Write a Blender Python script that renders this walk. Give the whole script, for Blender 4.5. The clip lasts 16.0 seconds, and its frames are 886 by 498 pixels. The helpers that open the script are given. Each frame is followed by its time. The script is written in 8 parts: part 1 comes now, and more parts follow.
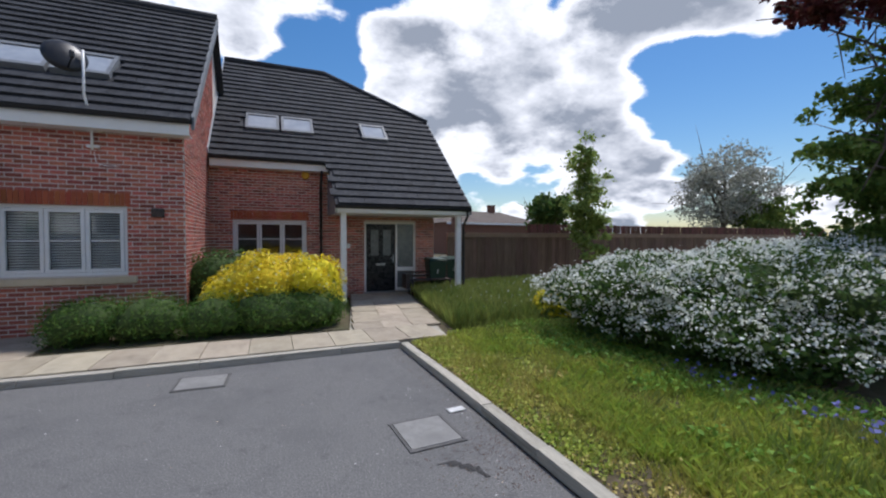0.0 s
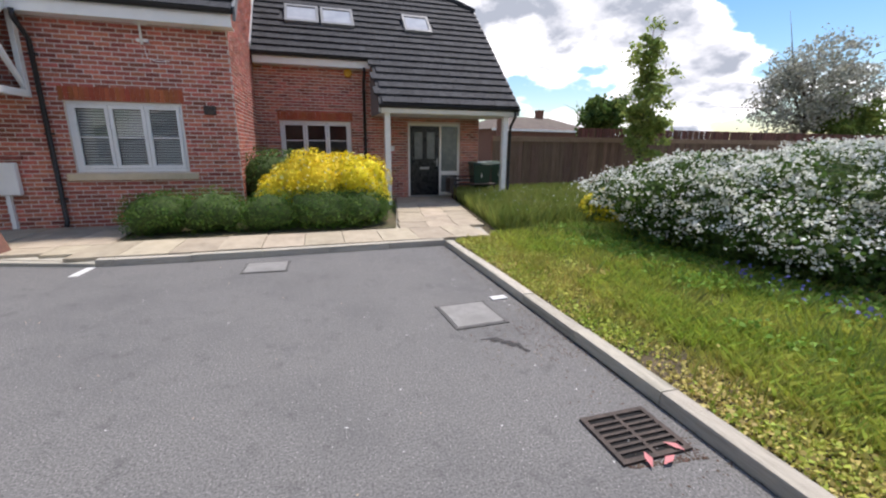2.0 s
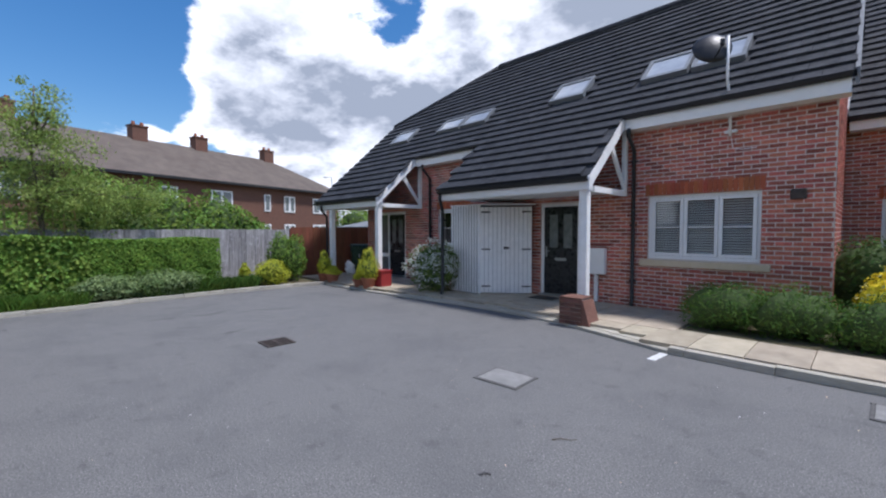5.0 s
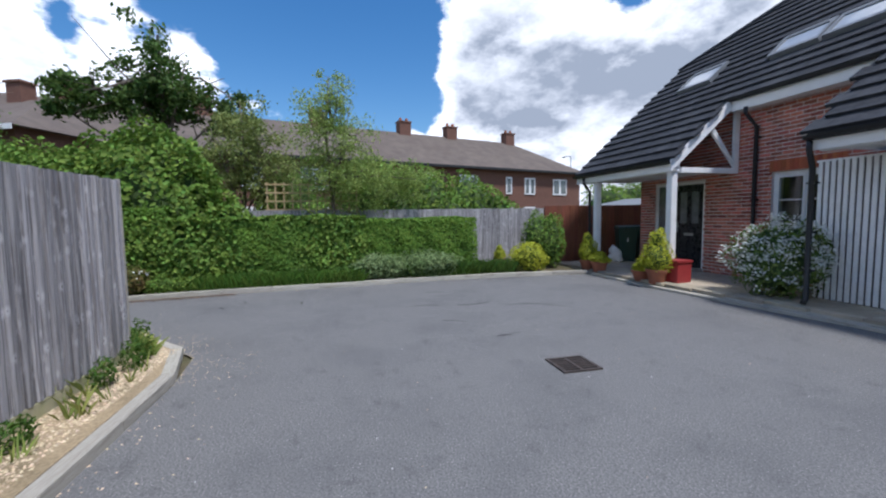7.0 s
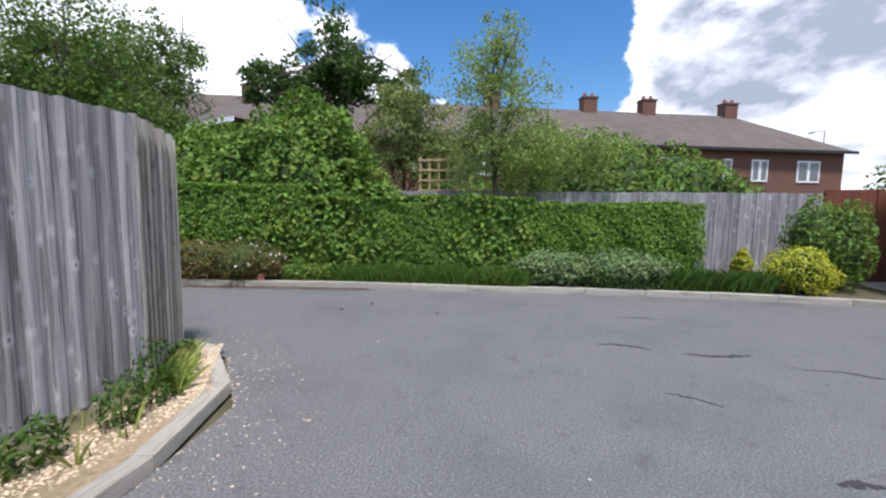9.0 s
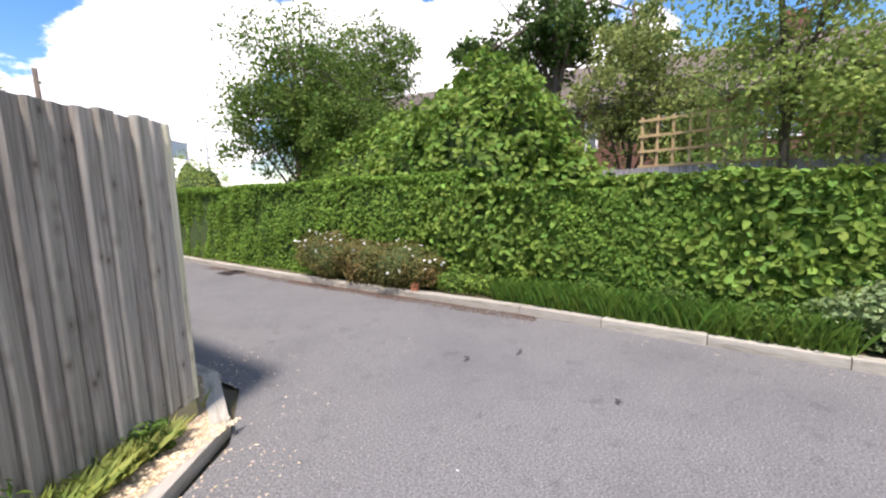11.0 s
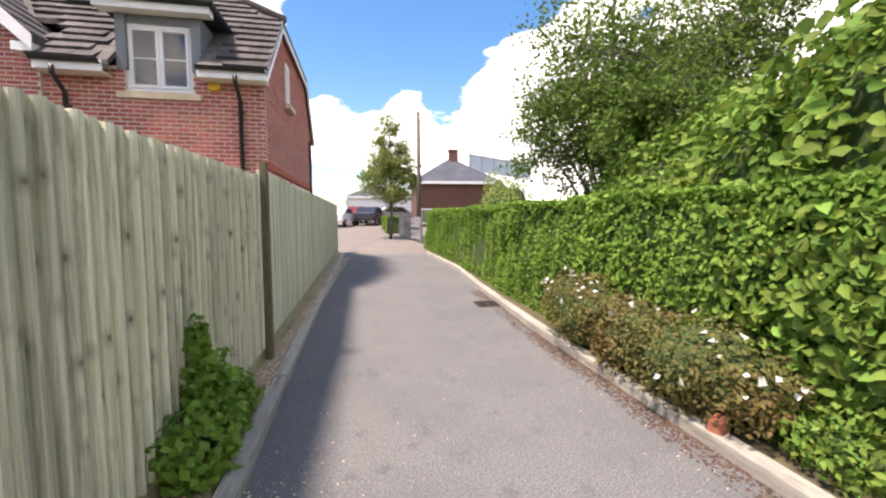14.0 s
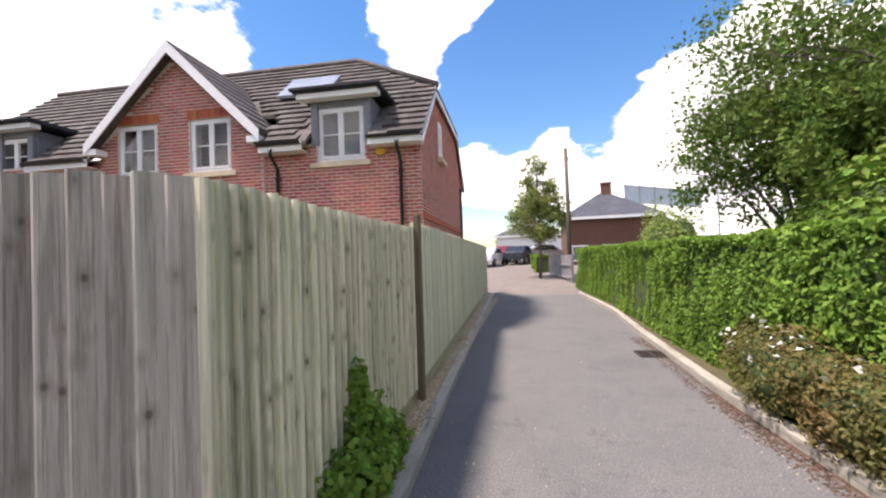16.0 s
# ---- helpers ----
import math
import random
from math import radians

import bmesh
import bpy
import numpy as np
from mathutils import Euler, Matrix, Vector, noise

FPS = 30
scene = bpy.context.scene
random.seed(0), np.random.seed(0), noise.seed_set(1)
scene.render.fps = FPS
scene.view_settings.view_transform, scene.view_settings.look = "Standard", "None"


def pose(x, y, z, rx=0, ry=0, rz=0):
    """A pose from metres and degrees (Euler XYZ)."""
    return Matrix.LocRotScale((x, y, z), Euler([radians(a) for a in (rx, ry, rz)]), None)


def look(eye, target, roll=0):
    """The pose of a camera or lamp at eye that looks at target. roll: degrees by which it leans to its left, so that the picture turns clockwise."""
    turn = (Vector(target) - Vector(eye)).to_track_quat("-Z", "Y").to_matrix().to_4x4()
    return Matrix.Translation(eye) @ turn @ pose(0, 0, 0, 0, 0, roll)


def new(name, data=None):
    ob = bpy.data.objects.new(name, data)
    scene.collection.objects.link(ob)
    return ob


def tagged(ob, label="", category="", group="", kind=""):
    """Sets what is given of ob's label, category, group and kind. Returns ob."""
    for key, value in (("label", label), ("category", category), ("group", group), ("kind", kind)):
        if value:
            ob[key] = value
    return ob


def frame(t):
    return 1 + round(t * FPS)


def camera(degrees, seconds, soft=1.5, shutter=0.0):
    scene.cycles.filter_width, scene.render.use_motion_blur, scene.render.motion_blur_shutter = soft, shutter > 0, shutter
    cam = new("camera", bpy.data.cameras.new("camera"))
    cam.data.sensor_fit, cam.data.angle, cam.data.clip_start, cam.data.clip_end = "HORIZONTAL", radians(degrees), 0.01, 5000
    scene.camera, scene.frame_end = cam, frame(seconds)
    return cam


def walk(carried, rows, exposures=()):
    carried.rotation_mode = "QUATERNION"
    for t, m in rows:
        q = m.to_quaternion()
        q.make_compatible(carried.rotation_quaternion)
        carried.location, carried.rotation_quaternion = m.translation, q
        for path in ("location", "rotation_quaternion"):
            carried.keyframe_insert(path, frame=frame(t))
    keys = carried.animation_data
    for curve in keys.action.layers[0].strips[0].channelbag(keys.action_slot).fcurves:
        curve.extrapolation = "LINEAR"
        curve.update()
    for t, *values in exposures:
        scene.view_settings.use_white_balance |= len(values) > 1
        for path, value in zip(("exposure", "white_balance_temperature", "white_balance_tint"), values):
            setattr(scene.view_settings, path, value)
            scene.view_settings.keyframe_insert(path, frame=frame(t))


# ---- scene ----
cam = camera(93.9, 16.0, 2.2)
PATH = [
    (0, (0.156, -0.202, 1.736), (0.923, 1.644, 1.681), 0.1),
    (0.5, (0.131, -0.234, 1.69), (0.901, 1.601, 1.489), 0.8),
    (1, (0.098, -0.273, 1.648), (0.855, 1.541, 1.277), 1.4),
    (1.5, (0.111, -0.25, 1.578), (0.816, 1.55, 1.064), 1.5),
    (2, (0.086, -0.25, 1.564), (0.649, 1.608, 1.083), 0.5),
    (2.5, (0.036, -0.245, 1.623), (0.32, 1.709, 1.307), -0.4),
    (3, (-0.019, -0.232, 1.66), (-0.072, 1.758, 1.464), -0.7),
    (3.5, (-0.142, -0.177, 1.668), (-0.559, 1.774, 1.531), -0.9),
    (4, (-0.376, -0.107, 1.661), (-1.166, 1.728, 1.552), -0.7),
    (4.5, (-0.633, 0.036, 1.633), (-1.766, 1.682, 1.543), -0.4),
    (5, (-0.984, 0.177, 1.621), (-2.41, 1.577, 1.532), -0.2),
    (5.2, (-1.169, 0.199, 1.619), (-2.69, 1.494, 1.521), -0.1),
    (7.3, (-3.696, 0.504, 1.439), (-5.663, 0.824, 1.271), -0.1),
    (7.5, (-3.881, 0.515, 1.435), (-5.861, 0.734, 1.254), 0.5),
    (8, (-4.621, 0.571, 1.345), (-6.611, 0.629, 1.152), 0.5),
    (8.2, (-4.873, 0.607, 1.307), (-6.863, 0.597, 1.115), 0.2),
    (10.3, (-7.461, 0.745, 1.322), (-9.166, -0.271, 1.078), 0.5),
    (10.5, (-7.687, 0.761, 1.336), (-9.319, -0.367, 1.085), -0.4),
    (11, (-8.223, 0.696, 1.404), (-9.668, -0.661, 1.139), -1.8),
    (11.5, (-8.668, 0.442, 1.422), (-9.916, -1.099, 1.16), -1.6),
    (12, (-9.102, 0.178, 1.411), (-10.094, -1.539, 1.155), -1.4),
    (12.5, (-9.473, -0.183, 1.404), (-10.189, -2.035, 1.167), -1.1),
    (13, (-9.801, -0.456, 1.421), (-10.253, -2.392, 1.206), -0.8),
    (13.5, (-10.036, -0.739, 1.434), (-10.273, -2.717, 1.249), -0.5),
    (14, (-10.158, -0.959, 1.462), (-10.247, -2.951, 1.306), -0.1),
    (14.5, (-10.246, -1.039, 1.473), (-10.219, -3.035, 1.351), 0.1),
    (15, (-10.276, -1.014, 1.48), (-10.116, -3.006, 1.401), -0.3),
    (15.5, (-10.256, -0.99, 1.492), (-9.905, -2.959, 1.469), -1.1),
    (16, (-10.213, -0.982, 1.531), (-9.599, -2.885, 1.572), -1.9),
]
walk(cam, [(t, look(eye, target, roll)) for t, eye, target, roll in PATH],
     [(0.0, 1.06, 6050, 14), (0.5, 1.06, 6050, 14), (1.0, 1.28, 6300, 15), (1.5, 1.62, 6550, 16), (2.5, 1.64, 6500, 16), (3.5, 1.40, 6050, 16), (5.2, 1.34, 5850, 15), (7.5, 1.32, 5800, 13), (10.5, 2.01, 6450, 20), (13.0, 2.28, 6950, 21), (14.5, 2.34, 7200, 23), (16.0, 2.12, 6950, 23)])

# ---- world, sun, exposure ----
SUN_EL, SUN_AZ = 66.0, 60.0   # azimuth from +y towards +x
world = bpy.data.worlds.new("sky")
scene.world = world
world.use_nodes = True
wn, wl = world.node_tree.nodes, world.node_tree.links
for nd in list(wn):
    wn.remove(nd)
w_out = wn.new("ShaderNodeOutputWorld")
sky = wn.new("ShaderNodeTexSky")
sky.sky_type, sky.sun_disc = "NISHITA", False
sky.sun_elevation, sky.sun_rotation = radians(SUN_EL), radians(SUN_AZ)
sky.ozone_density, sky.dust_density, sky.air_density = 3.0, 0.4, 1.2
bg_sky = wn.new("ShaderNodeBackground")
bg_sky.inputs["Strength"].default_value = 0.05
sky_hs = wn.new("ShaderNodeHueSaturation")
sky_hs.inputs["Saturation"].default_value = 1.3
wl.new(sky.outputs[0], sky_hs.inputs["Color"])
wl.new(sky_hs.outputs[0], bg_sky.inputs["Color"])
# cumulus: noise on a flattened dome, so that the clouds shrink towards the horizon
tc = wn.new("ShaderNodeTexCoord")
sep = wn.new("ShaderNodeSeparateXYZ")
wl.new(tc.outputs["Generated"], sep.inputs[0])


def wmath(op, a, b=None, c=None):
    nd = wn.new("ShaderNodeMath")
    nd.operation = op
    for i, v in enumerate((a, b, c)):
        if v is None:
            continue
        if isinstance(v, (int, float)):
            nd.inputs[i].default_value = v
        else:
            wl.new(v, nd.inputs[i])
    return nd.outputs[0]


w_den = wmath("ADD", wmath("MAXIMUM", sep.outputs["Z"], 0.0), 0.42)
w_vec = wn.new("ShaderNodeCombineXYZ")
wl.new(wmath("DIVIDE", sep.outputs["X"], w_den), w_vec.inputs[0])
wl.new(wmath("DIVIDE", sep.outputs["Y"], w_den), w_vec.inputs[1])
wl.new(wmath("MULTIPLY", sep.outputs["Z"], 1.2), w_vec.inputs[2])


def wnoise(scale, detail, rough, offset):
    mp = wn.new("ShaderNodeMapping")
    mp.inputs["Location"].default_value = offset
    wl.new(w_vec.outputs[0], mp.inputs[0])
    nz = wn.new("ShaderNodeTexNoise")
    nz.inputs["Scale"].default_value = scale
    nz.inputs["Detail"].default_value = detail
    nz.inputs["Roughness"].default_value = rough
    wl.new(mp.outputs[0], nz.inputs["Vector"])
    return nz.outputs["Fac"]


def wramp(fac, lo, hi):
    mr = wn.new("ShaderNodeMapRange")
    mr.interpolation_type = "SMOOTHSTEP"
    mr.inputs["From Min"].default_value = lo
    mr.inputs["From Max"].default_value = hi
    wl.new(fac, mr.inputs["Value"])
    return mr.outputs["Result"]


def wpuff(scale, offset):
    """Rounded heaps, for the cauliflower edge of a cumulus."""
    mp = wn.new("ShaderNodeMapping")
    mp.inputs["Location"].default_value = offset
    wl.new(w_warp.outputs[0], mp.inputs[0])
    vo = wn.new("ShaderNodeTexVoronoi")
    vo.feature = "SMOOTH_F1"
    vo.inputs["Smoothness"].default_value = 0.6
    vo.inputs["Scale"].default_value = scale
    wl.new(mp.outputs[0], vo.inputs["Vector"])
    return wmath("SUBTRACT", 1.0, vo.outputs["Distance"])


# the heaps are warped a little, so that they do not look like cells
wz = wn.new("ShaderNodeTexNoise")
wz.inputs["Scale"].default_value, wz.inputs["Detail"].default_value = 3.0, 5.0
wl.new(w_vec.outputs[0], wz.inputs["Vector"])
w_warp = wn.new("ShaderNodeVectorMath")
w_warp.operation = "MULTIPLY_ADD"
w_warp.inputs[1].default_value = (0.35, 0.35, 0.35)
wl.new(wz.outputs["Color"], w_warp.inputs[0])
wl.new(w_vec.outputs[0], w_warp.inputs[2])
CLOUD_AT = (3.1, 1.7, 0.4)
base_n = wnoise(1.25, 4.0, 0.5, CLOUD_AT)
heap = wmath("MULTIPLY_ADD", wpuff(4.2, (0.3, 0.9, 0.0)), 0.16, wmath("MULTIPLY", wpuff(10.5, (1.3, 0.2, 0.0)), 0.075))
fine = wnoise(7.0, 9.0, 0.66, (5.0, 1.0, 2.0))
# the cumulus banks and clear gaps of the day: azimuth from +y towards +x, elevation, radius in degrees, cloud or gap
BANKS = [(25, 19, 13, 1), (0, 28, 8, 1), (49, 25, 10, 1), (44, 9, 9, 1), (32, 7, 7, 1), (53, 17, 6, -1), (5, 21, 5, -1),
         (-58, 20, 20, 1), (-86, 21, 9, -1), (-84, 10, 5, 1), (-26, 25, 12, 1), (-126, 16, 9, 1), (-111, 17, 7, 1), (-95, 24, 8, -1),
         (-168, 14, 10, 1), (178, 11, 7, 1), (-178, 22, 8, -1), (-143, 18, 8, 1), (170, 12, 6, 1), (162, 29, 7, 1), (172, 22, 8, -1), (121, 24, 14, 1), (150, 20, 5, -1), (-170, 27, 7, -1)]
w_dir = wn.new("ShaderNodeVectorMath")
w_dir.operation = "NORMALIZE"
wl.new(tc.outputs["Generated"], w_dir.inputs[0])


def wdot(v):
    nd = wn.new("ShaderNodeVectorMath")
    nd.operation = "DOT_PRODUCT"
    nd.inputs[1].default_value = v
    wl.new(w_dir.outputs[0], nd.inputs[0])
    return nd.outputs["Value"]


def wbank(az, el, rad):
    a, e = radians(az), radians(el)
    return wramp(wdot((math.sin(a) * math.cos(e), math.cos(a) * math.cos(e), math.sin(e))), math.cos(radians(rad * 1.45)), math.cos(radians(rad * 0.35)))


banks, gaps = None, None
for az, el, rad, sign in BANKS:
    one = wbank(az, el, rad)
    if sign > 0:
        banks = one if banks is None else wmath("MAXIMUM", banks, one)
    else:
        gaps = one if gaps is None else wmath("MAXIMUM", gaps, one)
place = wmath("SUBTRACT", wmath("MULTIPLY", banks, 0.17), wmath("MULTIPLY", gaps, 0.20))
body = wmath("ADD", wmath("ADD", wmath("MULTIPLY_ADD", base_n, 0.7, 0.098), heap), wmath("MULTIPLY_ADD", fine, 0.22, wmath("SUBTRACT", place, 0.06)))
cover = wramp(body, 0.672, 0.728)
thick = wramp(body, 0.69, 0.86)
# clouds towards the sun show their shaded side
backlit = wramp(wdot((math.sin(radians(SUN_AZ - 70)), math.cos(radians(SUN_AZ - 70)), 0.0)), -0.55, 0.5)
inner = wmath("MULTIPLY_ADD", wnoise(3.0, 7.0, 0.6, (7.0, 2.0, 1.0)), 2.6, wmath("MULTIPLY", heap, -1.3))
shade = wmath("MULTIPLY", wmath("MULTIPLY", thick, wmath("ADD", inner, -0.45)), wmath("MULTIPLY_ADD", backlit, 0.5, 0.75))
c_mix = wn.new("ShaderNodeMix")
c_mix.data_type = "RGBA"
c_mix.inputs["A"].default_value = (1.0, 1.0, 1.0, 1)
c_mix.inputs["B"].default_value = (0.26, 0.29, 0.335, 1)
wl.new(shade, c_mix.inputs["Factor"])
bg_cloud = wn.new("ShaderNodeBackground")
bg_cloud.inputs["Strength"].default_value = 0.62
wl.new(c_mix.outputs["Result"], bg_cloud.inputs["Color"])
w_mix = wn.new("ShaderNodeMixShader")
wl.new(cover, w_mix.inputs[0])
wl.new(bg_sky.outputs[0], w_mix.inputs[1])
wl.new(bg_cloud.outputs[0], w_mix.inputs[2])
wl.new(w_mix.outputs[0], w_out.inputs[0])

sun_data = bpy.data.lights.new("sun", "SUN")
sun_data.energy, sun_data.angle, sun_data.color = 1.75, radians(7.0), (1.0, 0.95, 0.87)
sun = new("sun", sun_data)
sv = Vector((math.sin(radians(SUN_AZ)) * math.cos(radians(SUN_EL)), math.cos(radians(SUN_AZ)) * math.cos(radians(SUN_EL)), math.sin(radians(SUN_EL))))
sun.matrix_world = look(sv * 60, (0, 0, 0))


# ---- materials ----
def surf(name, c1, c2, scale=8.0, rough=0.8, bump=0.2, bscale=60.0, stain=None, stain_scale=0.6, stain_amt=0.5, island=0.0, objrand=0.0,
         stretch=(1, 1, 1), metal=0.0, spec=0.4, translucent=0.0, stain_lo=0.5, bdist=0.01, hue=0.06, speck=None, knots=None, streak=None, patch=None):
    m = bpy.data.materials.new(name)
    m.use_nodes = True
    nt = m.node_tree
    N, L = nt.nodes, nt.links
    bs = N["Principled BSDF"]
    bs.inputs["Roughness"].default_value = rough
    bs.inputs["Metallic"].default_value = metal
    bs.inputs["Specular IOR Level"].default_value = spec
    co = N.new("ShaderNodeTexCoord")
    mp = N.new("ShaderNodeMapping")
    mp.inputs["Scale"].default_value = stretch
    L.new(co.outputs["Object"], mp.inputs[0])
    if objrand:
        oi = N.new("ShaderNodeObjectInfo")
        ml = N.new("ShaderNodeMath")
        ml.operation = "MULTIPLY"
        ml.inputs[1].default_value = 60.0
        L.new(oi.outputs["Random"], ml.inputs[0])
        cb = N.new("ShaderNodeCombineXYZ")
        for k in range(3):
            L.new(ml.outputs[0], cb.inputs[k])
        L.new(cb.outputs[0], mp.inputs["Location"])

    def nz(sc, det=5.0, ro=0.6):
        t = N.new("ShaderNodeTexNoise")
        t.inputs["Scale"].default_value, t.inputs["Detail"].default_value, t.inputs["Roughness"].default_value = sc, det, ro
        L.new(mp.outputs[0], t.inputs["Vector"])
        return t.outputs["Fac"]

    def mix(a, b, fac, kind="MIX"):
        x = N.new("ShaderNodeMix")
        x.data_type, x.blend_type = "RGBA", kind
        for key, v in (("A", a), ("B", b)):
            if isinstance(v, tuple):
                x.inputs[key].default_value = (*v[:3], 1)
            else:
                L.new(v, x.inputs[key])
        if isinstance(fac, float):
            x.inputs["Factor"].default_value = fac
        else:
            L.new(fac, x.inputs["Factor"])
        return x.outputs["Result"]

    def rng(v, lo, hi, a=0.0, b=1.0):
        r = N.new("ShaderNodeMapRange")
        for k, q in (("From Min", lo), ("From Max", hi), ("To Min", a), ("To Max", b)):
            r.inputs[k].default_value = q
        L.new(v, r.inputs["Value"])
        return r.outputs["Result"]

    col = mix(c1, c2, rng(nz(scale), 0.35, 0.65))
    if stain:
        col = mix(col, stain, rng(nz(stain_scale, 6.0, 0.65), stain_lo, stain_lo + 0.2, 0.0, stain_amt))
    if speck:
        col = mix(col, speck[0], rng(nz(speck[1], 2.0, 0.5), speck[2], speck[2] + 0.04))
    if patch:
        col = mix(col, patch[0], rng(nz(patch[1], 3.0, 0.75), patch[2], patch[2] + 0.12, 0.0, patch[3]))
    if streak or knots:
        mk = N.new("ShaderNodeMapping")
        L.new(co.outputs["Object"], mk.inputs[0])
        if objrand:
            L.new(cb.outputs[0], mk.inputs["Location"])
    if streak:
        mk2 = N.new("ShaderNodeMapping")
        mk2.inputs["Scale"].default_value = (55.0, 8.0, 1.1)
        L.new(mk.outputs[0], mk2.inputs[0])
        tk = N.new("ShaderNodeTexNoise")
        tk.inputs["Scale"].default_value, tk.inputs["Detail"].default_value, tk.inputs["Roughness"].default_value = 1.0, 5.0, 0.7
        L.new(mk2.outputs[0], tk.inputs["Vector"])
        col = mix(col, streak[0], rng(tk.outputs["Fac"], streak[1] - 0.035, streak[1] + 0.035, 0.0, streak[2]))
    if knots:
        mk3 = N.new("ShaderNodeMapping")
        mk3.inputs["Scale"].default_value = (9.0, 9.0, 6.0)
        L.new(mk.outputs[0], mk3.inputs[0])
        vk = N.new("ShaderNodeTexVoronoi")
        vk.inputs["Scale"].default_value = 1.0
        L.new(mk3.outputs[0], vk.inputs["Vector"])
        col = mix(col, knots[1], rng(vk.outputs["Distance"], knots[2] * 2.6, knots[2] * 1.0, 0.0, 0.6))
        col = mix(col, knots[0], rng(vk.outputs["Distance"], knots[2] * 1.0, knots[2] * 0.5, 0.0, 0.75))
    for amt, src in ((island, "island"), (objrand, "object")):
        if amt:
            if src == "island":
                g = N.new("ShaderNodeNewGeometry").outputs["Random Per Island"]
            else:
                g = N.new("ShaderNodeObjectInfo").outputs["Random"]
            hs = N.new("ShaderNodeHueSaturation")
            L.new(col, hs.inputs["Color"])
            L.new(rng(g, 0, 1, 1 - amt, 1 + amt), hs.inputs["Value"])
            w = N.new("ShaderNodeMath")
            w.operation = "FRACT"
            w2 = N.new("ShaderNodeMath")
            w2.operation = "MULTIPLY"
            w2.inputs[1].default_value = 17.3
            L.new(g, w2.inputs[0])
            L.new(w2.outputs[0], w.inputs[0])
            L.new(rng(w.outputs[0], 0, 1, 0.5 - amt * hue, 0.5 + amt * hue), hs.inputs["Hue"])
            col = hs.outputs["Color"]
    L.new(col, bs.inputs["Base Color"])
    if bump:
        b = N.new("ShaderNodeBump")
        b.inputs["Strength"].default_value = bump
        b.inputs["Distance"].default_value = bdist
        L.new(nz(bscale, 4.0, 0.7), b.inputs["Height"])
        L.new(b.outputs[0], bs.inputs["Normal"])
    rr = rng(nz(scale * 2.3), 0.3, 0.7, max(rough - 0.1, 0.02), min(rough + 0.1, 1.0))
    L.new(rr, bs.inputs["Roughness"])
    if translucent:
        tr = N.new("ShaderNodeBsdfTranslucent")
        L.new(col, tr.inputs["Color"])
        ms = N.new("ShaderNodeMixShader")
        ms.inputs[0].default_value = translucent
        L.new(bs.outputs[0], ms.inputs[1])
        L.new(tr.outputs[0], ms.inputs[2])
        L.new(ms.outputs[0], N["Material Output"].inputs[0])
    return m


def plain(name, c, rough=0.5, metal=0.0, trans=0.0, var=0.12):
    d = tuple(v * (1 - var) for v in c)
    m = surf(name, c, d, 5.0, rough, 0.05, 120.0, metal=metal)
    if trans:
        m.node_tree.nodes["Principled BSDF"].inputs["Transmission Weight"].default_value = trans
    return m


def glass_mat(name, tint):
    m = bpy.data.materials.new(name)
    m.use_nodes = True
    bs = m.node_tree.nodes["Principled BSDF"]
    bs.inputs["Base Color"].default_value = (*tint, 1)
    bs.inputs["Roughness"].default_value = 0.02
    bs.inputs["Transmission Weight"].default_value = 1.0
    bs.inputs["IOR"].default_value = 1.45
    return m


M_TARMAC = surf("tarmac", (0.086, 0.085, 0.083), (0.22, 0.215, 0.207), 78.0, 0.92, 0.3, 150.0, (0.10, 0.099, 0.10), 0.8, 0.45, bdist=0.01, speck=((0.42, 0.41, 0.39), 85.0, 0.672), stain_lo=0.46, spec=0.25, patch=((0.07, 0.069, 0.069), 4.5, 0.575, 0.4))
M_BEIGE = surf("beige_drive", (0.22, 0.185, 0.155), (0.17, 0.145, 0.125), 4.0, 0.9, 0.4, 80.0, (0.13, 0.115, 0.10), 0.8, 0.5)
M_EARTH = surf("earth", (0.085, 0.07, 0.04), (0.12, 0.10, 0.05), 6.0, 0.95, 0.5, 40.0, (0.05, 0.07, 0.02), 1.2, 0.7)
M_LAWN = surf("lawn_soil", (0.065, 0.052, 0.028), (0.125, 0.095, 0.055), 9.0, 0.95, 0.7, 50.0, (0.11, 0.12, 0.04), 2.2, 0.8)
M_KERB = surf("kerb_concrete", (0.40, 0.365, 0.30), (0.48, 0.445, 0.37), 9.0, 0.9, 0.5, 120.0, (0.2, 0.19, 0.15), 1.7, 0.7, objrand=0.1)
M_KERBW = surf("weathered_kerb", (0.36, 0.335, 0.28), (0.45, 0.42, 0.355), 9.0, 0.92, 0.5, 120.0, (0.14, 0.13, 0.10), 1.7, 0.7, objrand=0.14)
M_SLAB = surf("paving_slab", (0.36, 0.305, 0.225), (0.43, 0.37, 0.28), 3.0, 0.85, 0.4, 45.0, (0.24, 0.205, 0.155), 1.4, 0.6, objrand=0.14)
M_BRICK = surf("red_brick", (0.47, 0.15, 0.105), (0.32, 0.10, 0.07), 22.0, 0.88, 0.6, 180.0, (0.17, 0.062, 0.05), 2.0, 0.5, island=0.45, hue=0.022)
M_BRICK1 = surf("red_brick_single", (0.47, 0.15, 0.105), (0.32, 0.10, 0.07), 22.0, 0.88, 0.6, 180.0, (0.17, 0.062, 0.05), 2.0, 0.5, objrand=0.45, hue=0.022)
M_BRICKS = surf("bright_brick", (0.44, 0.13, 0.09), (0.35, 0.10, 0.075), 22.0, 0.88, 0.6, 180.0, (0.24, 0.07, 0.05), 2.0, 0.5, island=0.25)
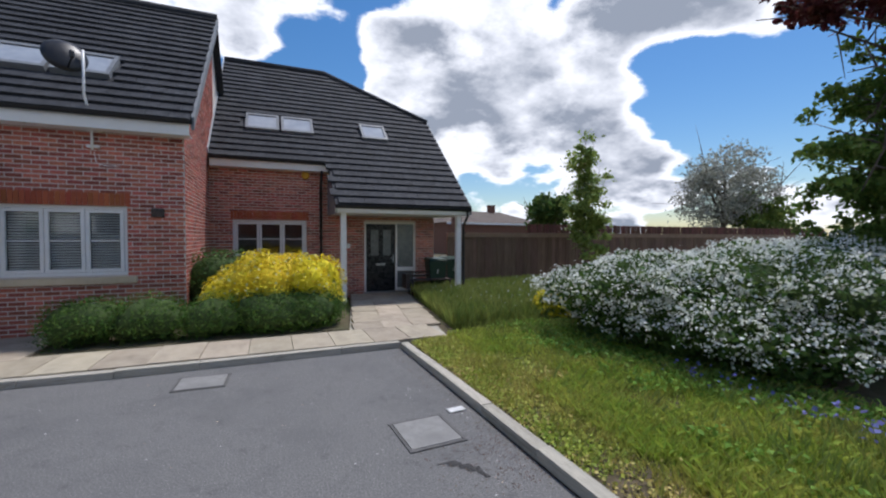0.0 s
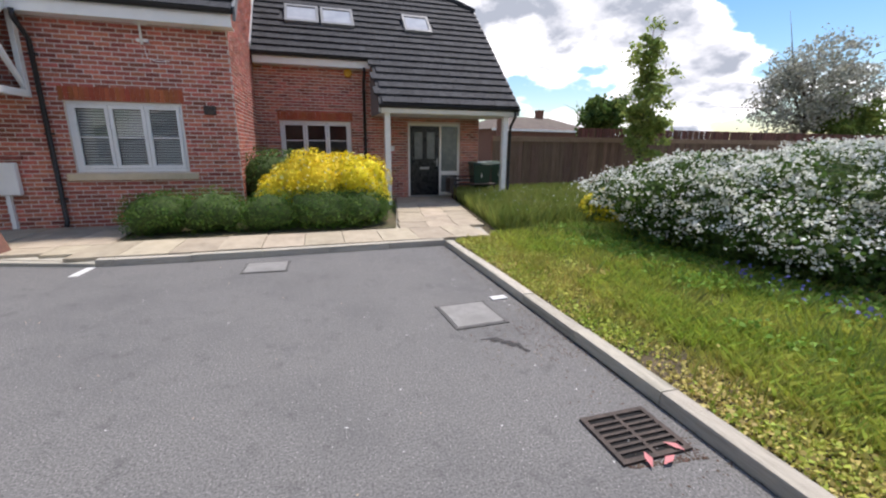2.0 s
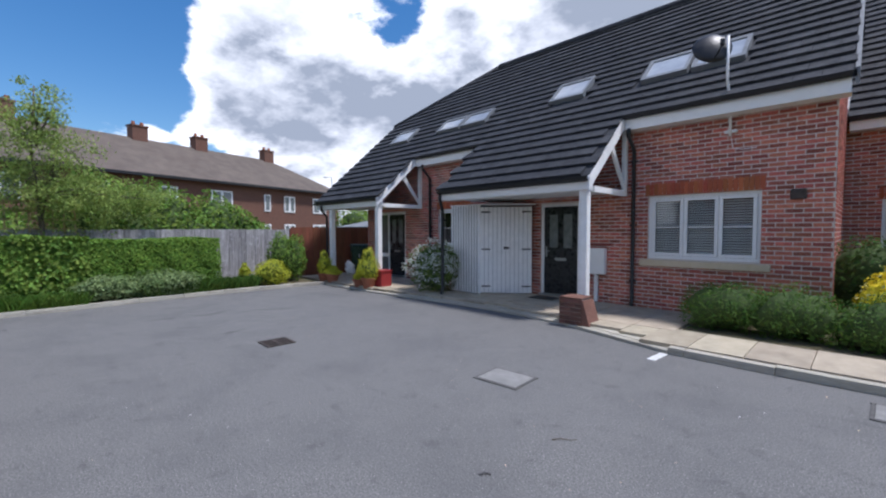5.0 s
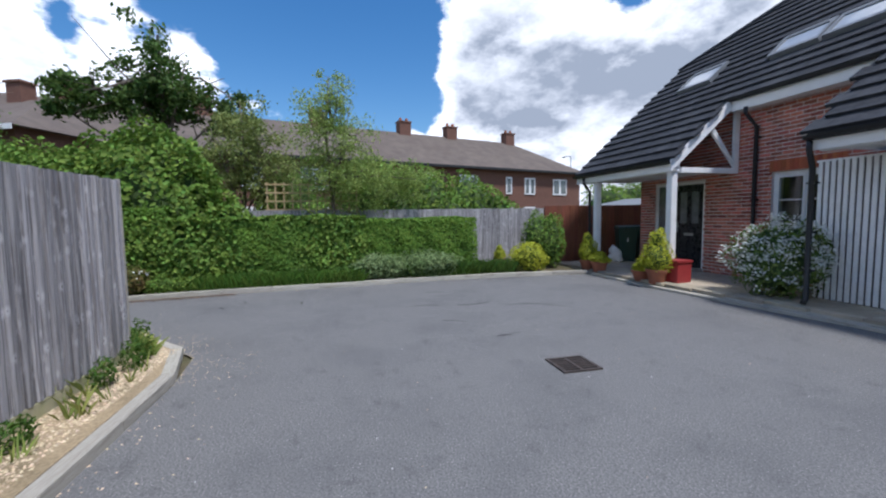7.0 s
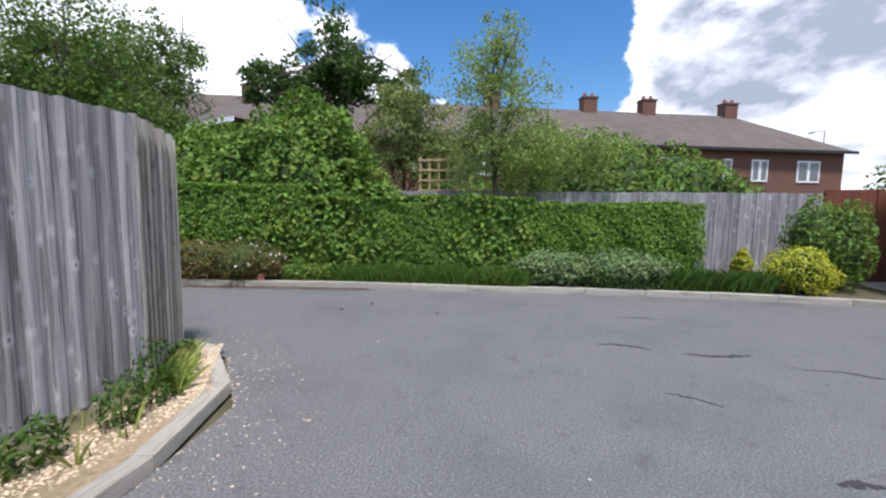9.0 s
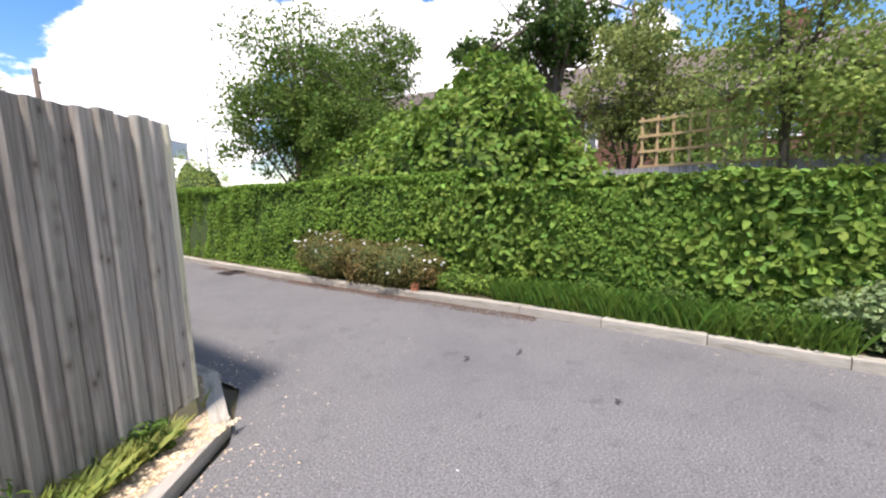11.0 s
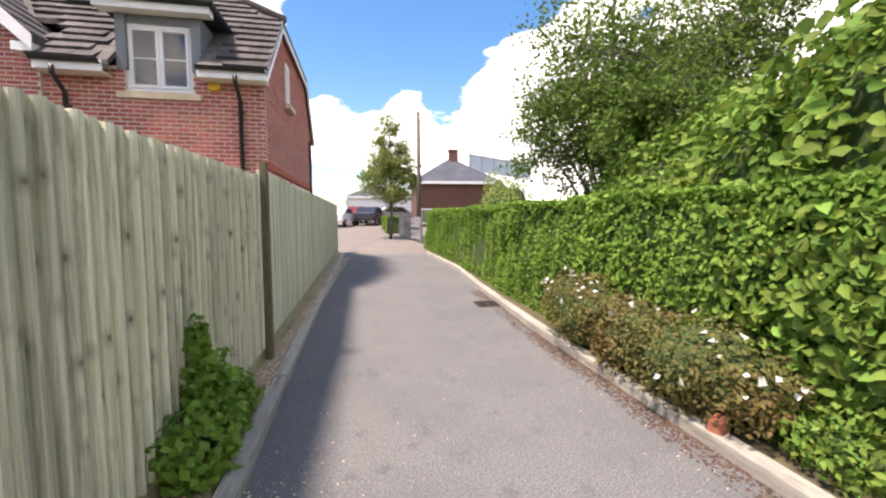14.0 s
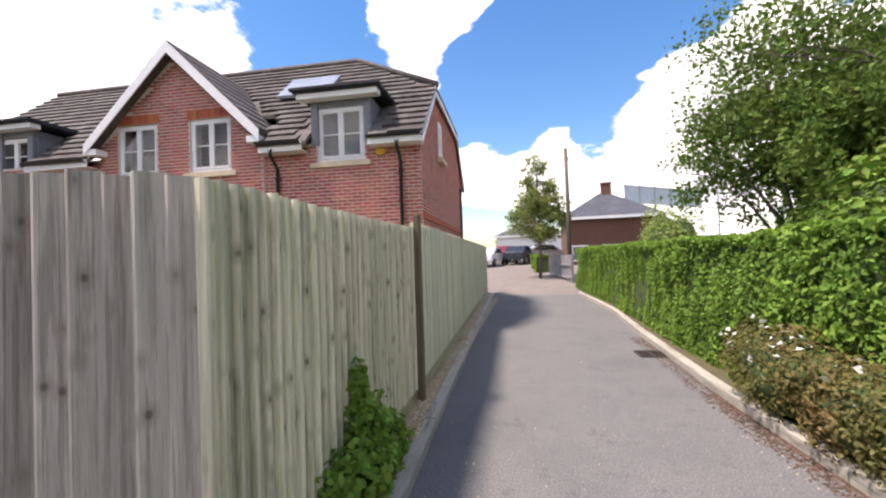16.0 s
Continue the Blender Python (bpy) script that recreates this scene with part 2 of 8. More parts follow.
M_SOLDIER = surf("orange_brick", (0.42, 0.115, 0.05), (0.36, 0.10, 0.05), 18.0, 0.88, 0.5, 180.0, objrand=0.2)
M_MORTAR = surf("mortar", (0.68, 0.61, 0.55), (0.56, 0.50, 0.45), 30.0, 0.95, 0.4, 150.0)
M_TILE = surf("roof_tile", (0.030, 0.032, 0.037), (0.043, 0.046, 0.053), 6.0, 0.8, 0.5, 90.0, (0.085, 0.088, 0.094), 1.5, 0.35, spec=0.22, island=0.14, hue=0.0)
M_TILE1 = surf("roof_tile_single", (0.030, 0.032, 0.037), (0.043, 0.046, 0.053), 6.0, 0.8, 0.5, 90.0, (0.085, 0.088, 0.094), 1.5, 0.35, spec=0.22, objrand=0.14, hue=0.0)
M_TILES = surf("weathered_roof_tile", (0.062, 0.055, 0.050), (0.092, 0.080, 0.072), 6.0, 0.8, 0.5, 90.0, (0.17, 0.15, 0.14), 1.5, 0.5, island=0.3)
M_TILEB = surf("brown_roof_tile", (0.105, 0.084, 0.07), (0.14, 0.112, 0.092), 1.2, 0.9, 0.6, 14.0, (0.11, 0.085, 0.07), 0.35, 0.7)
M_UPVC = plain("white_upvc", (0.80, 0.80, 0.79), 0.35, var=0.05)
M_PAINT = surf("white_paint", (0.84, 0.84, 0.83), (0.76, 0.76, 0.75), 7.0, 0.6, 0.25, 60.0, (0.45, 0.43, 0.4), 2.5, 0.35, stain_lo=0.58)
M_BLACK = plain("black_plastic", (0.016, 0.016, 0.018), 0.4)
M_DOOR = plain("black_door", (0.014, 0.016, 0.02), 0.3)
M_SILL = surf("stone_sill", (0.56, 0.46, 0.31), (0.62, 0.52, 0.37), 8.0, 0.85, 0.3, 90.0, (0.38, 0.31, 0.22), 3.0, 0.4)
M_GLASS = glass_mat("window_glass", (0.86, 0.9, 0.9))
M_FROST = surf("frosted_glass", (0.10, 0.115, 0.12), (0.15, 0.165, 0.17), 9.0, 0.12, 0.3, 60.0, spec=0.8)
M_ROOFLIGHT = surf("rooflight_glass", (0.34, 0.36, 0.38), (0.42, 0.44, 0.46), 3.0, 0.08, 0.0, 10.0, spec=0.8)
M_STEEL = plain("steel", (0.42, 0.43, 0.44), 0.4, 0.9)
M_LEAD = surf("lead_grey", (0.16, 0.17, 0.18), (0.2, 0.21, 0.22), 6.0, 0.6, 0.2, 50.0)
M_ROOM = surf("dark_inner_wall", (0.13, 0.12, 0.115), (0.10, 0.095, 0.09), 2.0, 0.9, 0.0)
M_BLIND = plain("blind_slat", (0.80, 0.79, 0.76), 0.55)
M_BOARD = surf("grey_fence_board", (0.40, 0.385, 0.385), (0.26, 0.245, 0.25), 5.0, 0.9, 0.5, 20.0, (0.15, 0.14, 0.135), 2.6, 0.6, objrand=0.2, stretch=(8, 8, 0.4), stain_lo=0.57, streak=((0.11, 0.10, 0.10), 0.55, 0.75), knots=((0.10, 0.09, 0.09), (0.60, 0.58, 0.59), 0.11))
M_BOARDD = surf("brown_grey_fence_board", (0.48, 0.45, 0.385), (0.33, 0.31, 0.26), 5.0, 0.9, 0.5, 20.0, (0.16, 0.14, 0.11), 2.6, 0.6, objrand=0.2, stretch=(8, 8, 0.4), stain_lo=0.57, streak=((0.15, 0.13, 0.11), 0.56, 0.5), knots=((0.08, 0.07, 0.06), (0.24, 0.21, 0.17), 0.13))
M_BOARDG = surf("green_fence_board", (0.74, 0.71, 0.53), (0.54, 0.54, 0.37), 5.0, 0.9, 0.5, 20.0, (0.27, 0.29, 0.15), 2.6, 0.7, objrand=0.2, stretch=(8, 8, 0.4), stain_lo=0.55, streak=((0.28, 0.27, 0.175), 0.56, 0.5), knots=((0.09, 0.08, 0.06), (0.28, 0.265, 0.18), 0.13))
M_BOARDP = surf("pale_green_fence_board", (0.66, 0.66, 0.50), (0.55, 0.56, 0.41), 5.0, 0.9, 0.4, 20.0, (0.30, 0.33, 0.17), 1.2, 0.6, objrand=0.12, stretch=(6, 6, 0.5), stain_lo=0.55)
M_CHIPS = surf("wood_chips", (0.47, 0.36, 0.215), (0.31, 0.235, 0.14), 38.0, 0.95, 0.9, 60.0, (0.11, 0.095, 0.05), 1.6, 0.7, bdist=0.02, stain_lo=0.5)
M_GRAVELB = surf("mossy_gravel_board", (0.33, 0.34, 0.17), (0.38, 0.35, 0.24), 4.0, 0.9, 0.5, 40.0, (0.2, 0.2, 0.12), 3.0, 0.5)
M_BFENCE = surf("brown_fence", (0.165, 0.105, 0.072), (0.21, 0.135, 0.095), 3.0, 0.88, 0.5, 24.0, (0.09, 0.06, 0.045), 0.9, 0.6, objrand=0.2, stretch=(5, 5, 0.8))
M_BFENCE_TOP = surf("red_brown_fence", (0.17, 0.075, 0.05), (0.12, 0.055, 0.04), 3.0, 0.88, 0.5, 24.0, objrand=0.25, stretch=(5, 5, 0.8))
M_RFENCE = surf("orange_brown_fence", (0.22, 0.075, 0.04), (0.16, 0.06, 0.035), 3.0, 0.85, 0.4, 24.0, stretch=(5, 5, 0.8), objrand=0.15)
M_TRELLIS = surf("bare_timber", (0.50, 0.36, 0.19), (0.42, 0.30, 0.16), 5.0, 0.85, 0.4, 30.0)
M_BARK = surf("bark", (0.15, 0.12, 0.09), (0.09, 0.075, 0.06), 9.0, 0.95, 0.9, 30.0, stretch=(3, 3, 0.6))
M_IRON = surf("cast_iron", (0.055, 0.045, 0.04), (0.09, 0.07, 0.06), 14.0, 0.7, 0.5, 90.0, metal=0.4)
M_COVER = surf("manhole_cover", (0.21, 0.205, 0.195), (0.27, 0.265, 0.25), 12.0, 0.85, 0.6, 60.0, (0.12, 0.115, 0.11), 3.0, 0.5)
M_LINE = surf("road_paint", (0.66, 0.66, 0.64), (0.52, 0.52, 0.50), 12.0, 0.8, 0.4, 90.0)
M_TERRA = surf("terracotta", (0.33, 0.12, 0.065), (0.26, 0.10, 0.06), 9.0, 0.85, 0.3, 60.0)
M_REDBOX = plain("red_box", (0.30, 0.035, 0.035), 0.5)
M_BIN = plain("dark_green_bin", (0.02, 0.05, 0.032), 0.45)
M_YELLOW = plain("yellow_alarm", (0.72, 0.42, 0.04), 0.4)
M_DBRICK = surf("far_brick", (0.17, 0.085, 0.06), (0.14, 0.07, 0.05), 6.0, 0.9, 0.3, 30.0, (0.11, 0.06, 0.045), 0.8, 0.4)
M_CARW = plain("white_car_paint", (0.72, 0.73, 0.74), 0.25)
M_CARS = plain("silver_car_paint", (0.42, 0.44, 0.46), 0.25, 0.5)
M_CARG = plain("car_glass", (0.03, 0.035, 0.04), 0.08)
M_TYRE = plain("tyre_rubber", (0.02, 0.02, 0.02), 0.8)
M_LITTER = surf("leaf_litter", (0.11, 0.06, 0.04), (0.06, 0.045, 0.03), 20.0, 0.9, 0.2, 60.0, island=0.5)
M_PEBBLE = surf("pebble", (0.50, 0.385, 0.24), (0.58, 0.47, 0.33), 20.0, 0.85, 0.2, 60.0, island=0.35)


def leaf(name, c, d, tr=0.35, isl=0.35, rough=0.65):
    return surf(name, c, d, 1.3, rough, 0.0, island=isl, translucent=tr, spec=0.18)


L_HEDGE = leaf("hedge_leaf", (0.21, 0.35, 0.055), (0.155, 0.275, 0.045), isl=0.25)
L_WOOD = leaf("woodland_leaf", (0.10, 0.17, 0.035), (0.15, 0.225, 0.045))
L_IVY = leaf("ivy_leaf", (0.12, 0.21, 0.035), (0.19, 0.29, 0.05), 0.3, 0.4)
L_DARK = leaf("dark_leaf", (0.063, 0.119, 0.028), (0.105, 0.168, 0.042))
L_TREE = leaf("tree_leaf", (0.140, 0.210, 0.049), (0.196, 0.266, 0.070))
L_OLIVE = leaf("olive_leaf", (0.19, 0.24, 0.065), (0.25, 0.29, 0.09))
L_YELLOW = leaf("yellow_leaf", (0.78, 0.62, 0.02), (0.74, 0.64, 0.06), 0.25, 0.2)
L_STRAW = leaf("straw_blade", (0.56, 0.46, 0.17), (0.48, 0.43, 0.12), 0.25, 0.3)
L_CREAM = leaf("cream_leaf", (0.58, 0.55, 0.22), (0.45, 0.46, 0.13), 0.25, 0.2)
L_LIME = leaf("lime_leaf", (0.504, 0.518, 0.042), (0.420, 0.462, 0.056), 0.3, 0.2)
L_LAV = leaf("shrub_leaf", (0.075, 0.15, 0.026), (0.105, 0.185, 0.034))
L_WHITE = leaf("white_petal", (0.86, 0.87, 0.82), (0.78, 0.80, 0.72), 0.3, 0.1)
L_PLUM = leaf("plum_leaf", (0.075, 0.018, 0.02), (0.11, 0.03, 0.025), 0.3)
L_RUST = leaf("rusty_leaf", (0.210, 0.147, 0.056), (0.154, 0.161, 0.049))
L_PALE = leaf("pale_blossom", (0.42, 0.42, 0.38), (0.34, 0.36, 0.28), 0.3)
L_GRASS = leaf("grass_blade", (0.31, 0.35, 0.06), (0.46, 0.42, 0.12), 0.3, 0.35)
L_CLOVER = leaf("clover_leaf", (0.31, 0.41, 0.06), (0.44, 0.47, 0.10), 0.3, 0.35)
L_LIGHT = leaf("light_green_leaf", (0.25, 0.34, 0.08), (0.31, 0.39, 0.11), 0.4, 0.3)
L_VARI = leaf("variegated_leaf", (0.17, 0.26, 0.085), (0.26, 0.34, 0.15), 0.3, 0.3)
L_LUSH = leaf("lush_grass_blade", (0.10, 0.20, 0.03), (0.15, 0.25, 0.04), 0.3, 0.3)
L_GRASSD = leaf("long_grass_blade", (0.21, 0.275, 0.06), (0.29, 0.32, 0.09), 0.3, 0.35)
L_BLUE = leaf("blue_petal", (0.16, 0.17, 0.45), (0.2, 0.2, 0.5), 0.3, 0.2)
L_PINK = plain("pink_leaf", (0.6, 0.22, 0.22), 0.6)


# ---- building helpers ----
class Mesh:
    """Gathers vertices and faces of one mesh."""

    def __init__(self):
        self.v, self.f = [], []

    def add(self, vs, fs):
        n = len(self.v)
        self.v += [tuple(p) for p in vs]
        self.f += [tuple(i + n for i in q) for q in fs]
        return self

    def box(self, x0, y0, z0, x1, y1, z1):
        return self.hexa([(x0, y0, z0), (x1, y0, z0), (x1, y1, z0), (x0, y1, z0), (x0, y0, z1), (x1, y0, z1), (x1, y1, z1), (x0, y1, z1)])

    def hexa(self, p):
        return self.add(p, [(0, 3, 2, 1), (4, 5, 6, 7), (0, 1, 5, 4), (1, 2, 6, 5), (2, 3, 7, 6), (3, 0, 4, 7)])

    def prism(self, poly, a, b, axis="z"):
        """A polygon pushed from a to b along an axis; poly in the two other coordinates."""
        def put(p, w):
            return {"z": (p[0], p[1], w), "y": (p[0], w, p[1]), "x": (w, p[0], p[1])}[axis]
        n = len(poly)
        vs = [put(p, a) for p in poly] + [put(p, b) for p in poly]
        fs = [tuple(range(n))[::-1], tuple(range(n, 2 * n))] + [(i, (i + 1) % n, n + (i + 1) % n, n + i) for i in range(n)]
        return self.add(vs, fs)

    def tube(self, pts, r, seg=8, r1=None):
        """A round bar through points, tapering from r to r1."""
        r1 = r if r1 is None else r1
        pts = [Vector(p) for p in pts]
        base = len(self.v)
        for i, p in enumerate(pts):
            d = (pts[min(i + 1, len(pts) - 1)] - pts[max(i - 1, 0)]).normalized()
            a = d.orthogonal().normalized() if i == 0 else (a - d * a.dot(d)).normalized()
            b = d.cross(a)
            rr = r + (r1 - r) * i / max(len(pts) - 1, 1)
            for k in range(seg):
                w = 2 * math.pi * k / seg
                self.v.append(tuple(p + (a * math.cos(w) + b * math.sin(w)) * rr))
        for i in range(len(pts) - 1):
            for k in range(seg):
                k2 = (k + 1) % seg
                self.f.append((base + i * seg + k, base + i * seg + k2, base + (i + 1) * seg + k2, base + (i + 1) * seg + k))
        self.f.append(tuple(base + k for k in range(seg))[::-1])
        e = base + (len(pts) - 1) * seg
        self.f.append(tuple(e + k for k in range(seg)))
        return self

    def lathe(self, prof, cx=0, cy=0, seg=20):
        """A turned shape; prof: rows of (radius, z)."""
        base = len(self.v)
        for r, z in prof:
            for k in range(seg):
                w = 2 * math.pi * k / seg
                self.v.append((cx + r * math.cos(w), cy + r * math.sin(w), z))
        for i in range(len(prof) - 1):
            for k in range(seg):
                k2 = (k + 1) % seg
                self.f.append((base + i * seg + k, base + i * seg + k2, base + (i + 1) * seg + k2, base + (i + 1) * seg + k))
        self.f.append(tuple(base + k for k in range(seg))[::-1])
        e = base + (len(prof) - 1) * seg
        self.f.append(tuple(e + k for k in range(seg)))
        return self

    def data(self, name, bevel=0.0, smooth=False):
        me = bpy.data.meshes.new(name)
        me.from_pydata(self.v, [], self.f)
        if bevel:
            bm = bmesh.new()
            bm.from_mesh(me)
            bmesh.ops.recalc_face_normals(bm, faces=bm.faces)
            bmesh.ops.bevel(bm, geom=[e for e in bm.edges if e.is_manifold and e.calc_face_angle(0) > 0.5], offset=bevel, segments=2, affect="EDGES", clamp_overlap=True)
            bm.to_mesh(me)
            bm.free()
        if smooth:
            for p in me.polygons:
                p.use_smooth = True
        return me


def thing(name, label, category, at=(0, 0, 0), rz=0.0, group="", kind=""):
    ob = new(name)
    ob.empty_display_size = 0.2
    ob.matrix_basis = pose(*at, 0, 0, rz)
    return tagged(ob, label, category, group, kind)


def part(name, shape, mat, parent=None, label="", bevel=0.0, smooth=False, kind="", m=None):
    """Links a Mesh (or ready mesh data) as one object under a thing or part; shape in the parent's own coordinates."""
    me = shape.data(name, bevel, smooth) if isinstance(shape, Mesh) else shape
    if mat and not me.materials:
        me.materials.append(mat)
    ob = new(name, me)
    ob.parent = parent
    if m is not None:
        ob.matrix_basis = m
    return tagged(ob, label, kind=kind)


def whole(name, shape, mat, label, category, at=(0, 0, 0), rz=0.0, bevel=0.0, smooth=False, group="", kind=""):
    """A thing that is one mesh."""
    ob = part(name, shape, mat, None, label, bevel, smooth)
    ob.matrix_basis = pose(*at, 0, 0, rz)
    return tagged(ob, label, category, group, kind)


def bulk(name, verts, faces, mat):
    """Mesh data from arrays: verts n x 3, faces m x k."""
    me = bpy.data.meshes.new(name)
    verts, faces = np.asarray(verts, np.float32), np.asarray(faces, np.int32)
    n, k = faces.shape
    me.vertices.add(len(verts))
    me.vertices.foreach_set("co", verts.ravel())
    me.loops.add(n * k)
    me.loops.foreach_set("vertex_index", faces.ravel())
    me.polygons.add(n)
    me.polygons.foreach_set("loop_start", np.arange(0, n * k, k, dtype=np.int32))
    me.update(calc_edges=True)
    me.materials.append(mat)
    return me


rand = np.random.RandomState(7)


def leaf_quads(centres, size, up=0.3, aspect=0.55, normals=None, spread=0.8):
    """Leaves: folded diamonds at the centres, turned at random round their outward normals."""
    n = len(centres)
    nrm = rand.normal(size=(n, 3)) * spread
    if normals is not None:
        nrm += normals
    nrm[:, 2] += up
    nrm /= np.linalg.norm(nrm, axis=1)[:, None] + 1e-9
    a = np.cross(nrm, rand.normal(size=(n, 3)))
    a /= np.linalg.norm(a, axis=1)[:, None] + 1e-9
    b = np.cross(nrm, a)
    s = (size * rand.uniform(0.6, 1.35, n))[:, None]
    if size < 0.075 or aspect > 0.85 or aspect < 0.3:
        v = np.empty((n, 4, 3))
        v[:, 0] = centres - a * s * 0.5
        v[:, 1] = centres + b * s * aspect * 0.5 + nrm * s * 0.10
        v[:, 2] = centres + a * s * 0.5 - nrm * s * 0.10
        v[:, 3] = centres - b * s * aspect * 0.5 + nrm * s * 0.10
        return v.reshape(-1, 3), np.arange(n * 4).reshape(n, 4)
    # broader leaves: two halves either side of a midrib, with a drooping tip
    v = np.empty((n, 6, 3))
    v[:, 0] = centres - a * s * 0.5
    v[:, 1] = centres - a * s * 0.22 + b * s * aspect * 0.52 + nrm * s * 0.09
    v[:, 2] = centres + a * s * 0.18 + b * s * aspect * 0.40 + nrm * s * 0.04
    v[:, 3] = centres + a * s * 0.55 - nrm * s * 0.14
    v[:, 4] = centres + a * s * 0.18 - b * s * aspect * 0.40 + nrm * s * 0.04
    v[:, 5] = centres - a * s * 0.22 - b * s * aspect * 0.52 + nrm * s * 0.09
    k = np.arange(n)[:, None] * 6
    return v.reshape(-1, 3), np.concatenate([k + np.array([0, 3, 2, 1]), k + np.array([0, 5, 4, 3])])


def wobble(p, scale, amp, seed=0):
    """Smooth noise from a few waves, for uneven outlines."""
    r = np.random.RandomState(seed)
    out = np.zeros(len(p))
    for i in range(7):
        k = r.normal(size=3) * scale * (1 + 0.5 * i)
        out += np.sin(p @ k + r.uniform(0, 6.28)) / (1 + 0.45 * i)
    return out * amp / 2.2


def blob_leaves(n, centre, radii, size, seed, lump=0.22, shell=0.45, flat=0.0, up=0.3, aspect=0.55):
    """Leaves in the outer shell of a lumpy ellipsoid."""
    d = rand.normal(size=(n, 3))
    d /= np.linalg.norm(d, axis=1)[:, None]
    if flat:
        d[:, 2] = np.abs(d[:, 2]) * (1 - flat) + d[:, 2] * flat
    rr = 1 - shell * rand.uniform(0, 1, n) ** 1.6
    rr *= 1 + wobble(d * 3.0, 1.0, lump, seed)
    p = np.asarray(centre) + d * np.asarray(radii) * rr[:, None]
    keep = p[:, 2] > 0.03
    return leaf_quads(p[keep], size, up, aspect, d[keep] * 1.1)


def core(centre, radii, seed, lump=0.2, scale=0.72):
    """A lumpy inner body of dense twigs and shade leaves that closes a bush."""
    m = Mesh()
    seg, rings = 20, 11
    base = []
    for i in range(rings + 1):
        th = math.pi * i / rings
        for k in range(seg):
            w = 2 * math.pi * k / seg
            base.append((math.sin(th) * math.cos(w), math.sin(th) * math.sin(w), math.cos(th)))
    d = np.array(base)
    q = np.asarray(centre) + d * np.asarray(radii) * (scale * (1 + wobble(d * 3.0, 1.0, lump, seed)))[:, None]
    q[:, 2] = np.maximum(q[:, 2], 0.0)
    fs = [(i * seg + k, i * seg + (k + 1) % seg, (i + 1) * seg + (k + 1) % seg, (i + 1) * seg + k) for i in range(rings) for k in range(seg)]
    return m.add(q.tolist(), fs)


def join_bulk(chunks):
    vs, fs, n = [], [], 0
    for v, f in chunks:
        vs.append(v)
        fs.append(f + n)
        n += len(v)
    return np.concatenate(vs), np.concatenate(fs)


# dark green of the solid cores: shade deep in the foliage, put into the colour
M_CORE = surf("shaded_inner_twigs", (0.045, 0.075, 0.02), (0.065, 0.10, 0.028), 14.0, 1.0, 0.8, 50.0)


def bush(name, label, category, at, lobes, mat, size, count, seed, flowers=None, core_scale=0.75, aspect=0.55, group="", core_mat=None):
    """A shrub of lobes (dx, dy, z, rx, ry, rz); flowers: (material, count, size, lowest z)."""
    ob = thing(name, label, category, at, group=group)
    vol = [l[3] * l[4] + l[3] * l[5] + l[4] * l[5] for l in lobes]
    chunks, inner = [], Mesh()
    for i, l in enumerate(lobes):
        chunks.append(blob_leaves(int(count * vol[i] / sum(vol)), l[:3], l[3:6], size, seed + i, aspect=aspect))
        c = core(l[:3], l[3:6], seed + i, scale=core_scale)
        inner.add(c.v, c.f)
    part("foliage", bulk("foliage", *join_bulk(chunks), mat), None, ob)
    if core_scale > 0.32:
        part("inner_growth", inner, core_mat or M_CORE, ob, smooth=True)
    else:
        l = max(lobes, key=lambda q: q[2] + q[5])
        part("stem", Mesh().tube([(0, 0, -0.01), (l[0] * 0.6, l[1] * 0.6, l[2] * 0.6), (l[0], l[1], l[2] + l[5] * 0.7)], 0.008, 6, 0.003), L_LAV, ob, smooth=True)
    if flowers:
        fm, fc, fs, zmin, *heads = flowers
        ch = []
        for i, l in enumerate(lobes):
            v, f = blob_leaves(int(fc * vol[i] / sum(vol)), l[:3], [r * 1.03 for r in l[3:6]], fs, seed + i, shell=0.10, up=0.8, aspect=0.9)
            keep = np.repeat(v.reshape(-1, 4, 3)[:, 0, 2] > zmin * rand.uniform(0.3, 1.2, len(v) // 4), 4)
            v = v[keep]
            if heads:
                # flat heads of many petals
                c = v.reshape(-1, 4, 3).mean(1)
                c = np.repeat(c, heads[0], axis=0) + rand.normal(size=(len(c) * heads[0], 3)) * np.array((1.0, 1.0, 0.45)) * fs * 1.15
                v = leaf_quads(c, fs * 0.8, 0.9, 0.9)[0]
            if len(v):
                ch.append((v, np.arange(len(v)).reshape(-1, 4)))
        part("blossom", bulk("blossom", *join_bulk(ch), fm), None, ob)
    return ob


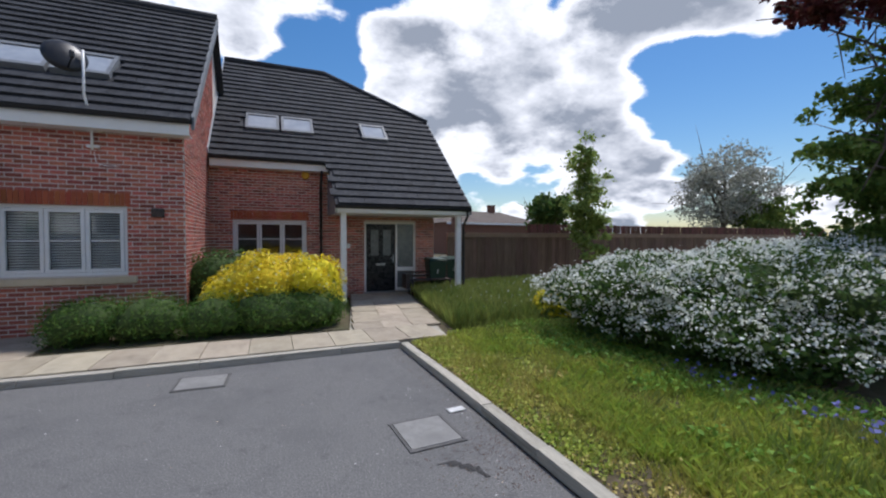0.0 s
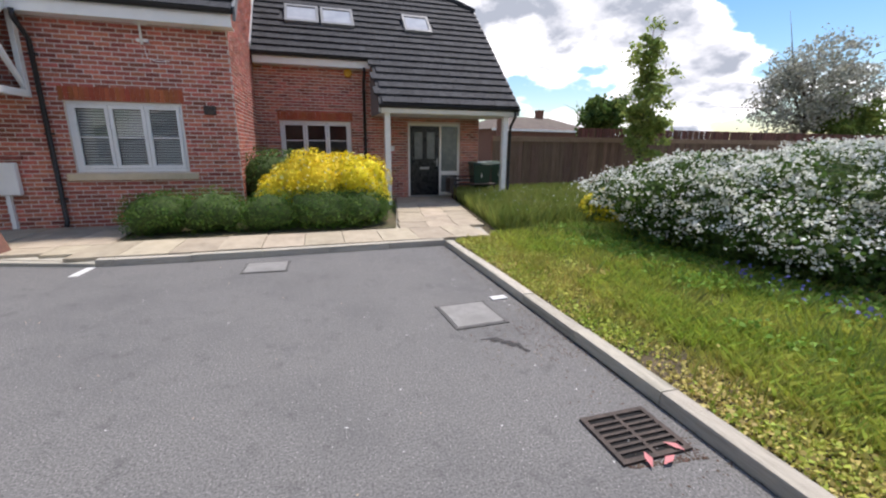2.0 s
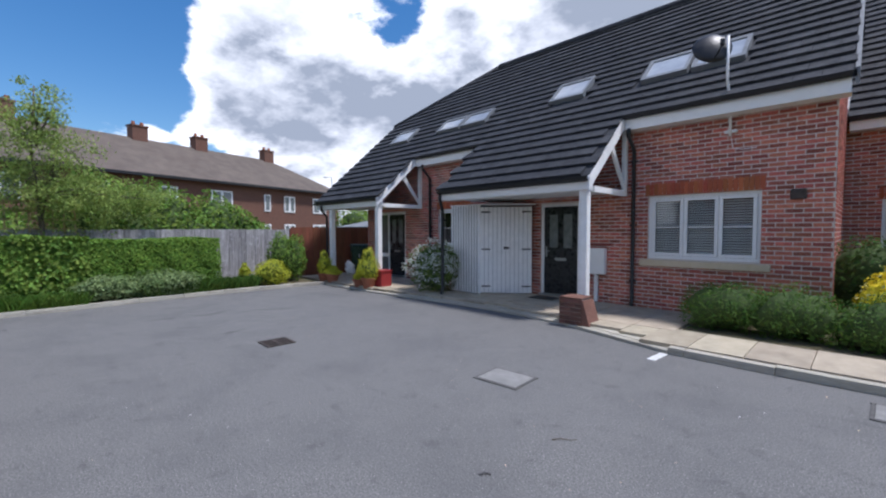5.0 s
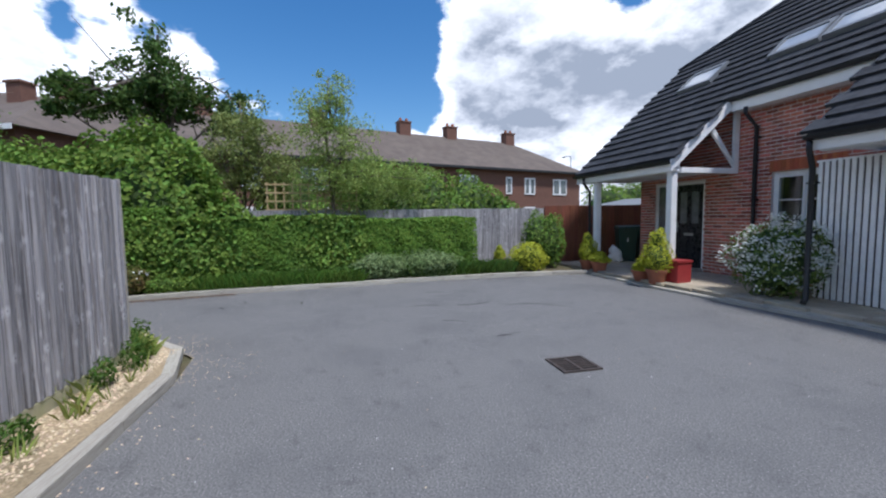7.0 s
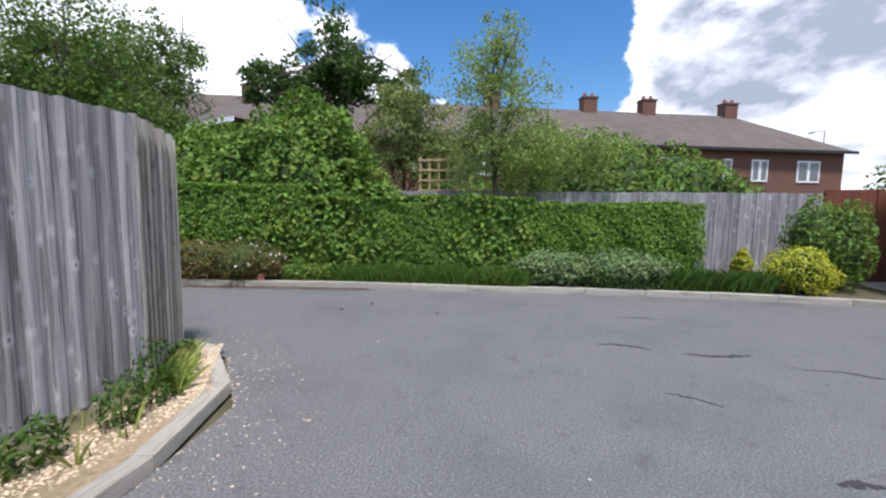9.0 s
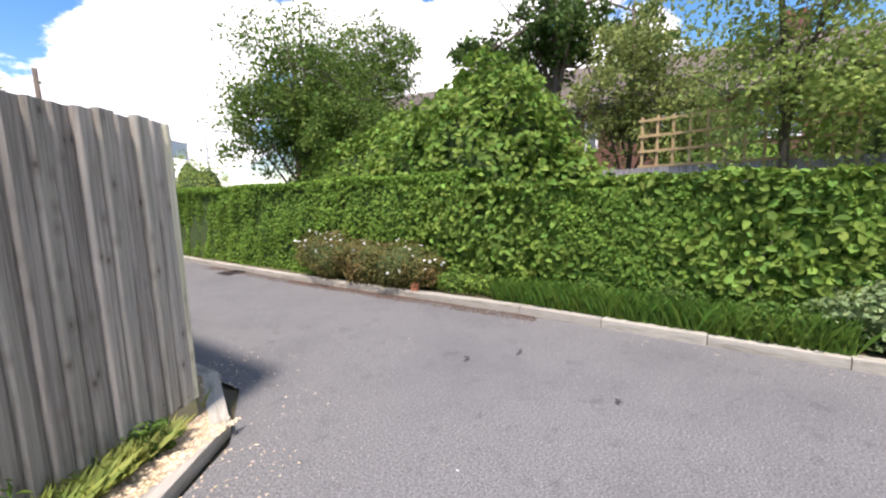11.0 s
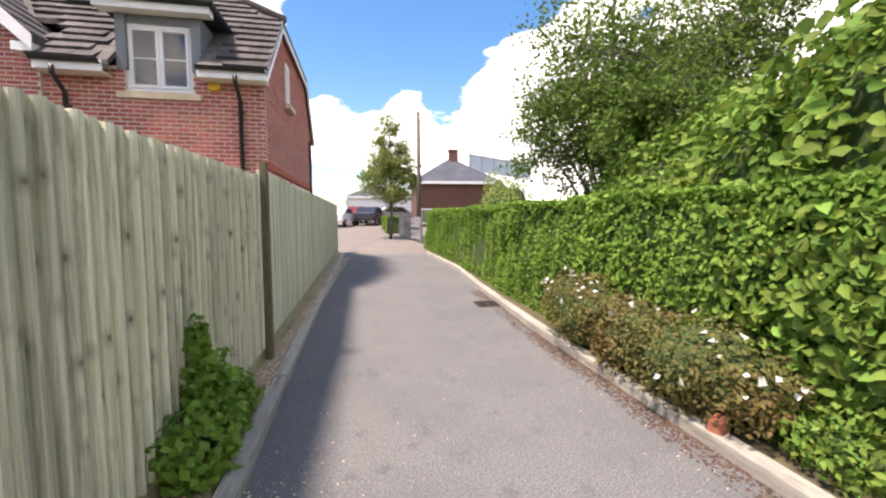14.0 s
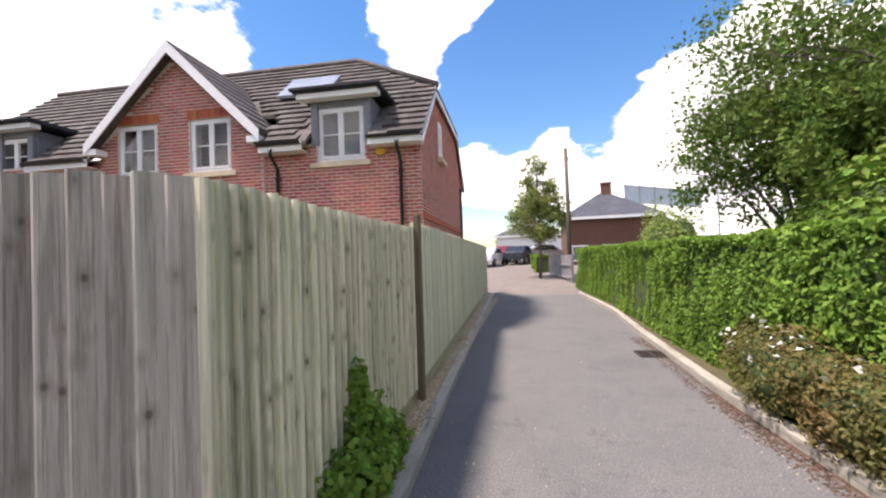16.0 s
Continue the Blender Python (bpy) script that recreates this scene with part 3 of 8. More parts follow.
def tree(name, label, at, height, trunk_r, crowns, mat, size, count, seed, limbs=9, fork=0.35, lean=(0, 0), group="", shell=0.75):
    """A tapered trunk with limbs, and crowns (dx, dy, z, rx, ry, rz) of leaves."""
    r = np.random.RandomState(seed)
    ob = thing(name, label, "tree", at, group=group)
    t = Mesh()
    top = (lean[0], lean[1], height * 0.93)
    path = [(0, 0, -0.1)] + [(lean[0] * k + r.normal() * 0.05, lean[1] * k + r.normal() * 0.05, height * 0.93 * k) for k in (0.2, 0.45, 0.7)] + [top]
    t.tube(path, trunk_r, 9, trunk_r * 0.2)
    part("trunk", t, M_BARK, ob, smooth=True)
    for i in range(limbs):
        c = crowns[i % len(crowns)]
        k = fork + (0.85 - fork) * r.uniform()
        s = Vector((lean[0] * k, lean[1] * k, height * 0.93 * k))
        e = Vector((c[0] + r.uniform(-0.8, 0.8) * c[3], c[1] + r.uniform(-0.8, 0.8) * c[4], c[2] + r.uniform(-0.3, 0.8) * c[5]))
        mid = s.lerp(e, 0.5) + Vector((0, 0, 0.12 * height * r.uniform(-0.3, 0.6)))
        b = Mesh().tube([s, mid, e], trunk_r * 0.38, 6, trunk_r * 0.06)
        for j in range(5):
            p = mid.lerp(e, r.uniform(0, 0.9))
            q = p + Vector((r.normal(), r.normal(), r.normal() * 0.6 + 0.3)) * c[3] * 0.45
            b.tube([p, p.lerp(q, 0.6), q], trunk_r * 0.12, 4, trunk_r * 0.03)
        part("limb", b, M_BARK, ob, smooth=True)
    vol = [c[3] * c[4] * c[5] for c in crowns]
    ch = []
    for i, c in enumerate(crowns):
        n = int(count * vol[i] / sum(vol))
        # clumps round twig ends leave gaps
        k = max(6, n // 60)
        d = r.normal(size=(k, 3))
        d /= np.linalg.norm(d, axis=1)[:, None]
        rr = (1 - shell * r.uniform(0, 1, k) ** 1.3) * (1 + wobble(d * 3, 1.0, 0.25, seed + i))
        cc = np.array(c[:3]) + d * np.array(c[3:6]) * rr[:, None]
        p = np.repeat(cc, 60, axis=0) + r.normal(size=(k * 60, 3)) * np.array((1.0, 1.0, 0.7)) * np.array(c[3:6]).mean() * 0.12
        ch.append(leaf_quads(p, size, 0.3))
    part("crown", bulk("crown", *join_bulk(ch), mat), None, ob)
    return ob


def along(poly, step):
    """Points at even steps along a polyline: (x, y, angle)."""
    out, carry = [], 0.0
    for (x0, y0), (x1, y1) in zip(poly, poly[1:]):
        ln = math.hypot(x1 - x0, y1 - y0)
        s = carry
        while s < ln - 1e-6:
            out.append((x0 + (x1 - x0) * s / ln, y0 + (y1 - y0) * s / ln, math.atan2(y1 - y0, x1 - x0)))
            s += step
        carry = s - ln
    return out


def offset_line(poly, d):
    """A polyline moved d to its left."""
    out = []
    for i, p in enumerate(poly):
        a = poly[max(i - 1, 0)]
        b = poly[min(i + 1, len(poly) - 1)]
        w = math.atan2(b[1] - a[1], b[0] - a[0]) + math.pi / 2
        out.append((p[0] + d * math.cos(w), p[1] + d * math.sin(w)))
    return out


# ---- ground ----
NORTH_EDGE = [(2.02, 6.02), (0.6, 6.0), (-1.5, 5.96), (-2.75, 6.0), (-3.5, 6.22), (-4.4, 6.5), (-5.6, 6.68), (-6.9, 6.72), (-8.6, 6.5), (-10.2, 6.35), (-12.4, 6.35)]
EAST_EDGE = [(2.05, -1.2), (2.05, 1.5), (2.05, 3.6), (2.02, 6.02)]
WEST_EDGE = [(-12.4, 6.35), (-12.62, 5.0), (-12.6, 2.6), (-12.4, 0.6), (-12.2, -1.6), (-11.95, -3.4), (-11.55, -6.0), (-11.25, -9.0), (-11.0, -12.5), (-10.2, -17.2)]
LANE_EDGE = [(-7.05, -17.2), (-7.9, -11.5), (-8.85, -5.2), (-9.17, -3.2), (-9.3, -2.45), (-8.98, -1.76), (-8.2, -1.1), (-7.4, -1.02), (2.05, -1.2)]
road_poly = NORTH_EDGE + WEST_EDGE[1:] + LANE_EDGE


def sheet(poly, z):
    """A flat polygon, filled."""
    bm = bmesh.new()
    vs = [bm.verts.new((x, y, z)) for x, y in poly]
    f = bm.faces.new(vs)
    if f.normal.z < 0:
        f.normal_flip()
    bmesh.ops.triangulate(bm, faces=[f])
    bm.normal_update()
    for q in bm.faces:
        if q.normal.z < 0:
            q.normal_flip()
    me = bpy.data.meshes.new("sheet")
    bm.to_mesh(me)
    bm.free()
    return me


tagged(part("ground", Mesh().box(-700, -700, -0.5, 700, 700, -0.03), M_EARTH), "bare earth and rough grass ground", "ground", kind="structure")
tagged(part("road", sheet(road_poly, 0.0), M_TARMAC), "worn grey tarmac of a small parking court and lane", "road", kind="structure")
tagged(part("road_drive", Mesh().hexa([(-10.2, -17.2, -0.3), (-16, -48, -0.3), (10, -48, -0.3), (-7.05, -17.2, -0.3), (-10.2, -17.2, -0.002), (-16, -48, 1.2), (10, -48, 1.2), (-7.05, -17.2, -0.002)]), M_BEIGE), "pale beige block-paved road beyond the tarmac", "road", kind="structure")
tagged(part("lawn", Mesh().prism([(2.2, -8), (40, -8), (40, 12.6), (2.9, 12.6), (3.9, 11.9), (2.9, 6.1), (2.2, 6.0)], -0.02, 0.06), M_LAWN), "rough garden lawn with bare yellowish patches", "lawn", kind="structure")
tagged(part("planting_bed", Mesh().prism([(-2.9, 7.15), (1.45, 7.3), (1.9, 10.6), (1.6, 11.8), (-1.2, 11.8), (-1.4, 8.6), (-2.9, 8.6)], -0.02, 0.09), M_EARTH), "dark soil bed under the house-front shrubs", "soil bed", kind="structure")
tagged(part("verge_west", Mesh().prism(offset_line(WEST_EDGE, -0.12) + [(-15.5, -17.2), (-15.5, 6.4)], -0.02, 0.07), M_EARTH), "soil verge with dry leaves under the hedge", "verge", kind="structure")
tagged(part("verge_fence", Mesh().prism(offset_line(LANE_EDGE, -0.12) + [(2.05, -1.7), (-8.08, -1.63), (-8.92, -2.12), (-8.58, -5.0), (-6.6, -17.2)], -0.02, 0.078), M_CHIPS), "narrow soil strip between fence and kerb", "verge", kind="structure")

RIDGE_S = 0.9


# ---- house helpers ----
def wall_panel(L, H, T, holes):
    """A wall from x 0..L, z 0..H, y 0..T (outer face at y 0), with openings (x0, z0, x1, z1) right through."""
    xs = sorted({0.0, L, *[v for h in holes for v in (h[0], h[2])]})
    zs = sorted({0.0, H, *[v for h in holes for v in (h[1], h[3])]})
    def solid(i, k):
        if not (0 <= i < len(xs) - 1 and 0 <= k < len(zs) - 1):
            return False
        cx, cz = (xs[i] + xs[i + 1]) / 2, (zs[k] + zs[k + 1]) / 2
        return not any(h[0] < cx < h[2] and h[1] < cz < h[3] for h in holes)

    m, ids = Mesh(), {}

    def vert(i, k, s):
        if (i, k, s) not in ids:
            ids[i, k, s] = len(m.v)
            m.v.append((xs[i], T * s, zs[k]))
        return ids[i, k, s]

    for i in range(len(xs) - 1):
        for k in range(len(zs) - 1):
            if not solid(i, k):
                continue
            m.f.append((vert(i, k, 0), vert(i + 1, k, 0), vert(i + 1, k + 1, 0), vert(i, k + 1, 0)))
            m.f.append((vert(i, k, 1), vert(i, k + 1, 1), vert(i + 1, k + 1, 1), vert(i + 1, k, 1)))
            for di, dk, p, q in ((-1, 0, (i, k + 1), (i, k)), (1, 0, (i + 1, k), (i + 1, k + 1)), (0, -1, (i, k), (i + 1, k)), (0, 1, (i + 1, k + 1), (i, k + 1))):
                if not solid(i + di, k + dk):
                    m.f.append((vert(*p, 0), vert(*p, 1), vert(*q, 1), vert(*q, 0)))
    return m


BL, BH, BP = 0.225, 0.075, 0.006


def brick_cells(L, H, holes, clip=None, z0=0.0):
    """Stretcher-bond bricks (x0, z0, x1, z1) that fill a wall outside its openings."""
    out = []
    rows = int((H - z0) / BH)
    for r in range(rows):
        z = z0 + r * BH
        x = -(BL / 2 if r % 2 else 0.0)
        while x < L:
            a, b = max(x, 0.0) + 0.007, min(x + BL, L) - 0.007
            spans = [(a, b)]
            for h in holes:
                if h[1] < z + BH - 0.01 and h[3] > z + 0.01:
                    nxt = []
                    for s, e in spans:
                        if h[2] <= s or h[0] >= e:
                            nxt.append((s, e))
                        else:
                            if h[0] - s > 0.03:
                                nxt.append((s, h[0] - 0.003))
                            if e - h[2] > 0.03:
                                nxt.append((h[2] + 0.003, e))
                    spans = nxt
            for s, e in spans:
                if e - s > 0.03 and (clip is None or clip((s + e) / 2, z + BH)):
                    out.append((s, z + 0.008, e, z + BH - 0.008))
            x += BL
    return out


def brick_mesh(cells, seed=3):
    r = np.random.RandomState(seed)
    m = Mesh()
    for x0, z0, x1, z1 in cells:
        p = BP + r.uniform(-0.002, 0.003)
        c = 0.003
        m.add([(x0, 0, z0), (x1, 0, z0), (x1, 0, z1), (x0, 0, z1), (x0 + c, -p, z0 + c), (x1 - c, -p, z0 + c), (x1 - c, -p, z1 - c), (x0 + c, -p, z1 - c)],
              [(4, 5, 6, 7), (0, 1, 5, 4), (1, 2, 6, 5), (2, 3, 7, 6), (3, 0, 4, 7)])
    return m


SINGLE = Mesh().add([(-0.5, 0, -0.5), (0.5, 0, -0.5), (0.5, 0, 0.5), (-0.5, 0, 0.5), (-0.488, -1, -0.46), (0.488, -1, -0.46), (0.488, -1, 0.46), (-0.488, -1, 0.46)],
                    [(4, 5, 6, 7), (0, 1, 5, 4), (1, 2, 6, 5), (2, 3, 7, 6), (3, 0, 4, 7)]).data("brick")
SINGLE.materials.append(M_BRICK1)
LATER = []   # single pieces of walls and roofs, linked at the end of the file


def brick_wall(parent, m, L, H, T, holes, mat, z0=0.0, clip=None, single=None, gable=None, name="wall", bricks=True):
    """A wall under a house: mortar body and its bricks. single: (x0, x1) stretch whose bricks are objects of their own."""
    if gable:
        # gable: (eave height, shoulder height, half width at the shoulder)
        ge, gs, gw = gable
        body_m = wall_panel(L, ge, T, [(h[0], h[1], h[2], min(h[3], ge)) for h in holes])
        up = wall_panel(2 * gw, gs - ge, T, [(h[0] - L / 2 + gw, 0.0, h[2] - L / 2 + gw, min(h[3], gs - 0.02) - ge) for h in holes])
        body_m.add([(p[0] + L / 2 - gw, p[1], p[2] + ge) for p in up.v], up.f)
        body_m.prism([(0, ge), (L / 2 - gw, ge), (L / 2 - gw, gs)], 0, T, "y").prism([(L, ge), (L / 2 + gw, ge), (L / 2 + gw, gs)], 0, T, "y")
        body_m.prism([(L / 2 - gw, gs), (L / 2 + gw, gs), (L / 2, H)], 0, T, "y")
    else:
        body_m = wall_panel(L, H, T, [(h[0], h[1], h[2], min(h[3], H)) for h in holes])
    w = part(name, body_m, M_MORTAR, parent, "red brick wall", m=m)
    cells = brick_cells(L, H, holes, clip, z0) if bricks else []
    if single:
        near = [c for c in cells if single[0] <= c[0] and c[2] <= single[1] and c[1] < single[3] and c[1] >= single[2]][:300]
        rest = set(near)
        LATER.append(("brick", SINGLE, w, near))
        cells = [c for c in cells if c not in rest]
    if cells:
        part("brickwork", brick_mesh(cells), mat, w, kind="stuff")
    return w


def window(parent, name, x, z, w, h, lights, wall_y=0.0, sill=True, bars=True, blind=0.0, m=None, lintel=True, depth=0.07):
    """A casement window under a house, in its wall's coordinates: outer face of the wall at y 0."""
    ob = part(name, Mesh().box(x, 0.05, z, x + w, 0.11, z + 0.055).box(x, 0.05, z + h - 0.055, x + w, 0.11, z + h).box(x, 0.05, z + 0.055, x + 0.055, 0.11, z + h - 0.055).box(x + w - 0.055, 0.05, z + 0.055, x + w, 0.11, z + h - 0.055),
              M_UPVC, parent, "white plastic casement window", bevel=0.006, m=m)
    lw = (w - 0.11) / lights
    for i in range(lights):
        a = x + 0.055 + lw * i
        s = Mesh()
        s.box(a + 0.004, 0.035, z + 0.06, a + lw - 0.004, 0.10, z + 0.115).box(a + 0.004, 0.035, z + h - 0.115, a + lw - 0.004, 0.10, z + h - 0.06)
        s.box(a + 0.004, 0.035, z + 0.115, a + 0.06, 0.10, z + h - 0.115).box(a + lw - 0.06, 0.035, z + 0.115, a + lw - 0.004, 0.10, z + h - 0.115)
        part("casement", s, M_UPVC, ob, bevel=0.006)
        if bars:
            part("glazing_bar", Mesh().box(a + 0.06, 0.06, z + h * 0.5 - 0.011, a + lw - 0.06, 0.078, z + h * 0.5 + 0.011), M_UPVC, ob)
        g = part("pane", Mesh().box(a + 0.055, 0.072, z + 0.11, a + lw - 0.055, 0.078, z + h - 0.11), M_GLASS, ob)
        g.visible_shadow = False
        if blind:
            bm_ = Mesh()
            k = 0
            while k * 0.046 < (h - 0.25) * blind:
                zz = z + h - 0.13 - k * 0.046
                bm_.add([(a + 0.06, 0.112, zz - 0.026), (a + lw - 0.06, 0.112, zz - 0.026), (a + lw - 0.06, 0.14, zz), (a + 0.06, 0.14, zz), (a + 0.06, 0.112, zz - 0.03), (a + lw - 0.06, 0.112, zz - 0.03), (a + lw - 0.06, 0.141, zz - 0.004), (a + 0.06, 0.141, zz - 0.004)],
                        [(0, 1, 2, 3), (7, 6, 5, 4), (0, 4, 5, 1), (3, 2, 6, 7), (0, 3, 7, 4), (1, 5, 6, 2)])
                k += 1
            part("blind", bm_, M_BLIND, ob, "white slatted blind")
    if sill:
        part("sill", Mesh().hexa([(x - 0.14, -0.06, z - 0.145), (x + w + 0.14, -0.06, z - 0.145), (x + w + 0.14, 0.14, z - 0.145), (x - 0.14, 0.14, z - 0.145), (x - 0.14, -0.06, z - 0.03), (x + w + 0.14, -0.06, z - 0.03), (x + w + 0.14, 0.14, z - 0.002), (x - 0.14, 0.14, z - 0.002)]), M_SILL, ob, "cream stone sill", bevel=0.008)
    if lintel:
        n = max(3, round((w + 0.1) / 0.075))
        st = (w + 0.1) / n
        for i in range(n):
            a = x - 0.05 + st * i
            part("lintel_brick", Mesh().box(a + 0.004, -0.014, z + h + 0.004, a + st - 0.004, 0.0, z + h + 0.225), M_SOLDIER, ob)
    return ob


def entrance(parent, x, z, side_left, m=None, dw=0.92, sw=0.62, h=2.08, side=True):
    """A black front door in a white frame with a glazed side light."""
    xs = x if not (side and side_left) else x + sw
    tot = dw + (sw if side else 0)
    fr = Mesh().box(x, 0.02, z, x + 0.06, 0.12, z + h).box(x + tot - 0.06, 0.02, z, x + tot, 0.12, z + h).box(x + 0.06, 0.02, z + h - 0.06, x + tot - 0.06, 0.12, z + h)
    if side:
        mx = xs - 0.03 if side_left else xs + dw - 0.03
        fr.box(mx, 0.02, z, mx + 0.06, 0.12, z + h - 0.06)
    ob = part("door", fr, M_UPVC, parent, "black panelled front door in a white frame", bevel=0.006, m=m)
    a, b = xs + 0.06 - (0.03 if side and side_left else 0), xs + dw - 0.06 + (0.03 if side and not side_left else 0)
    leaf_m = Mesh()
    y0 = 0.055
    leaf_m.box(a, y0, z + 0.03, b, y0 + 0.045, z + h - 0.065)
    c = (a + b) / 2
    for px0, px1 in ((a + 0.12, c - 0.05), (c + 0.05, b - 0.12)):
        leaf_m.box(px0 - 0.02, y0 - 0.012, z + 0.16, px1 + 0.02, y0, z + 0.62)
        leaf_m.box(px0 + 0.02, y0 - 0.018, z + 0.2, px1 - 0.02, y0 - 0.012, z + 0.58)
        leaf_m.box(px0 - 0.02, y0 - 0.012, z + 1.06, px1 + 0.02, y0, z + 1.10).box(px0 - 0.02, y0 - 0.012, z + 1.86, px1 + 0.02, y0, z + 1.90)
        leaf_m.box(px0 - 0.02, y0 - 0.012, z + 1.10, px0 + 0.02, y0, z + 1.86).box(px1 - 0.02, y0 - 0.012, z + 1.10, px1 + 0.02, y0, z + 1.86)
    part("door_leaf", leaf_m, M_DOOR, ob, "black panelled door leaf", bevel=0.004)
    for px0, px1 in ((a + 0.12, c - 0.05), (c + 0.05, b - 0.12)):
        part("door_glass", Mesh().box(px0 + 0.02, y0 - 0.006, z + 1.10, px1 - 0.02, y0 + 0.0, z + 1.86), M_FROST, ob)
    part("letter_plate", Mesh().box(c - 0.14, y0 - 0.016, z + 0.80, c + 0.14, y0 - 0.002, z + 0.865), M_STEEL, ob, "silver letter plate", bevel=0.004)
    hx = a + 0.06 if side_left or not side else b - 0.06
    part("handle", Mesh().box(hx - 0.018, y0 - 0.02, z + 0.88, hx + 0.018, y0 - 0.001, z + 1.12).tube([(hx, y0 - 0.045, z + 1.02), (hx + (0.11 if hx < c else -0.11), y0 - 0.045, z + 1.02)], 0.011, 8), M_STEEL, ob, "steel handle", bevel=0.0)
    part("threshold", Mesh().box(x, -0.06, z - 0.02, x + tot, 0.12, z + 0.03), M_STEEL, ob)
    if side:
        s0, s1 = (x + 0.06, xs - 0.03) if side_left else (xs + dw + 0.03, x + tot - 0.06)
        part("rail", Mesh().box(s0, 0.03, z + 0.62, s1, 0.10, z + 0.74), M_UPVC, ob, bevel=0.005)
        part("rail", Mesh().box(s0, 0.03, z + 0.03, s1, 0.10, z + 0.12), M_UPVC, ob, bevel=0.005)
        for q0, q1 in ((z + 0.12, z + 0.62), (z + 0.74, z + h - 0.06)):
            part("side_pane", Mesh().box(s0, 0.062, q0, s1, 0.07, q1), M_FROST, ob)
    return ob


def roof_tiles(parent, s, x0, x1, y_eave, z_eave, y_ridge, mat, inside=None, single=None, holes=(), m=None, name="roof", course=0.30, tw=0.33):
    """Courses of interlocking tiles on a slope z = z_eave + s * (y - y_eave). inside(x, y): keeps a tile."""
    r = np.random.RandomState(11)
    ln = math.hypot(1, s)
    dy = course / ln
    mm, near = Mesh(), []
    cs, sn = 1 / ln, s / ln
    rows = int((y_ridge - y_eave) / dy) + 1
    for i in range(rows):
        y = y_eave + i * dy
        x = x0 - (tw / 2 if i % 2 else 0)
        while x < x1:
            a, b = max(x, x0), min(x + tw, x1)
            x += tw
            if b - a < 0.04:
                continue
            cx, cy = (a + b) / 2, y + dy / 2
            if inside and not inside(cx, cy):
                continue
            if any(h[0] < cx < h[2] and h[1] < cy < h[3] for h in holes):
                continue
            lift = 0.058 + r.uniform(-0.004, 0.005)
            y2 = min(y + dy * 1.12, y_ridge)
            za, zb = z_eave + s * (y - y_eave), z_eave + s * (y2 - y_eave)
            nx, nz = -sn, cs
            if single and single[0] < cx < single[1] and y < single[2] and len(near) < 300 and b - a > tw * 0.9:
                near.append((cx, y, za, lift))
                continue
            g = 0.003
            mm.hexa([(a + g, y, za), (b - g, y, za), (b - g, y2, zb), (a + g, y2, zb),
                     (a + g, y + nx * lift, za + nz * lift), (b - g, y + nx * lift, za + nz * lift), (b - g, y2 + nx * 0.006, zb + nz * 0.006), (a + g, y2 + nx * 0.006, zb + nz * 0.006)])
    return mm, near


TILE = Mesh()
_c, _s = 1 / math.hypot(1, RIDGE_S), RIDGE_S / math.hypot(1, RIDGE_S)
TILE.hexa([(-0.162, 0, 0), (0.162, 0, 0), (0.162, 0.336 * _c, 0.336 * _s), (-0.162, 0.336 * _c, 0.336 * _s),
           (-0.162, -_s * 0.058, _c * 0.058), (0.162, -_s * 0.058, _c * 0.058), (0.162, 0.336 * _c - _s * 0.006, 0.336 * _s + _c * 0.006), (-0.162, 0.336 * _c - _s * 0.006, 0.336 * _s + _c * 0.006)])
TILE_ME = TILE.data("tile")
TILE_ME.materials.append(M_TILE1)


def rooflight(parent, x0, x1, y0, y1, plane, m=None):
    """A roof window lying on a slope."""
    s, ye, ze = plane
    n = Vector((0, -s, 1)).normalized()

    def at(x, y, up):
        return Vector((x, y, ze + s * (y - ye))) + n * up

    def slab(a, b, c, d, u0, u1, mesh):
        mesh.hexa([at(a, c, u0), at(b, c, u0), at(b, d, u0), at(a, d, u0), at(a, c, u1), at(b, c, u1), at(b, d, u1), at(a, d, u1)])

    fr = Mesh()
    w = 0.07
    for a, b, c, d in ((x0, x1, y0, y0 + w), (x0, x1, y1 - w, y1), (x0, x0 + w, y0 + w, y1 - w), (x1 - w, x1, y0 + w, y1 - w)):
        slab(a, b, c, d, 0.0, 0.11, fr)
    ob = part("rooflight", fr, M_LEAD, parent, "grey-framed roof window", m=m)
    g = Mesh()
    slab(x0 + w, x1 - w, y0 + w, y1 - w, 0.06, 0.085, g)
    part("pane", g, M_ROOFLIGHT, ob)
    return ob


def downpipe(parent, x, y, z0, z1, gutter_y, m=None):
    p = Mesh().tube([(x, gutter_y, z1 + 0.25), (x, gutter_y, z1 + 0.13), (x, y - 0.07, z1 - 0.12), (x, y - 0.07, z0 + 0.1), (x, y - 0.12, z0 + 0.03)], 0.038, 10)
    ob = part("downpipe", p, M_BLACK, parent, "black plastic downpipe", smooth=True, m=m)
    for zz in (z0 + 0.5, (z0 + z1) / 2, z1 - 0.35):
        part("clip", Mesh().box(x - 0.06, y - 0.09, zz, x + 0.06, y, zz + 0.03), M_BLACK, ob)
    return ob


def gutter(parent, x0, x1, y, z, m=None, label=""):
    g = Mesh()
    prof = [(0.06 * math.cos(a), 0.06 * math.sin(a)) for a in [math.pi + math.pi * k / 8 for k in range(9)]]
    prof += [(0.052 * math.cos(a), 0.052 * math.sin(a)) for a in [2 * math.pi - math.pi * k / 8 for k in range(9)]]
    g.prism([(y + p[0], z + p[1]) for p in prof], x0, x1, "x")
    return part("gutter", g, M_BLACK, parent, "black plastic gutter", m=m)


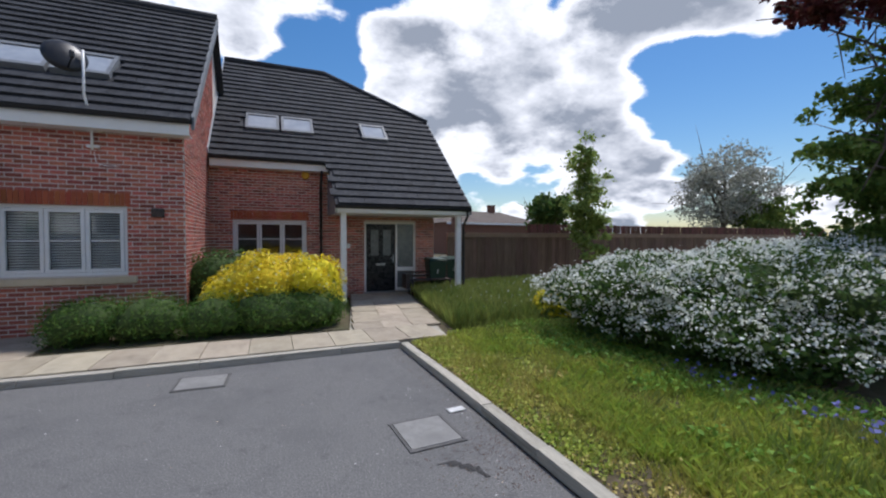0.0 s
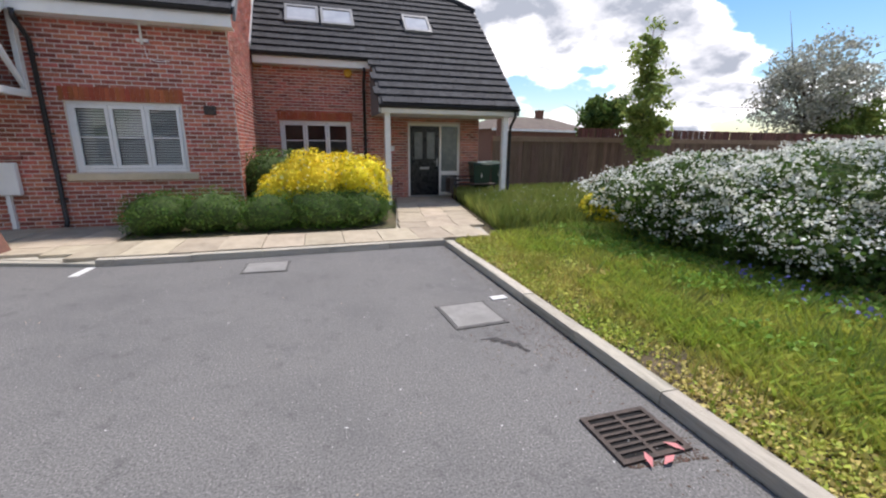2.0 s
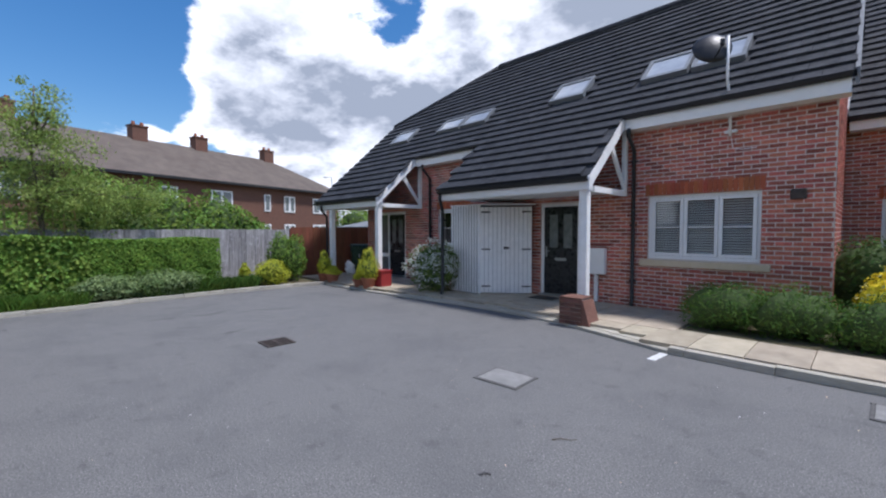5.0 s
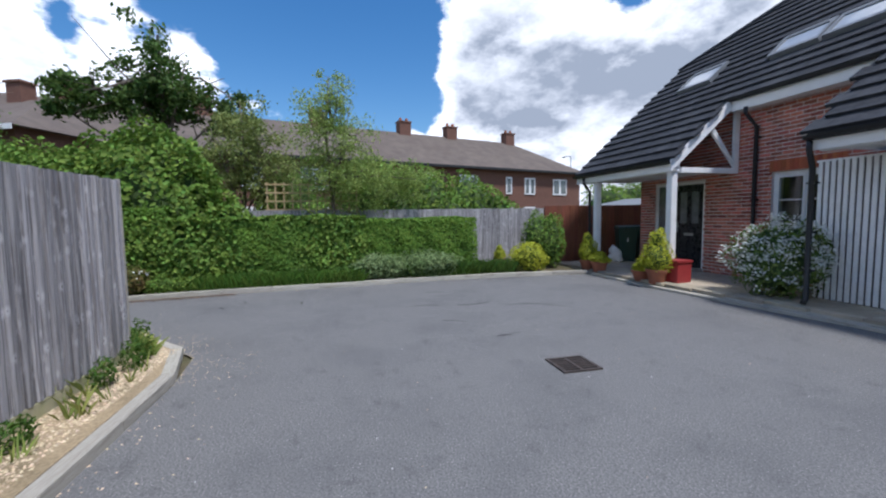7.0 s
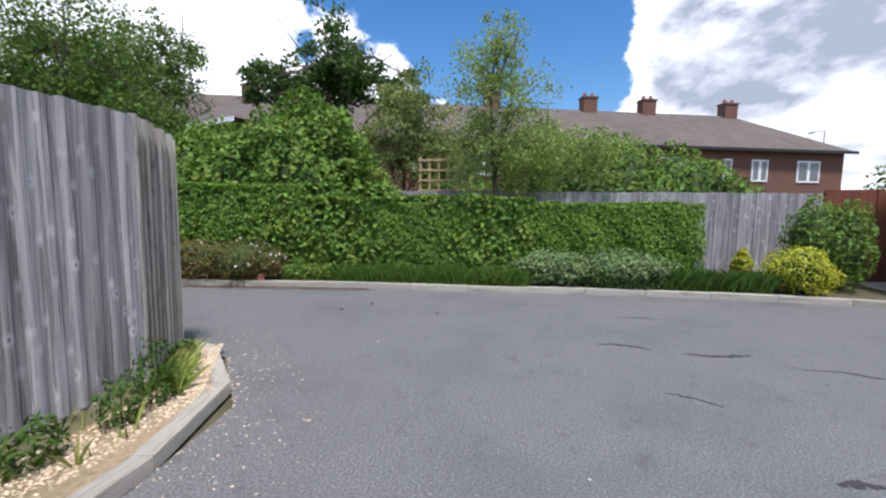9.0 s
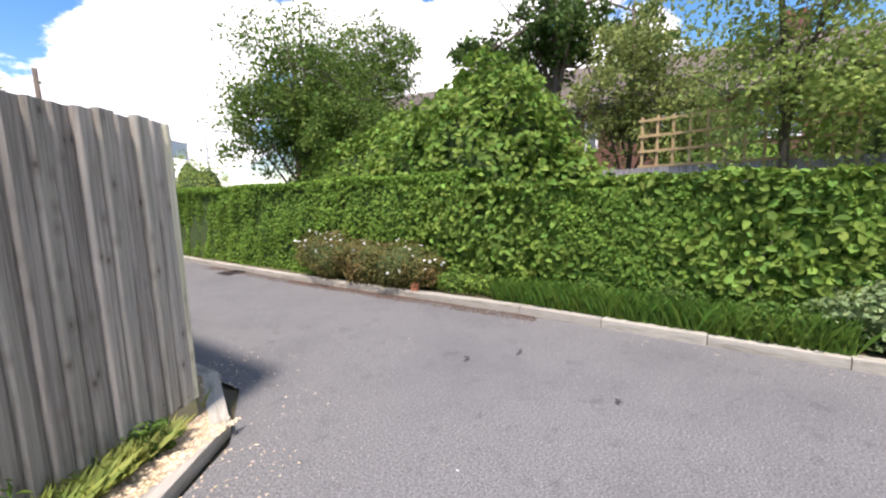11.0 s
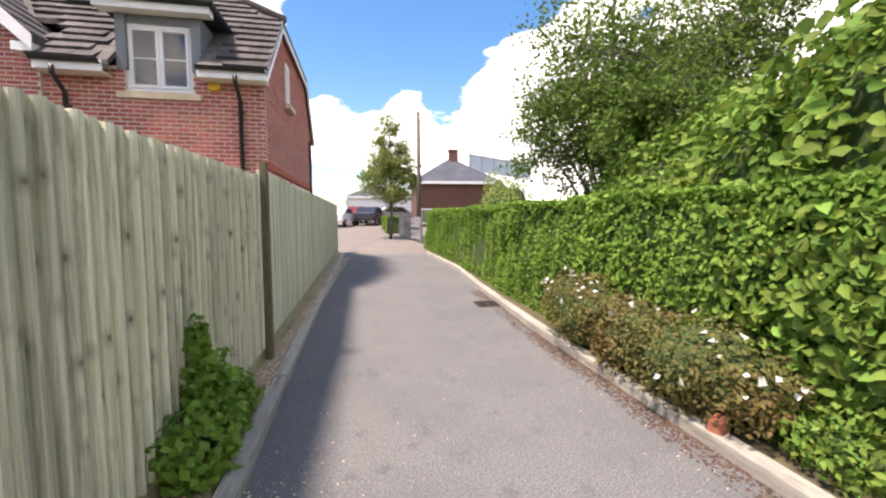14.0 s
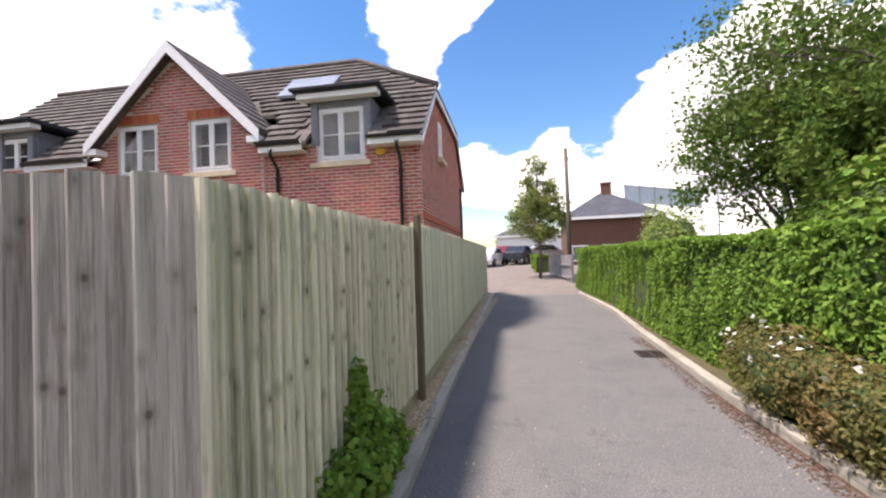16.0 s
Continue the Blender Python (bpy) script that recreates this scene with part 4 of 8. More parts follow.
# ---- the terrace house with two front doors ----
AY, AX0, AX1 = 8.67, -13.47, -1.30        # front wall and its ends
P_A = (RIDGE_S, 6.94, 2.56)               # roof slope: rise, y and z at the porch eave
RIDGE_A_Y = 12.47


def roof_z(y, plane):
    return plane[2] + plane[0] * (y - plane[1])


def terrace_house():
    ob = thing("house", "long red brick terraced house with black tiled roof and two porches", "house", (AX0, AY, 0))
    o = Vector((AX0, AY, 0))
    L = AX1 - AX0

    def loc(x, y=None):
        return x - AX0 if y is None else (x - AX0, y - AY)

    pl = (RIDGE_S, 6.94 - AY, 2.56)
    holes = [(loc(-3.94), 1.07, loc(-2.18), 2.27), (loc(-6.33), 0.12, loc(-5.36), 2.22), (loc(-12.9), 0.12, loc(-11.36), 2.22), (loc(-9.82), 1.15, loc(-8.62), 2.24)]
    H = 3.92
    w = brick_wall(ob, None, L, H, 0.3, holes, M_BRICK, single=(loc(-4.0) - 0.4, loc(-1.3), 0.0, 1.1))
    depth = 2 * (RIDGE_A_Y - AY)
    # side walls with gable ends, back wall, floor of the rooms
    gz = roof_z(RIDGE_A_Y, P_A) - 0.1
    hip_z = 5.55
    for x, nm, flip in ((L - 0.3, "wall", 1), (0.0, "wall", -1)):
        ez = roof_z(AY, P_A) - 0.06
        poly = [(0.3, 0), (depth, 0), (depth, ez), (depth / 2, gz), (0.3, ez + 0.27)] if flip > 0 else [(0.3, 0), (depth, 0), (depth, ez), (depth - (hip_z - ez) / RIDGE_S, hip_z), ((hip_z - ez) / RIDGE_S, hip_z), (0.3, ez + 0.27)]
        sw = part(nm, Mesh().prism(poly, x, x + 0.3, "x"), M_MORTAR, ob, "red brick gable wall")
        if flip > 0:
            cells = brick_cells(depth / 2 + 0.4, gz, [], lambda a, zz: zz < ez + RIDGE_S * a - 0.05)
            bm_ = brick_mesh(cells, 5)
            bm_.v = [(L - p[1], p[0], p[2]) for p in bm_.v]
            part("brickwork", bm_, M_BRICK, sw, kind="stuff")
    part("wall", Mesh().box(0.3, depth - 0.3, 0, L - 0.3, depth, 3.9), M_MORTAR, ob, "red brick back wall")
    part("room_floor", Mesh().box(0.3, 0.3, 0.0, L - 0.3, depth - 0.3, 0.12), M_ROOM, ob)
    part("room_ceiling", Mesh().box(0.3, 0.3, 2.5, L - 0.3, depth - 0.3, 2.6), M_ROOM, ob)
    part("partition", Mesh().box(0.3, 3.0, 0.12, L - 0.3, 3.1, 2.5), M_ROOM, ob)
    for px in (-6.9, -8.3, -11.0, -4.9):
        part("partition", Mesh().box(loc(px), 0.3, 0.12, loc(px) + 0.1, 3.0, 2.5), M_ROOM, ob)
    # roof: deck, tiles, ridge
    x0, x1 = loc(-14.02), loc(-1.12)
    p2 = (loc(-8.0), loc(-4.30))
    p1 = (loc(-14.02), loc(-10.48))
    ym = 8.36 - AY
    yr = RIDGE_A_Y - AY
    yp = 6.94 - AY
    hx, hy = loc(-10.5), 10.36 - AY

    def inside(x, y):
        if y < ym and not (p2[0] < x < p2[1] or p1[0] < x < p1[1]):
            return False
        if y > hy and x < x0 + (hx - x0) * (y - hy) / (yr - hy):
            return False
        return True

    lights = [(loc(-4.32), 9.22 - AY, loc(-3.46), 9.86 - AY), (loc(-3.40), 9.22 - AY, loc(-2.54), 9.86 - AY), (loc(-6.5), 9.28 - AY, loc(-5.6), 9.92 - AY),
              (loc(-10.42), 9.2 - AY, loc(-9.46), 9.7 - AY), (loc(-9.40), 9.2 - AY, loc(-8.46), 9.7 - AY), (loc(-12.75), 9.15 - AY, loc(-11.75), 9.7 - AY)]
    tiles, near = roof_tiles(ob, RIDGE_S, x0, x1, yp, 2.56, yr, M_TILE, inside, (loc(-8.0), loc(-4.3), ym + 0.9), lights)
    deck = Mesh()
    t = 0.10
    z = lambda y: pl[2] + pl[0] * (y - pl[1])
    for a, b, c, d in ((x0, x1, ym, hy), (p2[0], p2[1], yp, ym), (p1[0], p1[1], yp, ym)):
        deck.hexa([(a, c, z(c) - t), (b, c, z(c) - t), (b, d, z(d) - t), (a, d, z(d) - t), (a, c, z(c)), (b, c, z(c)), (b, d, z(d)), (a, d, z(d))])
    deck.hexa([(x0, hy, z(hy) - t), (x1, hy, z(hy) - t), (x1, yr, z(yr) - t), (hx, yr, z(yr) - t), (x0, hy, z(hy)), (x1, hy, z(hy)), (x1, yr, z(yr)), (hx, yr, z(yr))])
    yb = 2 * yr - ym
    deck.hexa([(x0, 2 * yr - hy, z(hy) - t), (hx, yr, z(yr) - t), (x1, yr, z(yr) - t), (x1, 2 * yr - hy, z(hy) - t), (x0, 2 * yr - hy, z(hy)), (hx, yr, z(yr)), (x1, yr, z(yr)), (x1, 2 * yr - hy, z(hy))])
    deck.hexa([(x0, yb, z(ym) - t), (x0, 2 * yr - hy, z(hy) - t), (x1, 2 * yr - hy, z(hy) - t), (x1, yb, z(ym) - t), (x0, yb, z(ym)), (x0, 2 * yr - hy, z(hy)), (x1, 2 * yr - hy, z(hy)), (x1, yb, z(ym))])
    deck.add([(x0, hy, z(hy) + 0.02), (hx, yr, z(yr) + 0.02), (x0, 2 * yr - hy, z(hy) + 0.02), (x0, hy, z(hy) - 0.08), (hx, yr, z(yr) - 0.08), (x0, 2 * yr - hy, z(hy) - 0.08)], [(0, 1, 2), (5, 4, 3), (0, 2, 5, 3), (0, 3, 4, 1), (1, 4, 5, 2)])
    rf = part("roof", deck, M_TILE, ob, "black concrete tile roof")
    part("roof_tiles", tiles, M_TILE, rf, kind="stuff")
    LATER.append(("tile", TILE_ME, rf, near))
    part("ridge_tiles", Mesh().tube([(hx, yr, z(yr) + 0.03), (x1, yr, z(yr) + 0.03)], 0.11, 10), M_TILE, rf, smooth=True)
    part("hip_tiles", Mesh().tube([(x0, hy, z(hy) + 0.02), (hx, yr, z(yr) + 0.03)], 0.09, 8), M_TILE, rf, smooth=True)
    for l in lights:
        rooflight(ob, l[0], l[2], l[1], l[3], pl)
    # white fascias, verges, gutters
    ze = z(ym)
    for a, b in ((p2[1], x1 - 0.05), (p1[1], p2[0])):
        part("fascia", Mesh().box(a, ym + 0.0, ze - 0.30, b, ym + 0.025, ze - 0.06).box(a, ym + 0.025, ze - 0.30, b, -0.012, ze - 0.28), M_UPVC, ob, "white fascia board")
        gutter(ob, a, b, ym - 0.05, ze - 0.05)
    for a, b in (p2, p1):
        zz = z(yp)
        part("fascia", Mesh().box(a + 0.05, yp + 0.02, zz - 0.24, b - 0.03, yp + 0.05, zz - 0.05), M_UPVC, ob, "white porch fascia board")
        part("porch_beam", Mesh().box(a + 0.08, yp + 0.12, zz - 0.25, b - 0.06, yp + 0.26, zz - 0.08), M_PAINT, ob, "white painted porch beam", bevel=0.01)
        gutter(ob, a, b, yp - 0.04, zz - 0.03)
        part("porch_ceiling", Mesh().hexa([(a + 0.06, yp + 0.26, zz - 0.2), (b - 0.06, yp + 0.26, zz - 0.2), (b - 0.06, -0.012, zz - 0.2), (a + 0.06, -0.012, zz - 0.2), (a + 0.06, yp + 0.26, zz - 0.18), (b - 0.06, yp + 0.26, zz - 0.18), (b - 0.06, -0.012, zz - 0.18), (a + 0.06, -0.012, zz - 0.18)]), M_PAINT, ob)
        # verge board with its open truss at the porch's free end
        part("bargeboard", Mesh().prism([(yp - 0.02, z(yp) - 0.26), (yp - 0.02, z(yp) - 0.02), (0.0, z(0.0) - 0.02), (0.0, z(0.0) - 0.26)], b - 0.03, b + 0.01, "x"), M_PAINT, ob, "white bargeboard")
        part("truss", Mesh().box(b - 0.11, yp + 0.26, zz - 0.27, b - 0.035, -0.02, zz - 0.16).box(b - 0.11, -0.14, zz - 0.16, b - 0.035, -0.02, z(-0.08) - 0.12)
             .hexa([(b - 0.11, -0.85, z(-0.85) - 0.2), (b - 0.035, -0.85, z(-0.85) - 0.2), (b - 0.035, -0.74, z(-0.85) - 0.14), (b - 0.11, -0.74, z(-0.85) - 0.14), (b - 0.11, -0.85, z(-0.85) - 0.1), (b - 0.035, -0.85, z(-0.85) - 0.1), (b - 0.035, -0.74, z(-0.85) - 0.04), (b - 0.11, -0.74, z(-0.85) - 0.04)])
             .hexa([(b - 0.10, -0.14, zz - 0.13), (b - 0.045, -0.14, zz - 0.13), (b - 0.045, -0.14, zz - 0.02), (b - 0.10, -0.14, zz - 0.02), (b - 0.10, -0.78, z(-0.78) - 0.24), (b - 0.045, -0.78, z(-0.78) - 0.24), (b - 0.045, -0.70, z(-0.70) - 0.22), (b - 0.10, -0.70, z(-0.70) - 0.22)]), M_PAINT, ob, "white open timber truss", bevel=0.006)
    # verge at the right gable, posts
    part("verge", Mesh().prism([(ym, z(ym) - 0.2), (ym, z(ym) + 0.03), (yr, z(yr) + 0.03), (yr, z(yr) - 0.2)], x1 - 0.02, x1 + 0.03, "x"), M_LEAD, ob, "dark verge trim")
    for px, py, z0 in ((-4.45, 7.08, 0.1), (-10.64, 7.10, 0.08), (-13.2, 7.10, 0.08)):
        part("porch_post", Mesh().box(loc(px) - 0.075, py - AY - 0.075, z0, loc(px) + 0.075, py - AY + 0.075, 2.34), M_PAINT, ob, "white square porch post", bevel=0.012)
    window(w, "window", loc(-3.94), 1.07, 1.76, 1.20, 3, blind=1.0)
    window(w, "window", loc(-9.82), 1.15, 1.2, 1.09, 2, blind=0.0)
    entrance(w, loc(-6.33), 0.12, False, side=False, dw=0.97, h=2.10)
    entrance(w, loc(-12.9), 0.12, True, h=2.10)
    downpipe(ob, loc(-4.2), 0, 0.1, 3.3, ym - 0.05)
    downpipe(ob, loc(-10.12), 0, 0.1, 3.3, ym - 0.05)
    downpipe(ob, loc(-13.55), -1.5, 0.1, 2.2, yp - 0.04)
    downpipe(ob, loc(-7.93), -1.0 - 0.62, 0.1, 2.2, yp - 0.04)
    part("vent", Mesh().box(loc(-1.82), -0.045, 2.09, loc(-1.62), -0.005, 2.25), M_IRON, ob, "dark wall vent", bevel=0.01)
    return ob


terrace_house()

# ---- the set-back house with the yellow bush ----
BY, BX0, BX1 = 11.89, -1.30, 4.86
RIDGE_B_Y = 16.1


def setback_house():
    ob = thing("house", "red brick house with black tiled half-hipped roof and open porch", "house", (BX0, BY, 0))
    L = BX1 - BX0
    loc = lambda x: x - BX0
    holes = [(loc(-0.76), 1.18, loc(1.07), 2.2), (loc(2.68), 0.1, loc(4.26), 2.2)]
    pl = (RIDGE_S, 10.2 - BY, 2.56)
    z = lambda y: pl[2] + pl[0] * (y - pl[1])
    w = brick_wall(ob, None, L, 3.92, 0.3, holes, M_BRICK, single=(0.0, loc(2.6), 2.3, 3.9))
    depth = 2 * (RIDGE_B_Y - BY)
    yr, yp, ym = RIDGE_B_Y - BY, 10.2 - BY, 11.6 - BY
    hy, hx = 13.8 - BY, loc(2.03)
    x0, x1 = loc(-1.27), loc(5.32)
    ez = z(0) - 0.06
    hz = z(hy) - 0.1
    part("wall", Mesh().prism([(0.3, 0), (depth, 0), (depth, ez), (depth - (hz - ez) / RIDGE_S, hz), ((hz - ez) / RIDGE_S, hz), (0.3, ez + 0.27)], L - 0.3, L, "x"), M_BRICKS, ob, "red brick gable wall")
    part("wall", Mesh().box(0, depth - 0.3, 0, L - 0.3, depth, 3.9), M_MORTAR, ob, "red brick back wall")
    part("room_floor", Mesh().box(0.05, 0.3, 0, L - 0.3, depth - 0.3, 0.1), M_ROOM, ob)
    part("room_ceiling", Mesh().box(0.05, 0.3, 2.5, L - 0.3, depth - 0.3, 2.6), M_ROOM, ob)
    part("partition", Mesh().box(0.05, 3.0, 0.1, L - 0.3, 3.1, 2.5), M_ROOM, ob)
    pa = (loc(1.62), x1)

    def inside(x, y):
        if y < ym and x < pa[0]:
            return False
        if y > hy and x > x1 - (x1 - hx) * (y - hy) / (yr - hy):
            return False
        return True

    lights = [(loc(-0.48), 12.58 - BY, loc(0.40), 13.22 - BY), (loc(0.46), 12.58 - BY, loc(1.34), 13.22 - BY), (loc(2.78), 12.6 - BY, loc(3.58), 13.24 - BY)]
    tiles, near = roof_tiles(ob, RIDGE_S, x0, x1, yp, 2.56, yr, M_TILE, inside, (pa[0], x1, ym + 1.2), lights)
    t = 0.1
    deck = Mesh()
    for a, b, c, d in ((x0, x1, ym, hy), (pa[0], pa[1], yp, ym)):
        deck.hexa([(a, c, z(c) - t), (b, c, z(c) - t), (b, d, z(d) - t), (a, d, z(d) - t), (a, c, z(c)), (b, c, z(c)), (b, d, z(d)), (a, d, z(d))])
    deck.hexa([(x0, hy, z(hy) - t), (x1, hy, z(hy) - t), (hx, yr, z(yr) - t), (x0, yr, z(yr) - t), (x0, hy, z(hy)), (x1, hy, z(hy)), (hx, yr, z(yr)), (x0, yr, z(yr))])
    bh, yb = 2 * yr - hy, 2 * yr - ym
    deck.hexa([(x0, yr, z(yr) - t), (hx, yr, z(yr) - t), (x1, bh, z(hy) - t), (x0, bh, z(hy) - t), (x0, yr, z(yr)), (hx, yr, z(yr)), (x1, bh, z(hy)), (x0, bh, z(hy))])
    deck.hexa([(x0, bh, z(hy) - t), (x1, bh, z(hy) - t), (x1, yb, z(ym) - t), (x0, yb, z(ym) - t), (x0, bh, z(hy)), (x1, bh, z(hy)), (x1, yb, z(ym)), (x0, yb, z(ym))])
    deck.add([(x1, hy, z(hy) + 0.02), (x1, bh, z(hy) + 0.02), (hx, yr, z(yr) + 0.02), (x1, hy, z(hy) - 0.08), (x1, bh, z(hy) - 0.08), (hx, yr, z(yr) - 0.08)], [(0, 1, 2), (5, 4, 3), (0, 3, 4, 1), (1, 4, 5, 2), (2, 5, 3, 0)])
    rf = part("roof", deck, M_TILE, ob, "black concrete tile roof")
    part("roof_tiles", tiles, M_TILE, rf, kind="stuff")
    LATER.append(("tile", TILE_ME, rf, near))
    part("ridge_tiles", Mesh().tube([(x0, yr, z(yr) + 0.03), (hx, yr, z(yr) + 0.03), (x1, hy, z(hy) + 0.03)], 0.1, 10), M_TILE, rf, smooth=True)
    for l in lights:
        rooflight(ob, l[0], l[2], l[1], l[3], pl)
    ze, zz = z(ym), z(yp)
    part("fascia", Mesh().box(0.05, ym, ze - 0.28, pa[0], ym + 0.025, ze - 0.06).box(0.05, ym + 0.025, ze - 0.28, pa[0], -0.012, ze - 0.26), M_UPVC, ob, "white fascia board")
    gutter(ob, 0.05, pa[0], ym - 0.05, ze - 0.05)
    part("fascia", Mesh().box(pa[0], yp + 0.02, zz - 0.2, x1, yp + 0.05, zz - 0.05), M_UPVC, ob, "white porch fascia board")
    part("porch_beam", Mesh().box(pa[0] + 0.04, yp + 0.1, zz - 0.22, x1 - 0.1, yp + 0.24, zz - 0.08), M_PAINT, ob, "white painted porch beam", bevel=0.01)
    gutter(ob, pa[0], x1, yp - 0.04, zz - 0.03)
    part("porch_ceiling", Mesh().box(pa[0] + 0.05, yp + 0.24, zz - 0.2, x1 - 0.1, -0.012, zz - 0.18), M_PAINT, ob)
    part("bargeboard", Mesh().prism([(yp, zz - 0.2), (yp, zz + 0.03), (hy, z(hy) + 0.03), (hy, z(hy) - 0.2)], x1 - 0.02, x1 + 0.02, "x"), M_LEAD, ob, "dark verge trim")
    part("cheek", Mesh().prism([(yp + 0.02, zz - 0.22), (yp + 0.02, zz - 0.02), (0, z(0) - 0.02), (0, zz - 0.22)], pa[0] + 0.02, pa[0] + 0.05, "x"), M_LEAD, ob)
    part("flashing", Mesh().prism([(ym, ze), (ym, ze + 0.16), (yr - 0.2, z(yr - 0.2) + 0.16), (yr - 0.2, z(yr - 0.2))], 0.002, 0.03, "x"), plain("pale_flashing", (0.5, 0.51, 0.52), 0.5), ob, "pale metal flashing")
    for px, py in ((1.84, 10.4), (5.02, 10.4)):
        part("porch_post", Mesh().box(loc(px) - 0.07, py - BY - 0.07, 0.06, loc(px) + 0.07, py - BY + 0.07, 2.36), M_PAINT, ob, "white square porch post", bevel=0.012)
    window(w, "window", loc(-0.76), 1.18, 1.83, 1.02, 3)
    entrance(w, loc(2.68), 0.1, False, dw=0.98, sw=0.6, h=2.10)
    downpipe(ob, loc(1.45), 0, 0.1, 3.3, ym - 0.05)
    downpipe(ob, loc(5.2), 10.5 - BY, 0.08, 2.2, yp - 0.04)
    part("wall_lamp", Mesh().box(loc(2.16), -0.12, 1.42, loc(2.26), -0.005, 1.56), M_UPVC, ob, "small white wall lamp", bevel=0.02)
    return ob


setback_house()

# ---- the tall house behind the fence ----
SO, SR = (-7.2, -9.03, 0.0), 188.6   # its local x runs along the front away from the lane, its local y into the house


def tall_house():
    # local frame: x from the lane corner along the front, y backwards; built mirrored in x
    ob = thing("house", "tall red brick house with a gable, dormers and weathered tiled roof", "house", SO, SR)
    W, D, E = 13.5, 7.1, 4.1
    s = RIDGE_S
    z = lambda y: E + s * (y + 0.3)
    yr = D / 2
    # front wall in two heights: the front is at y 0 and looks along -y
    holes = [(-2.30, 3.70, -1.22, 4.86), (-5.36, 3.66, -4.32, 4.86), (-7.26, 3.66, -6.2, 4.86)]

    def shift(hs, dx):
        return [(h[0] + dx, h[1], h[2] + dx, h[3]) for h in hs]

    brick_wall(ob, pose(-3.55, 0, 0), 3.55, E, 0.3, shift([holes[0]], 3.55), M_BRICKS)
    gx = 4.2
    gz = 6.45
    brick_wall(ob, pose(-7.75, -0.06, 0), gx, gz, 0.36, shift(holes[1:], 7.75), M_BRICKS, gable=(E + 0.35, 4.9, 1.62), clip=lambda a, zz: zz < E + 0.3 + (gz - E - 0.35) / (gx / 2) * min(a, gx - a))
    brick_wall(ob, pose(-W, 0, 0), W - 7.75, E, 0.3, [], M_BRICKS)
    ez = z(0) - 0.05
    hy = 1.5
    hz = z(hy) - 0.08
    side = part("wall", Mesh().prism([(0.3, 0), (D, 0), (D, ez), (D - hy, hz), (hy, hz), (0.3, ez + 0.2)], -0.3, 0.0, "x"), M_MORTAR, ob, "red brick side wall")
    cells = brick_cells(D, hz, [], lambda a, zz: zz < ez + s * min(a, D - a) - 0.05)
    bm_ = brick_mesh(cells, 9)
    bm_.v = [(-p[1], p[0], p[2]) for p in bm_.v]
    part("brickwork", bm_, M_BRICKS, side, kind="stuff")
    part("wall", Mesh().box(-W, D - 0.3, 0, -0.3, D, E), M_MORTAR, ob, "red brick back wall")
    part("room_floor", Mesh().box(-W, 0.3, 2.6, -0.3, D - 0.3, 2.7), M_ROOM, ob)
    part("partition", Mesh().box(-W, 2.8, 2.7, -0.3, 2.9, 5.0), M_ROOM, ob)
    # roofs
    x1, hx = 0.12, -2.6
    dz = 0.1
    inside = lambda x, y: not (y > hy and x > x1 - (x1 - hx) * (y - hy) / (yr - hy)) and not (y < 2.3 and abs(x + 5.65) < 2.2 * (1 - max(y - 0.6, 0) / 1.8)) and not (-2.75 < x < -0.72 and y < 0.75) and not (-11.2 < x < -9.4 and y < 0.75)
    tl, _ = roof_tiles(ob, s, -W, x1, -0.3, E, yr, M_TILES, inside)
    deck = Mesh()
    for q in ([(-W, -0.3), (-10.95, -0.3), (-10.95, 0.9), (-W, 0.9)], [(-9.65, -0.3), (-7.8, -0.3), (-7.8, 0.9), (-9.65, 0.9)], [(-3.5, -0.3), (-2.42, -0.3), (-2.42, 0.9), (-3.5, 0.9)], [(-1.06, -0.3), (x1, -0.3), (x1, 0.9), (-1.06, 0.9)], [(-W, 0.9), (x1, 0.9), (x1, hy), (-W, hy)], [(-W, hy), (x1, hy), (hx, yr), (-W, yr)]):
        deck.hexa([(a, b, z(b) - dz) for a, b in q] + [(a, b, z(b)) for a, b in q])
    zb = lambda y: z(2 * yr - y)
    for q in ([(-W, yr), (hx, yr), (x1, D - hy), (-W, D - hy)], [(-W, D - hy), (x1, D - hy), (x1, D + 0.3), (-W, D + 0.3)]):
        deck.hexa([(a, b, zb(b) - dz) for a, b in q] + [(a, b, zb(b)) for a, b in q])
    deck.add([(x1, hy, z(hy) + 0.03), (x1, D - hy, z(hy) + 0.03), (hx, yr, z(yr) + 0.03), (x1, hy, z(hy) - 0.1), (x1, D - hy, z(hy) - 0.1), (hx, yr, z(yr) - 0.1)], [(0, 1, 2), (5, 4, 3), (0, 3, 4, 1), (1, 4, 5, 2), (2, 5, 3, 0)])
    rf = part("roof", deck, M_TILES, ob, "weathered grey-brown tiled roof")
    part("roof_tiles", tl, M_TILES, rf, kind="stuff")
    part("ridge_tiles", Mesh().tube([(-W, yr, z(yr) + 0.03), (hx, yr, z(yr) + 0.03), (x1, hy, z(hy) + 0.04)], 0.1, 8), M_TILES, rf, smooth=True)
    part("bargeboard", Mesh().prism([(-0.3, E - 0.22), (-0.3, E + 0.02), (hy, z(hy) + 0.02), (hy, z(hy) - 0.2)], x1 - 0.04, x1, "x").prism([(hy, z(hy) - 0.2), (hy, z(hy)), (D - hy, z(hy)), (D - hy, z(hy) - 0.2)], x1 - 0.04, x1 - 0.003, "x").prism([(D - hy, z(hy) - 0.2), (D - hy, z(hy)), (D + 0.3, E), (D + 0.3, E - 0.22)], x1 - 0.04, x1 - 0.002, "x"), M_UPVC, ob, "white bargeboard")
    # gable roof over the projecting front
    cx, hw = -5.65, 2.18
